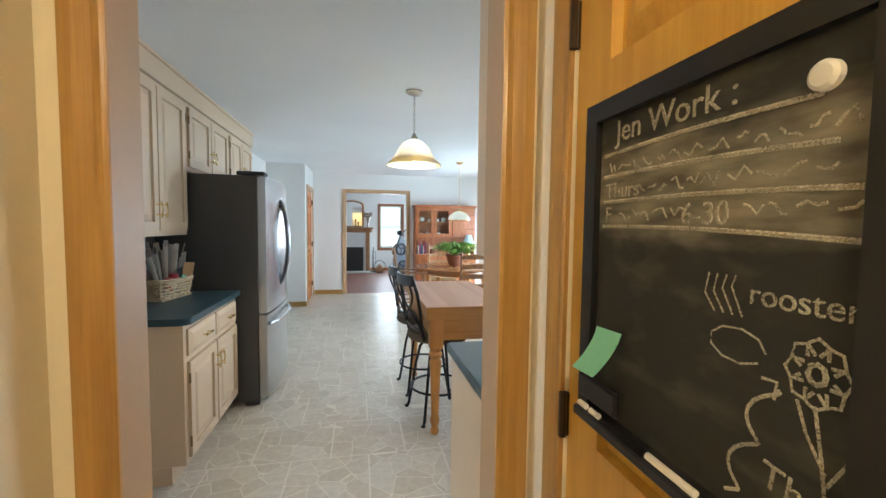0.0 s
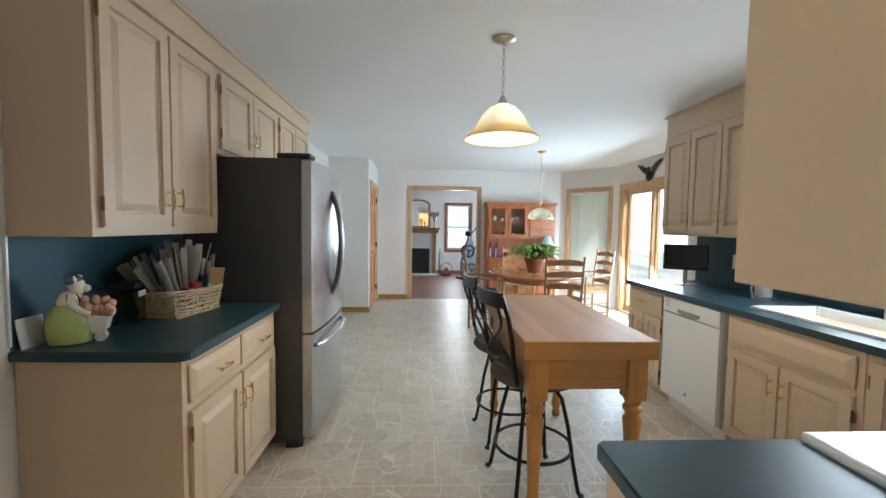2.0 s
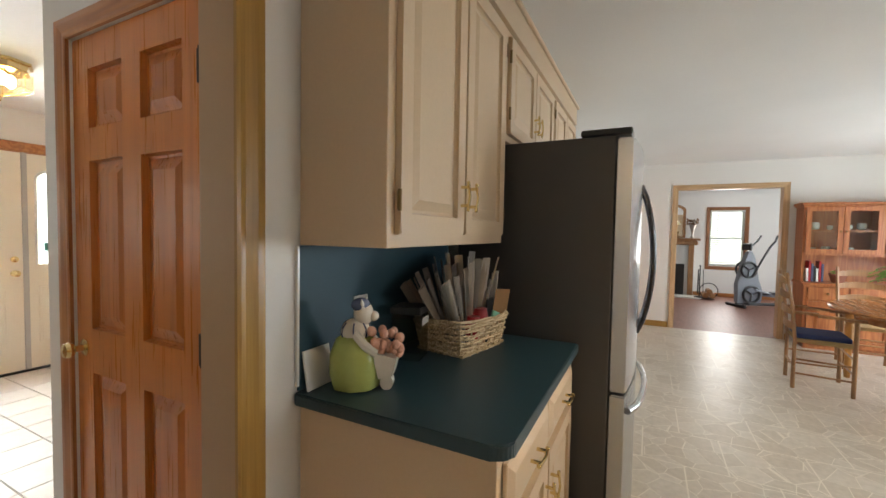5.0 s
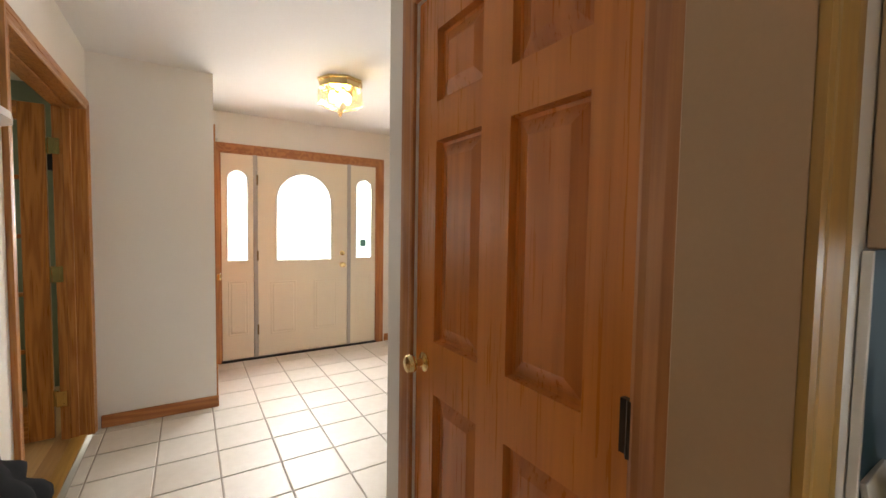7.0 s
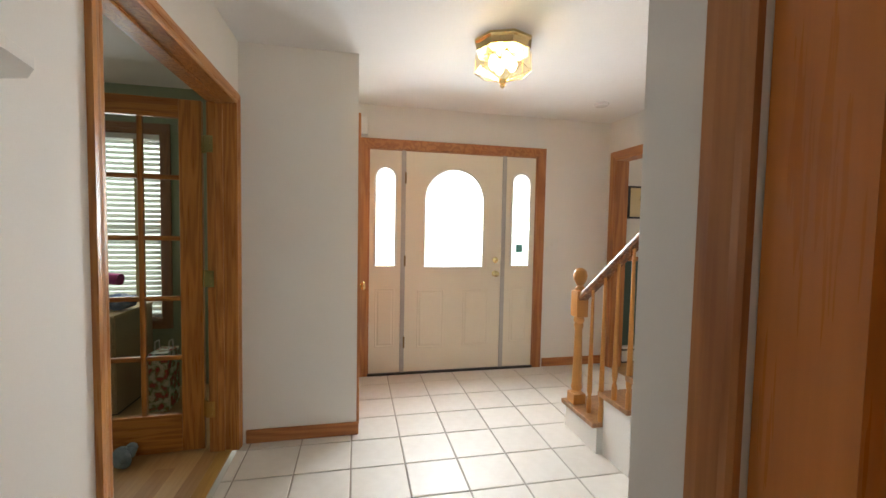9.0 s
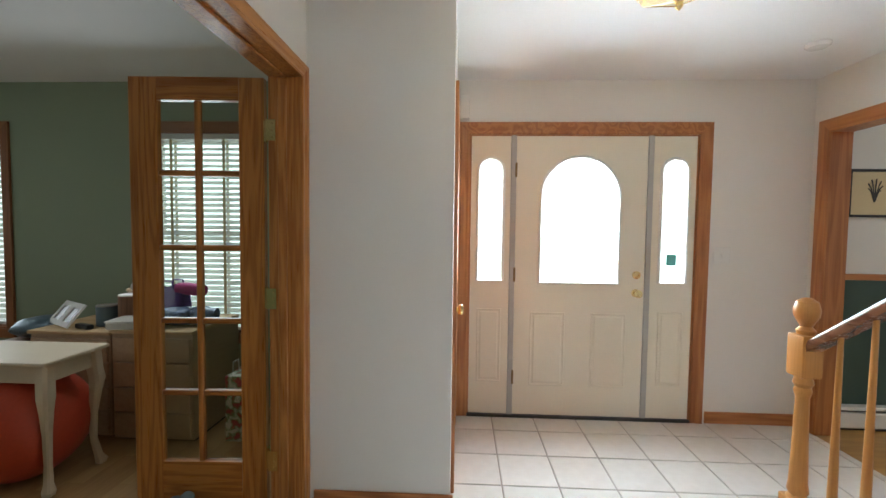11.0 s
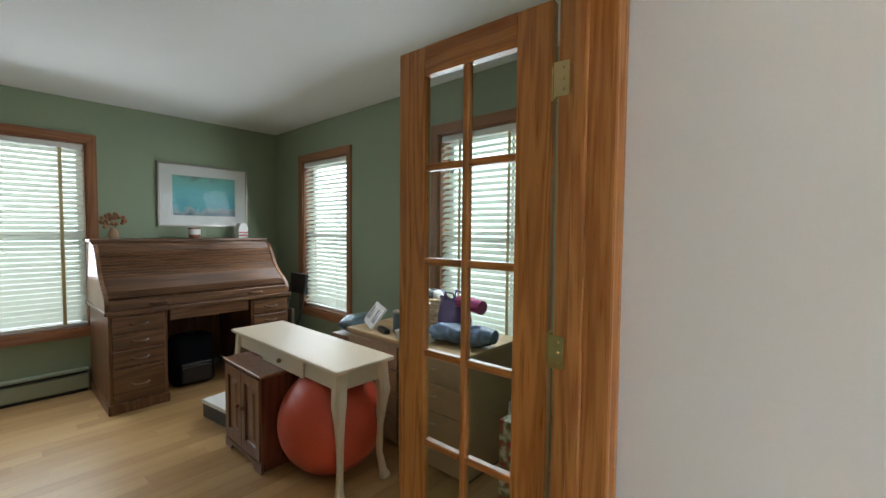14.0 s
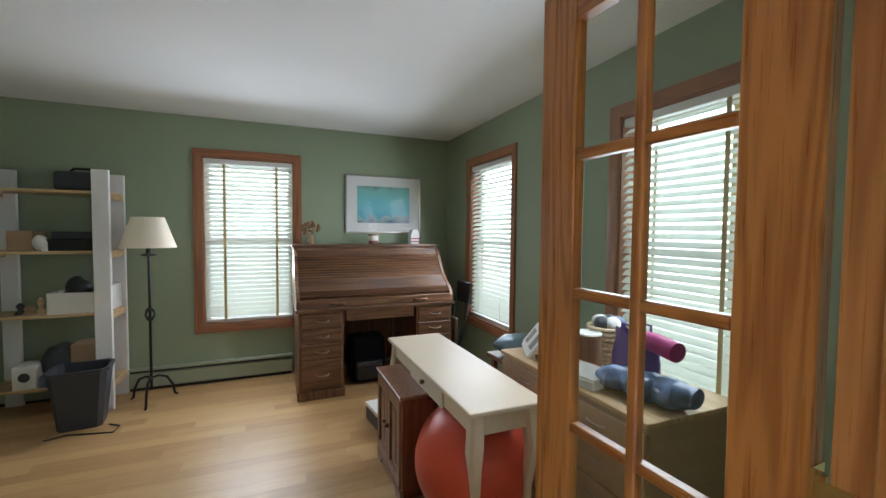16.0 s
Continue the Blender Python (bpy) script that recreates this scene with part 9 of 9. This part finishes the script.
# ---- floor pieces ----
def tiles(parent, x0, x1, y0, y1, gx, gy, pitch, joint, mat, name="tile"):
    """Square tiles on a grid through (gx, gy), cut at the room's edges; whole tiles share one mesh."""
    shared = {}
    i0, i1 = math.floor((x0 - gx) / pitch), math.ceil((x1 - gx) / pitch)
    j0, j1 = math.floor((y0 - gy) / pitch), math.ceil((y1 - gy) / pitch)
    for i in range(i0, i1):
        for j in range(j0, j1):
            a, b_ = max(x0, gx + i * pitch + joint / 2), min(x1, gx + (i + 1) * pitch - joint / 2)
            c, d = max(y0, gy + j * pitch + joint / 2), min(y1, gy + (j + 1) * pitch - joint / 2)
            if b_ - a < 0.01 or d - c < 0.01:
                continue
            key = (round(b_ - a, 4), round(d - c, 4))
            if key not in shared:
                w, h = key[0] / 2, key[1] / 2
                bm = bmesh.new()
                lo = [bm.verts.new((sx * w, sy * h, -0.006)) for sx, sy in ((-1, -1), (1, -1), (1, 1), (-1, 1))]
                mi = [bm.verts.new((sx * w, sy * h, -0.002)) for sx, sy in ((-1, -1), (1, -1), (1, 1), (-1, 1))]
                hi = [bm.verts.new((sx * (w - 0.003), sy * (h - 0.003), 0.0)) for sx, sy in ((-1, -1), (1, -1), (1, 1), (-1, 1))]
                for p, q in ((lo, mi), (mi, hi)):
                    for k in range(4):
                        bm.faces.new((p[k], p[(k + 1) % 4], q[(k + 1) % 4], q[k]))
                bm.faces.new(hi)
                bmesh.ops.recalc_face_normals(bm, faces=bm.faces[:])
                me = bpy.data.meshes.new(name)
                bm.to_mesh(me)
                bm.free()
                me.materials.append(mat)
                shared[key] = me
            ob = new(name, shared[key])
            ob.parent, ob.location = parent, ((a + b_) / 2, (c + d) / 2, 0)


def speckled(name, c0, c1, rough, axis=None):
    """A glazed or printed piece that differs a little from its neighbours."""
    m, n, l, b = _base(name, rough)
    tc = n.new("ShaderNodeTexCoord").outputs["Object"]
    info = n.new("ShaderNodeObjectInfo").outputs["Random"]
    st = (1, 1, 1) if axis is None else (0.06, 1, 1)
    f = _math(n, l, "ADD", _math(n, l, "MULTIPLY", _noise(n, l, tc, 16 if axis is None else 60, 5, st), 0.6), _math(n, l, "MULTIPLY", info, 0.4))
    l.new(_ramp(n, l, f, ((0.25, c0), (0.75, c1))), b.inputs["Base Color"])
    l.new(_math(n, l, "ADD", _math(n, l, "MULTIPLY", _noise(n, l, tc, 5, 2), 0.14), rough - 0.05), b.inputs["Roughness"])
    return m


tiles(FLOOR_HALL, -5.795, -1.53, 1.09, 4.25, -4.675, 2.062, 0.3045, 0.008, speckled("white_ceramic_tile", (0.62, 0.585, 0.535), (0.73, 0.70, 0.655), 0.4))
LAMINATE = speckled("pale_maple_laminate", (0.36, 0.20, 0.075), (0.53, 0.335, 0.145), 0.36, "x")
shared = {}
row, y = 0, -3.06
while y < 0.995:
    x = -5.82 - (row * 0.47 % 1.2)
    y1 = min(y + 0.0967, 1.0)
    while x < -1.76:
        a, b_ = max(x, -5.82), min(x + 0.6 + 0.2 * ((row * 5 + int(x * 3)) % 3), -1.76)
        x = b_ if b_ > x else x + 0.6
        if b_ - a < 0.03:
            continue
        key = (round(b_ - a, 3), round(y1 - y, 4))
        if key not in shared:
            bm = box(bmesh.new(), -key[0] / 2 + 0.0004, key[0] / 2 - 0.0004, -key[1] / 2 + 0.0004, key[1] / 2 - 0.0004, -0.004, 0.0)
            me = bpy.data.meshes.new("plank")
            bmesh.ops.recalc_face_normals(bm, faces=bm.faces[:])
            bm.to_mesh(me)
            bm.free()
            me.materials.append(LAMINATE)
            shared[key] = me
        ob = new("plank", shared[key])
        ob.parent, ob.location = FLOOR_OFFICE, ((a + b_) / 2, (y + y1) / 2, 0)
    y, row = y + 0.0967, row + 1
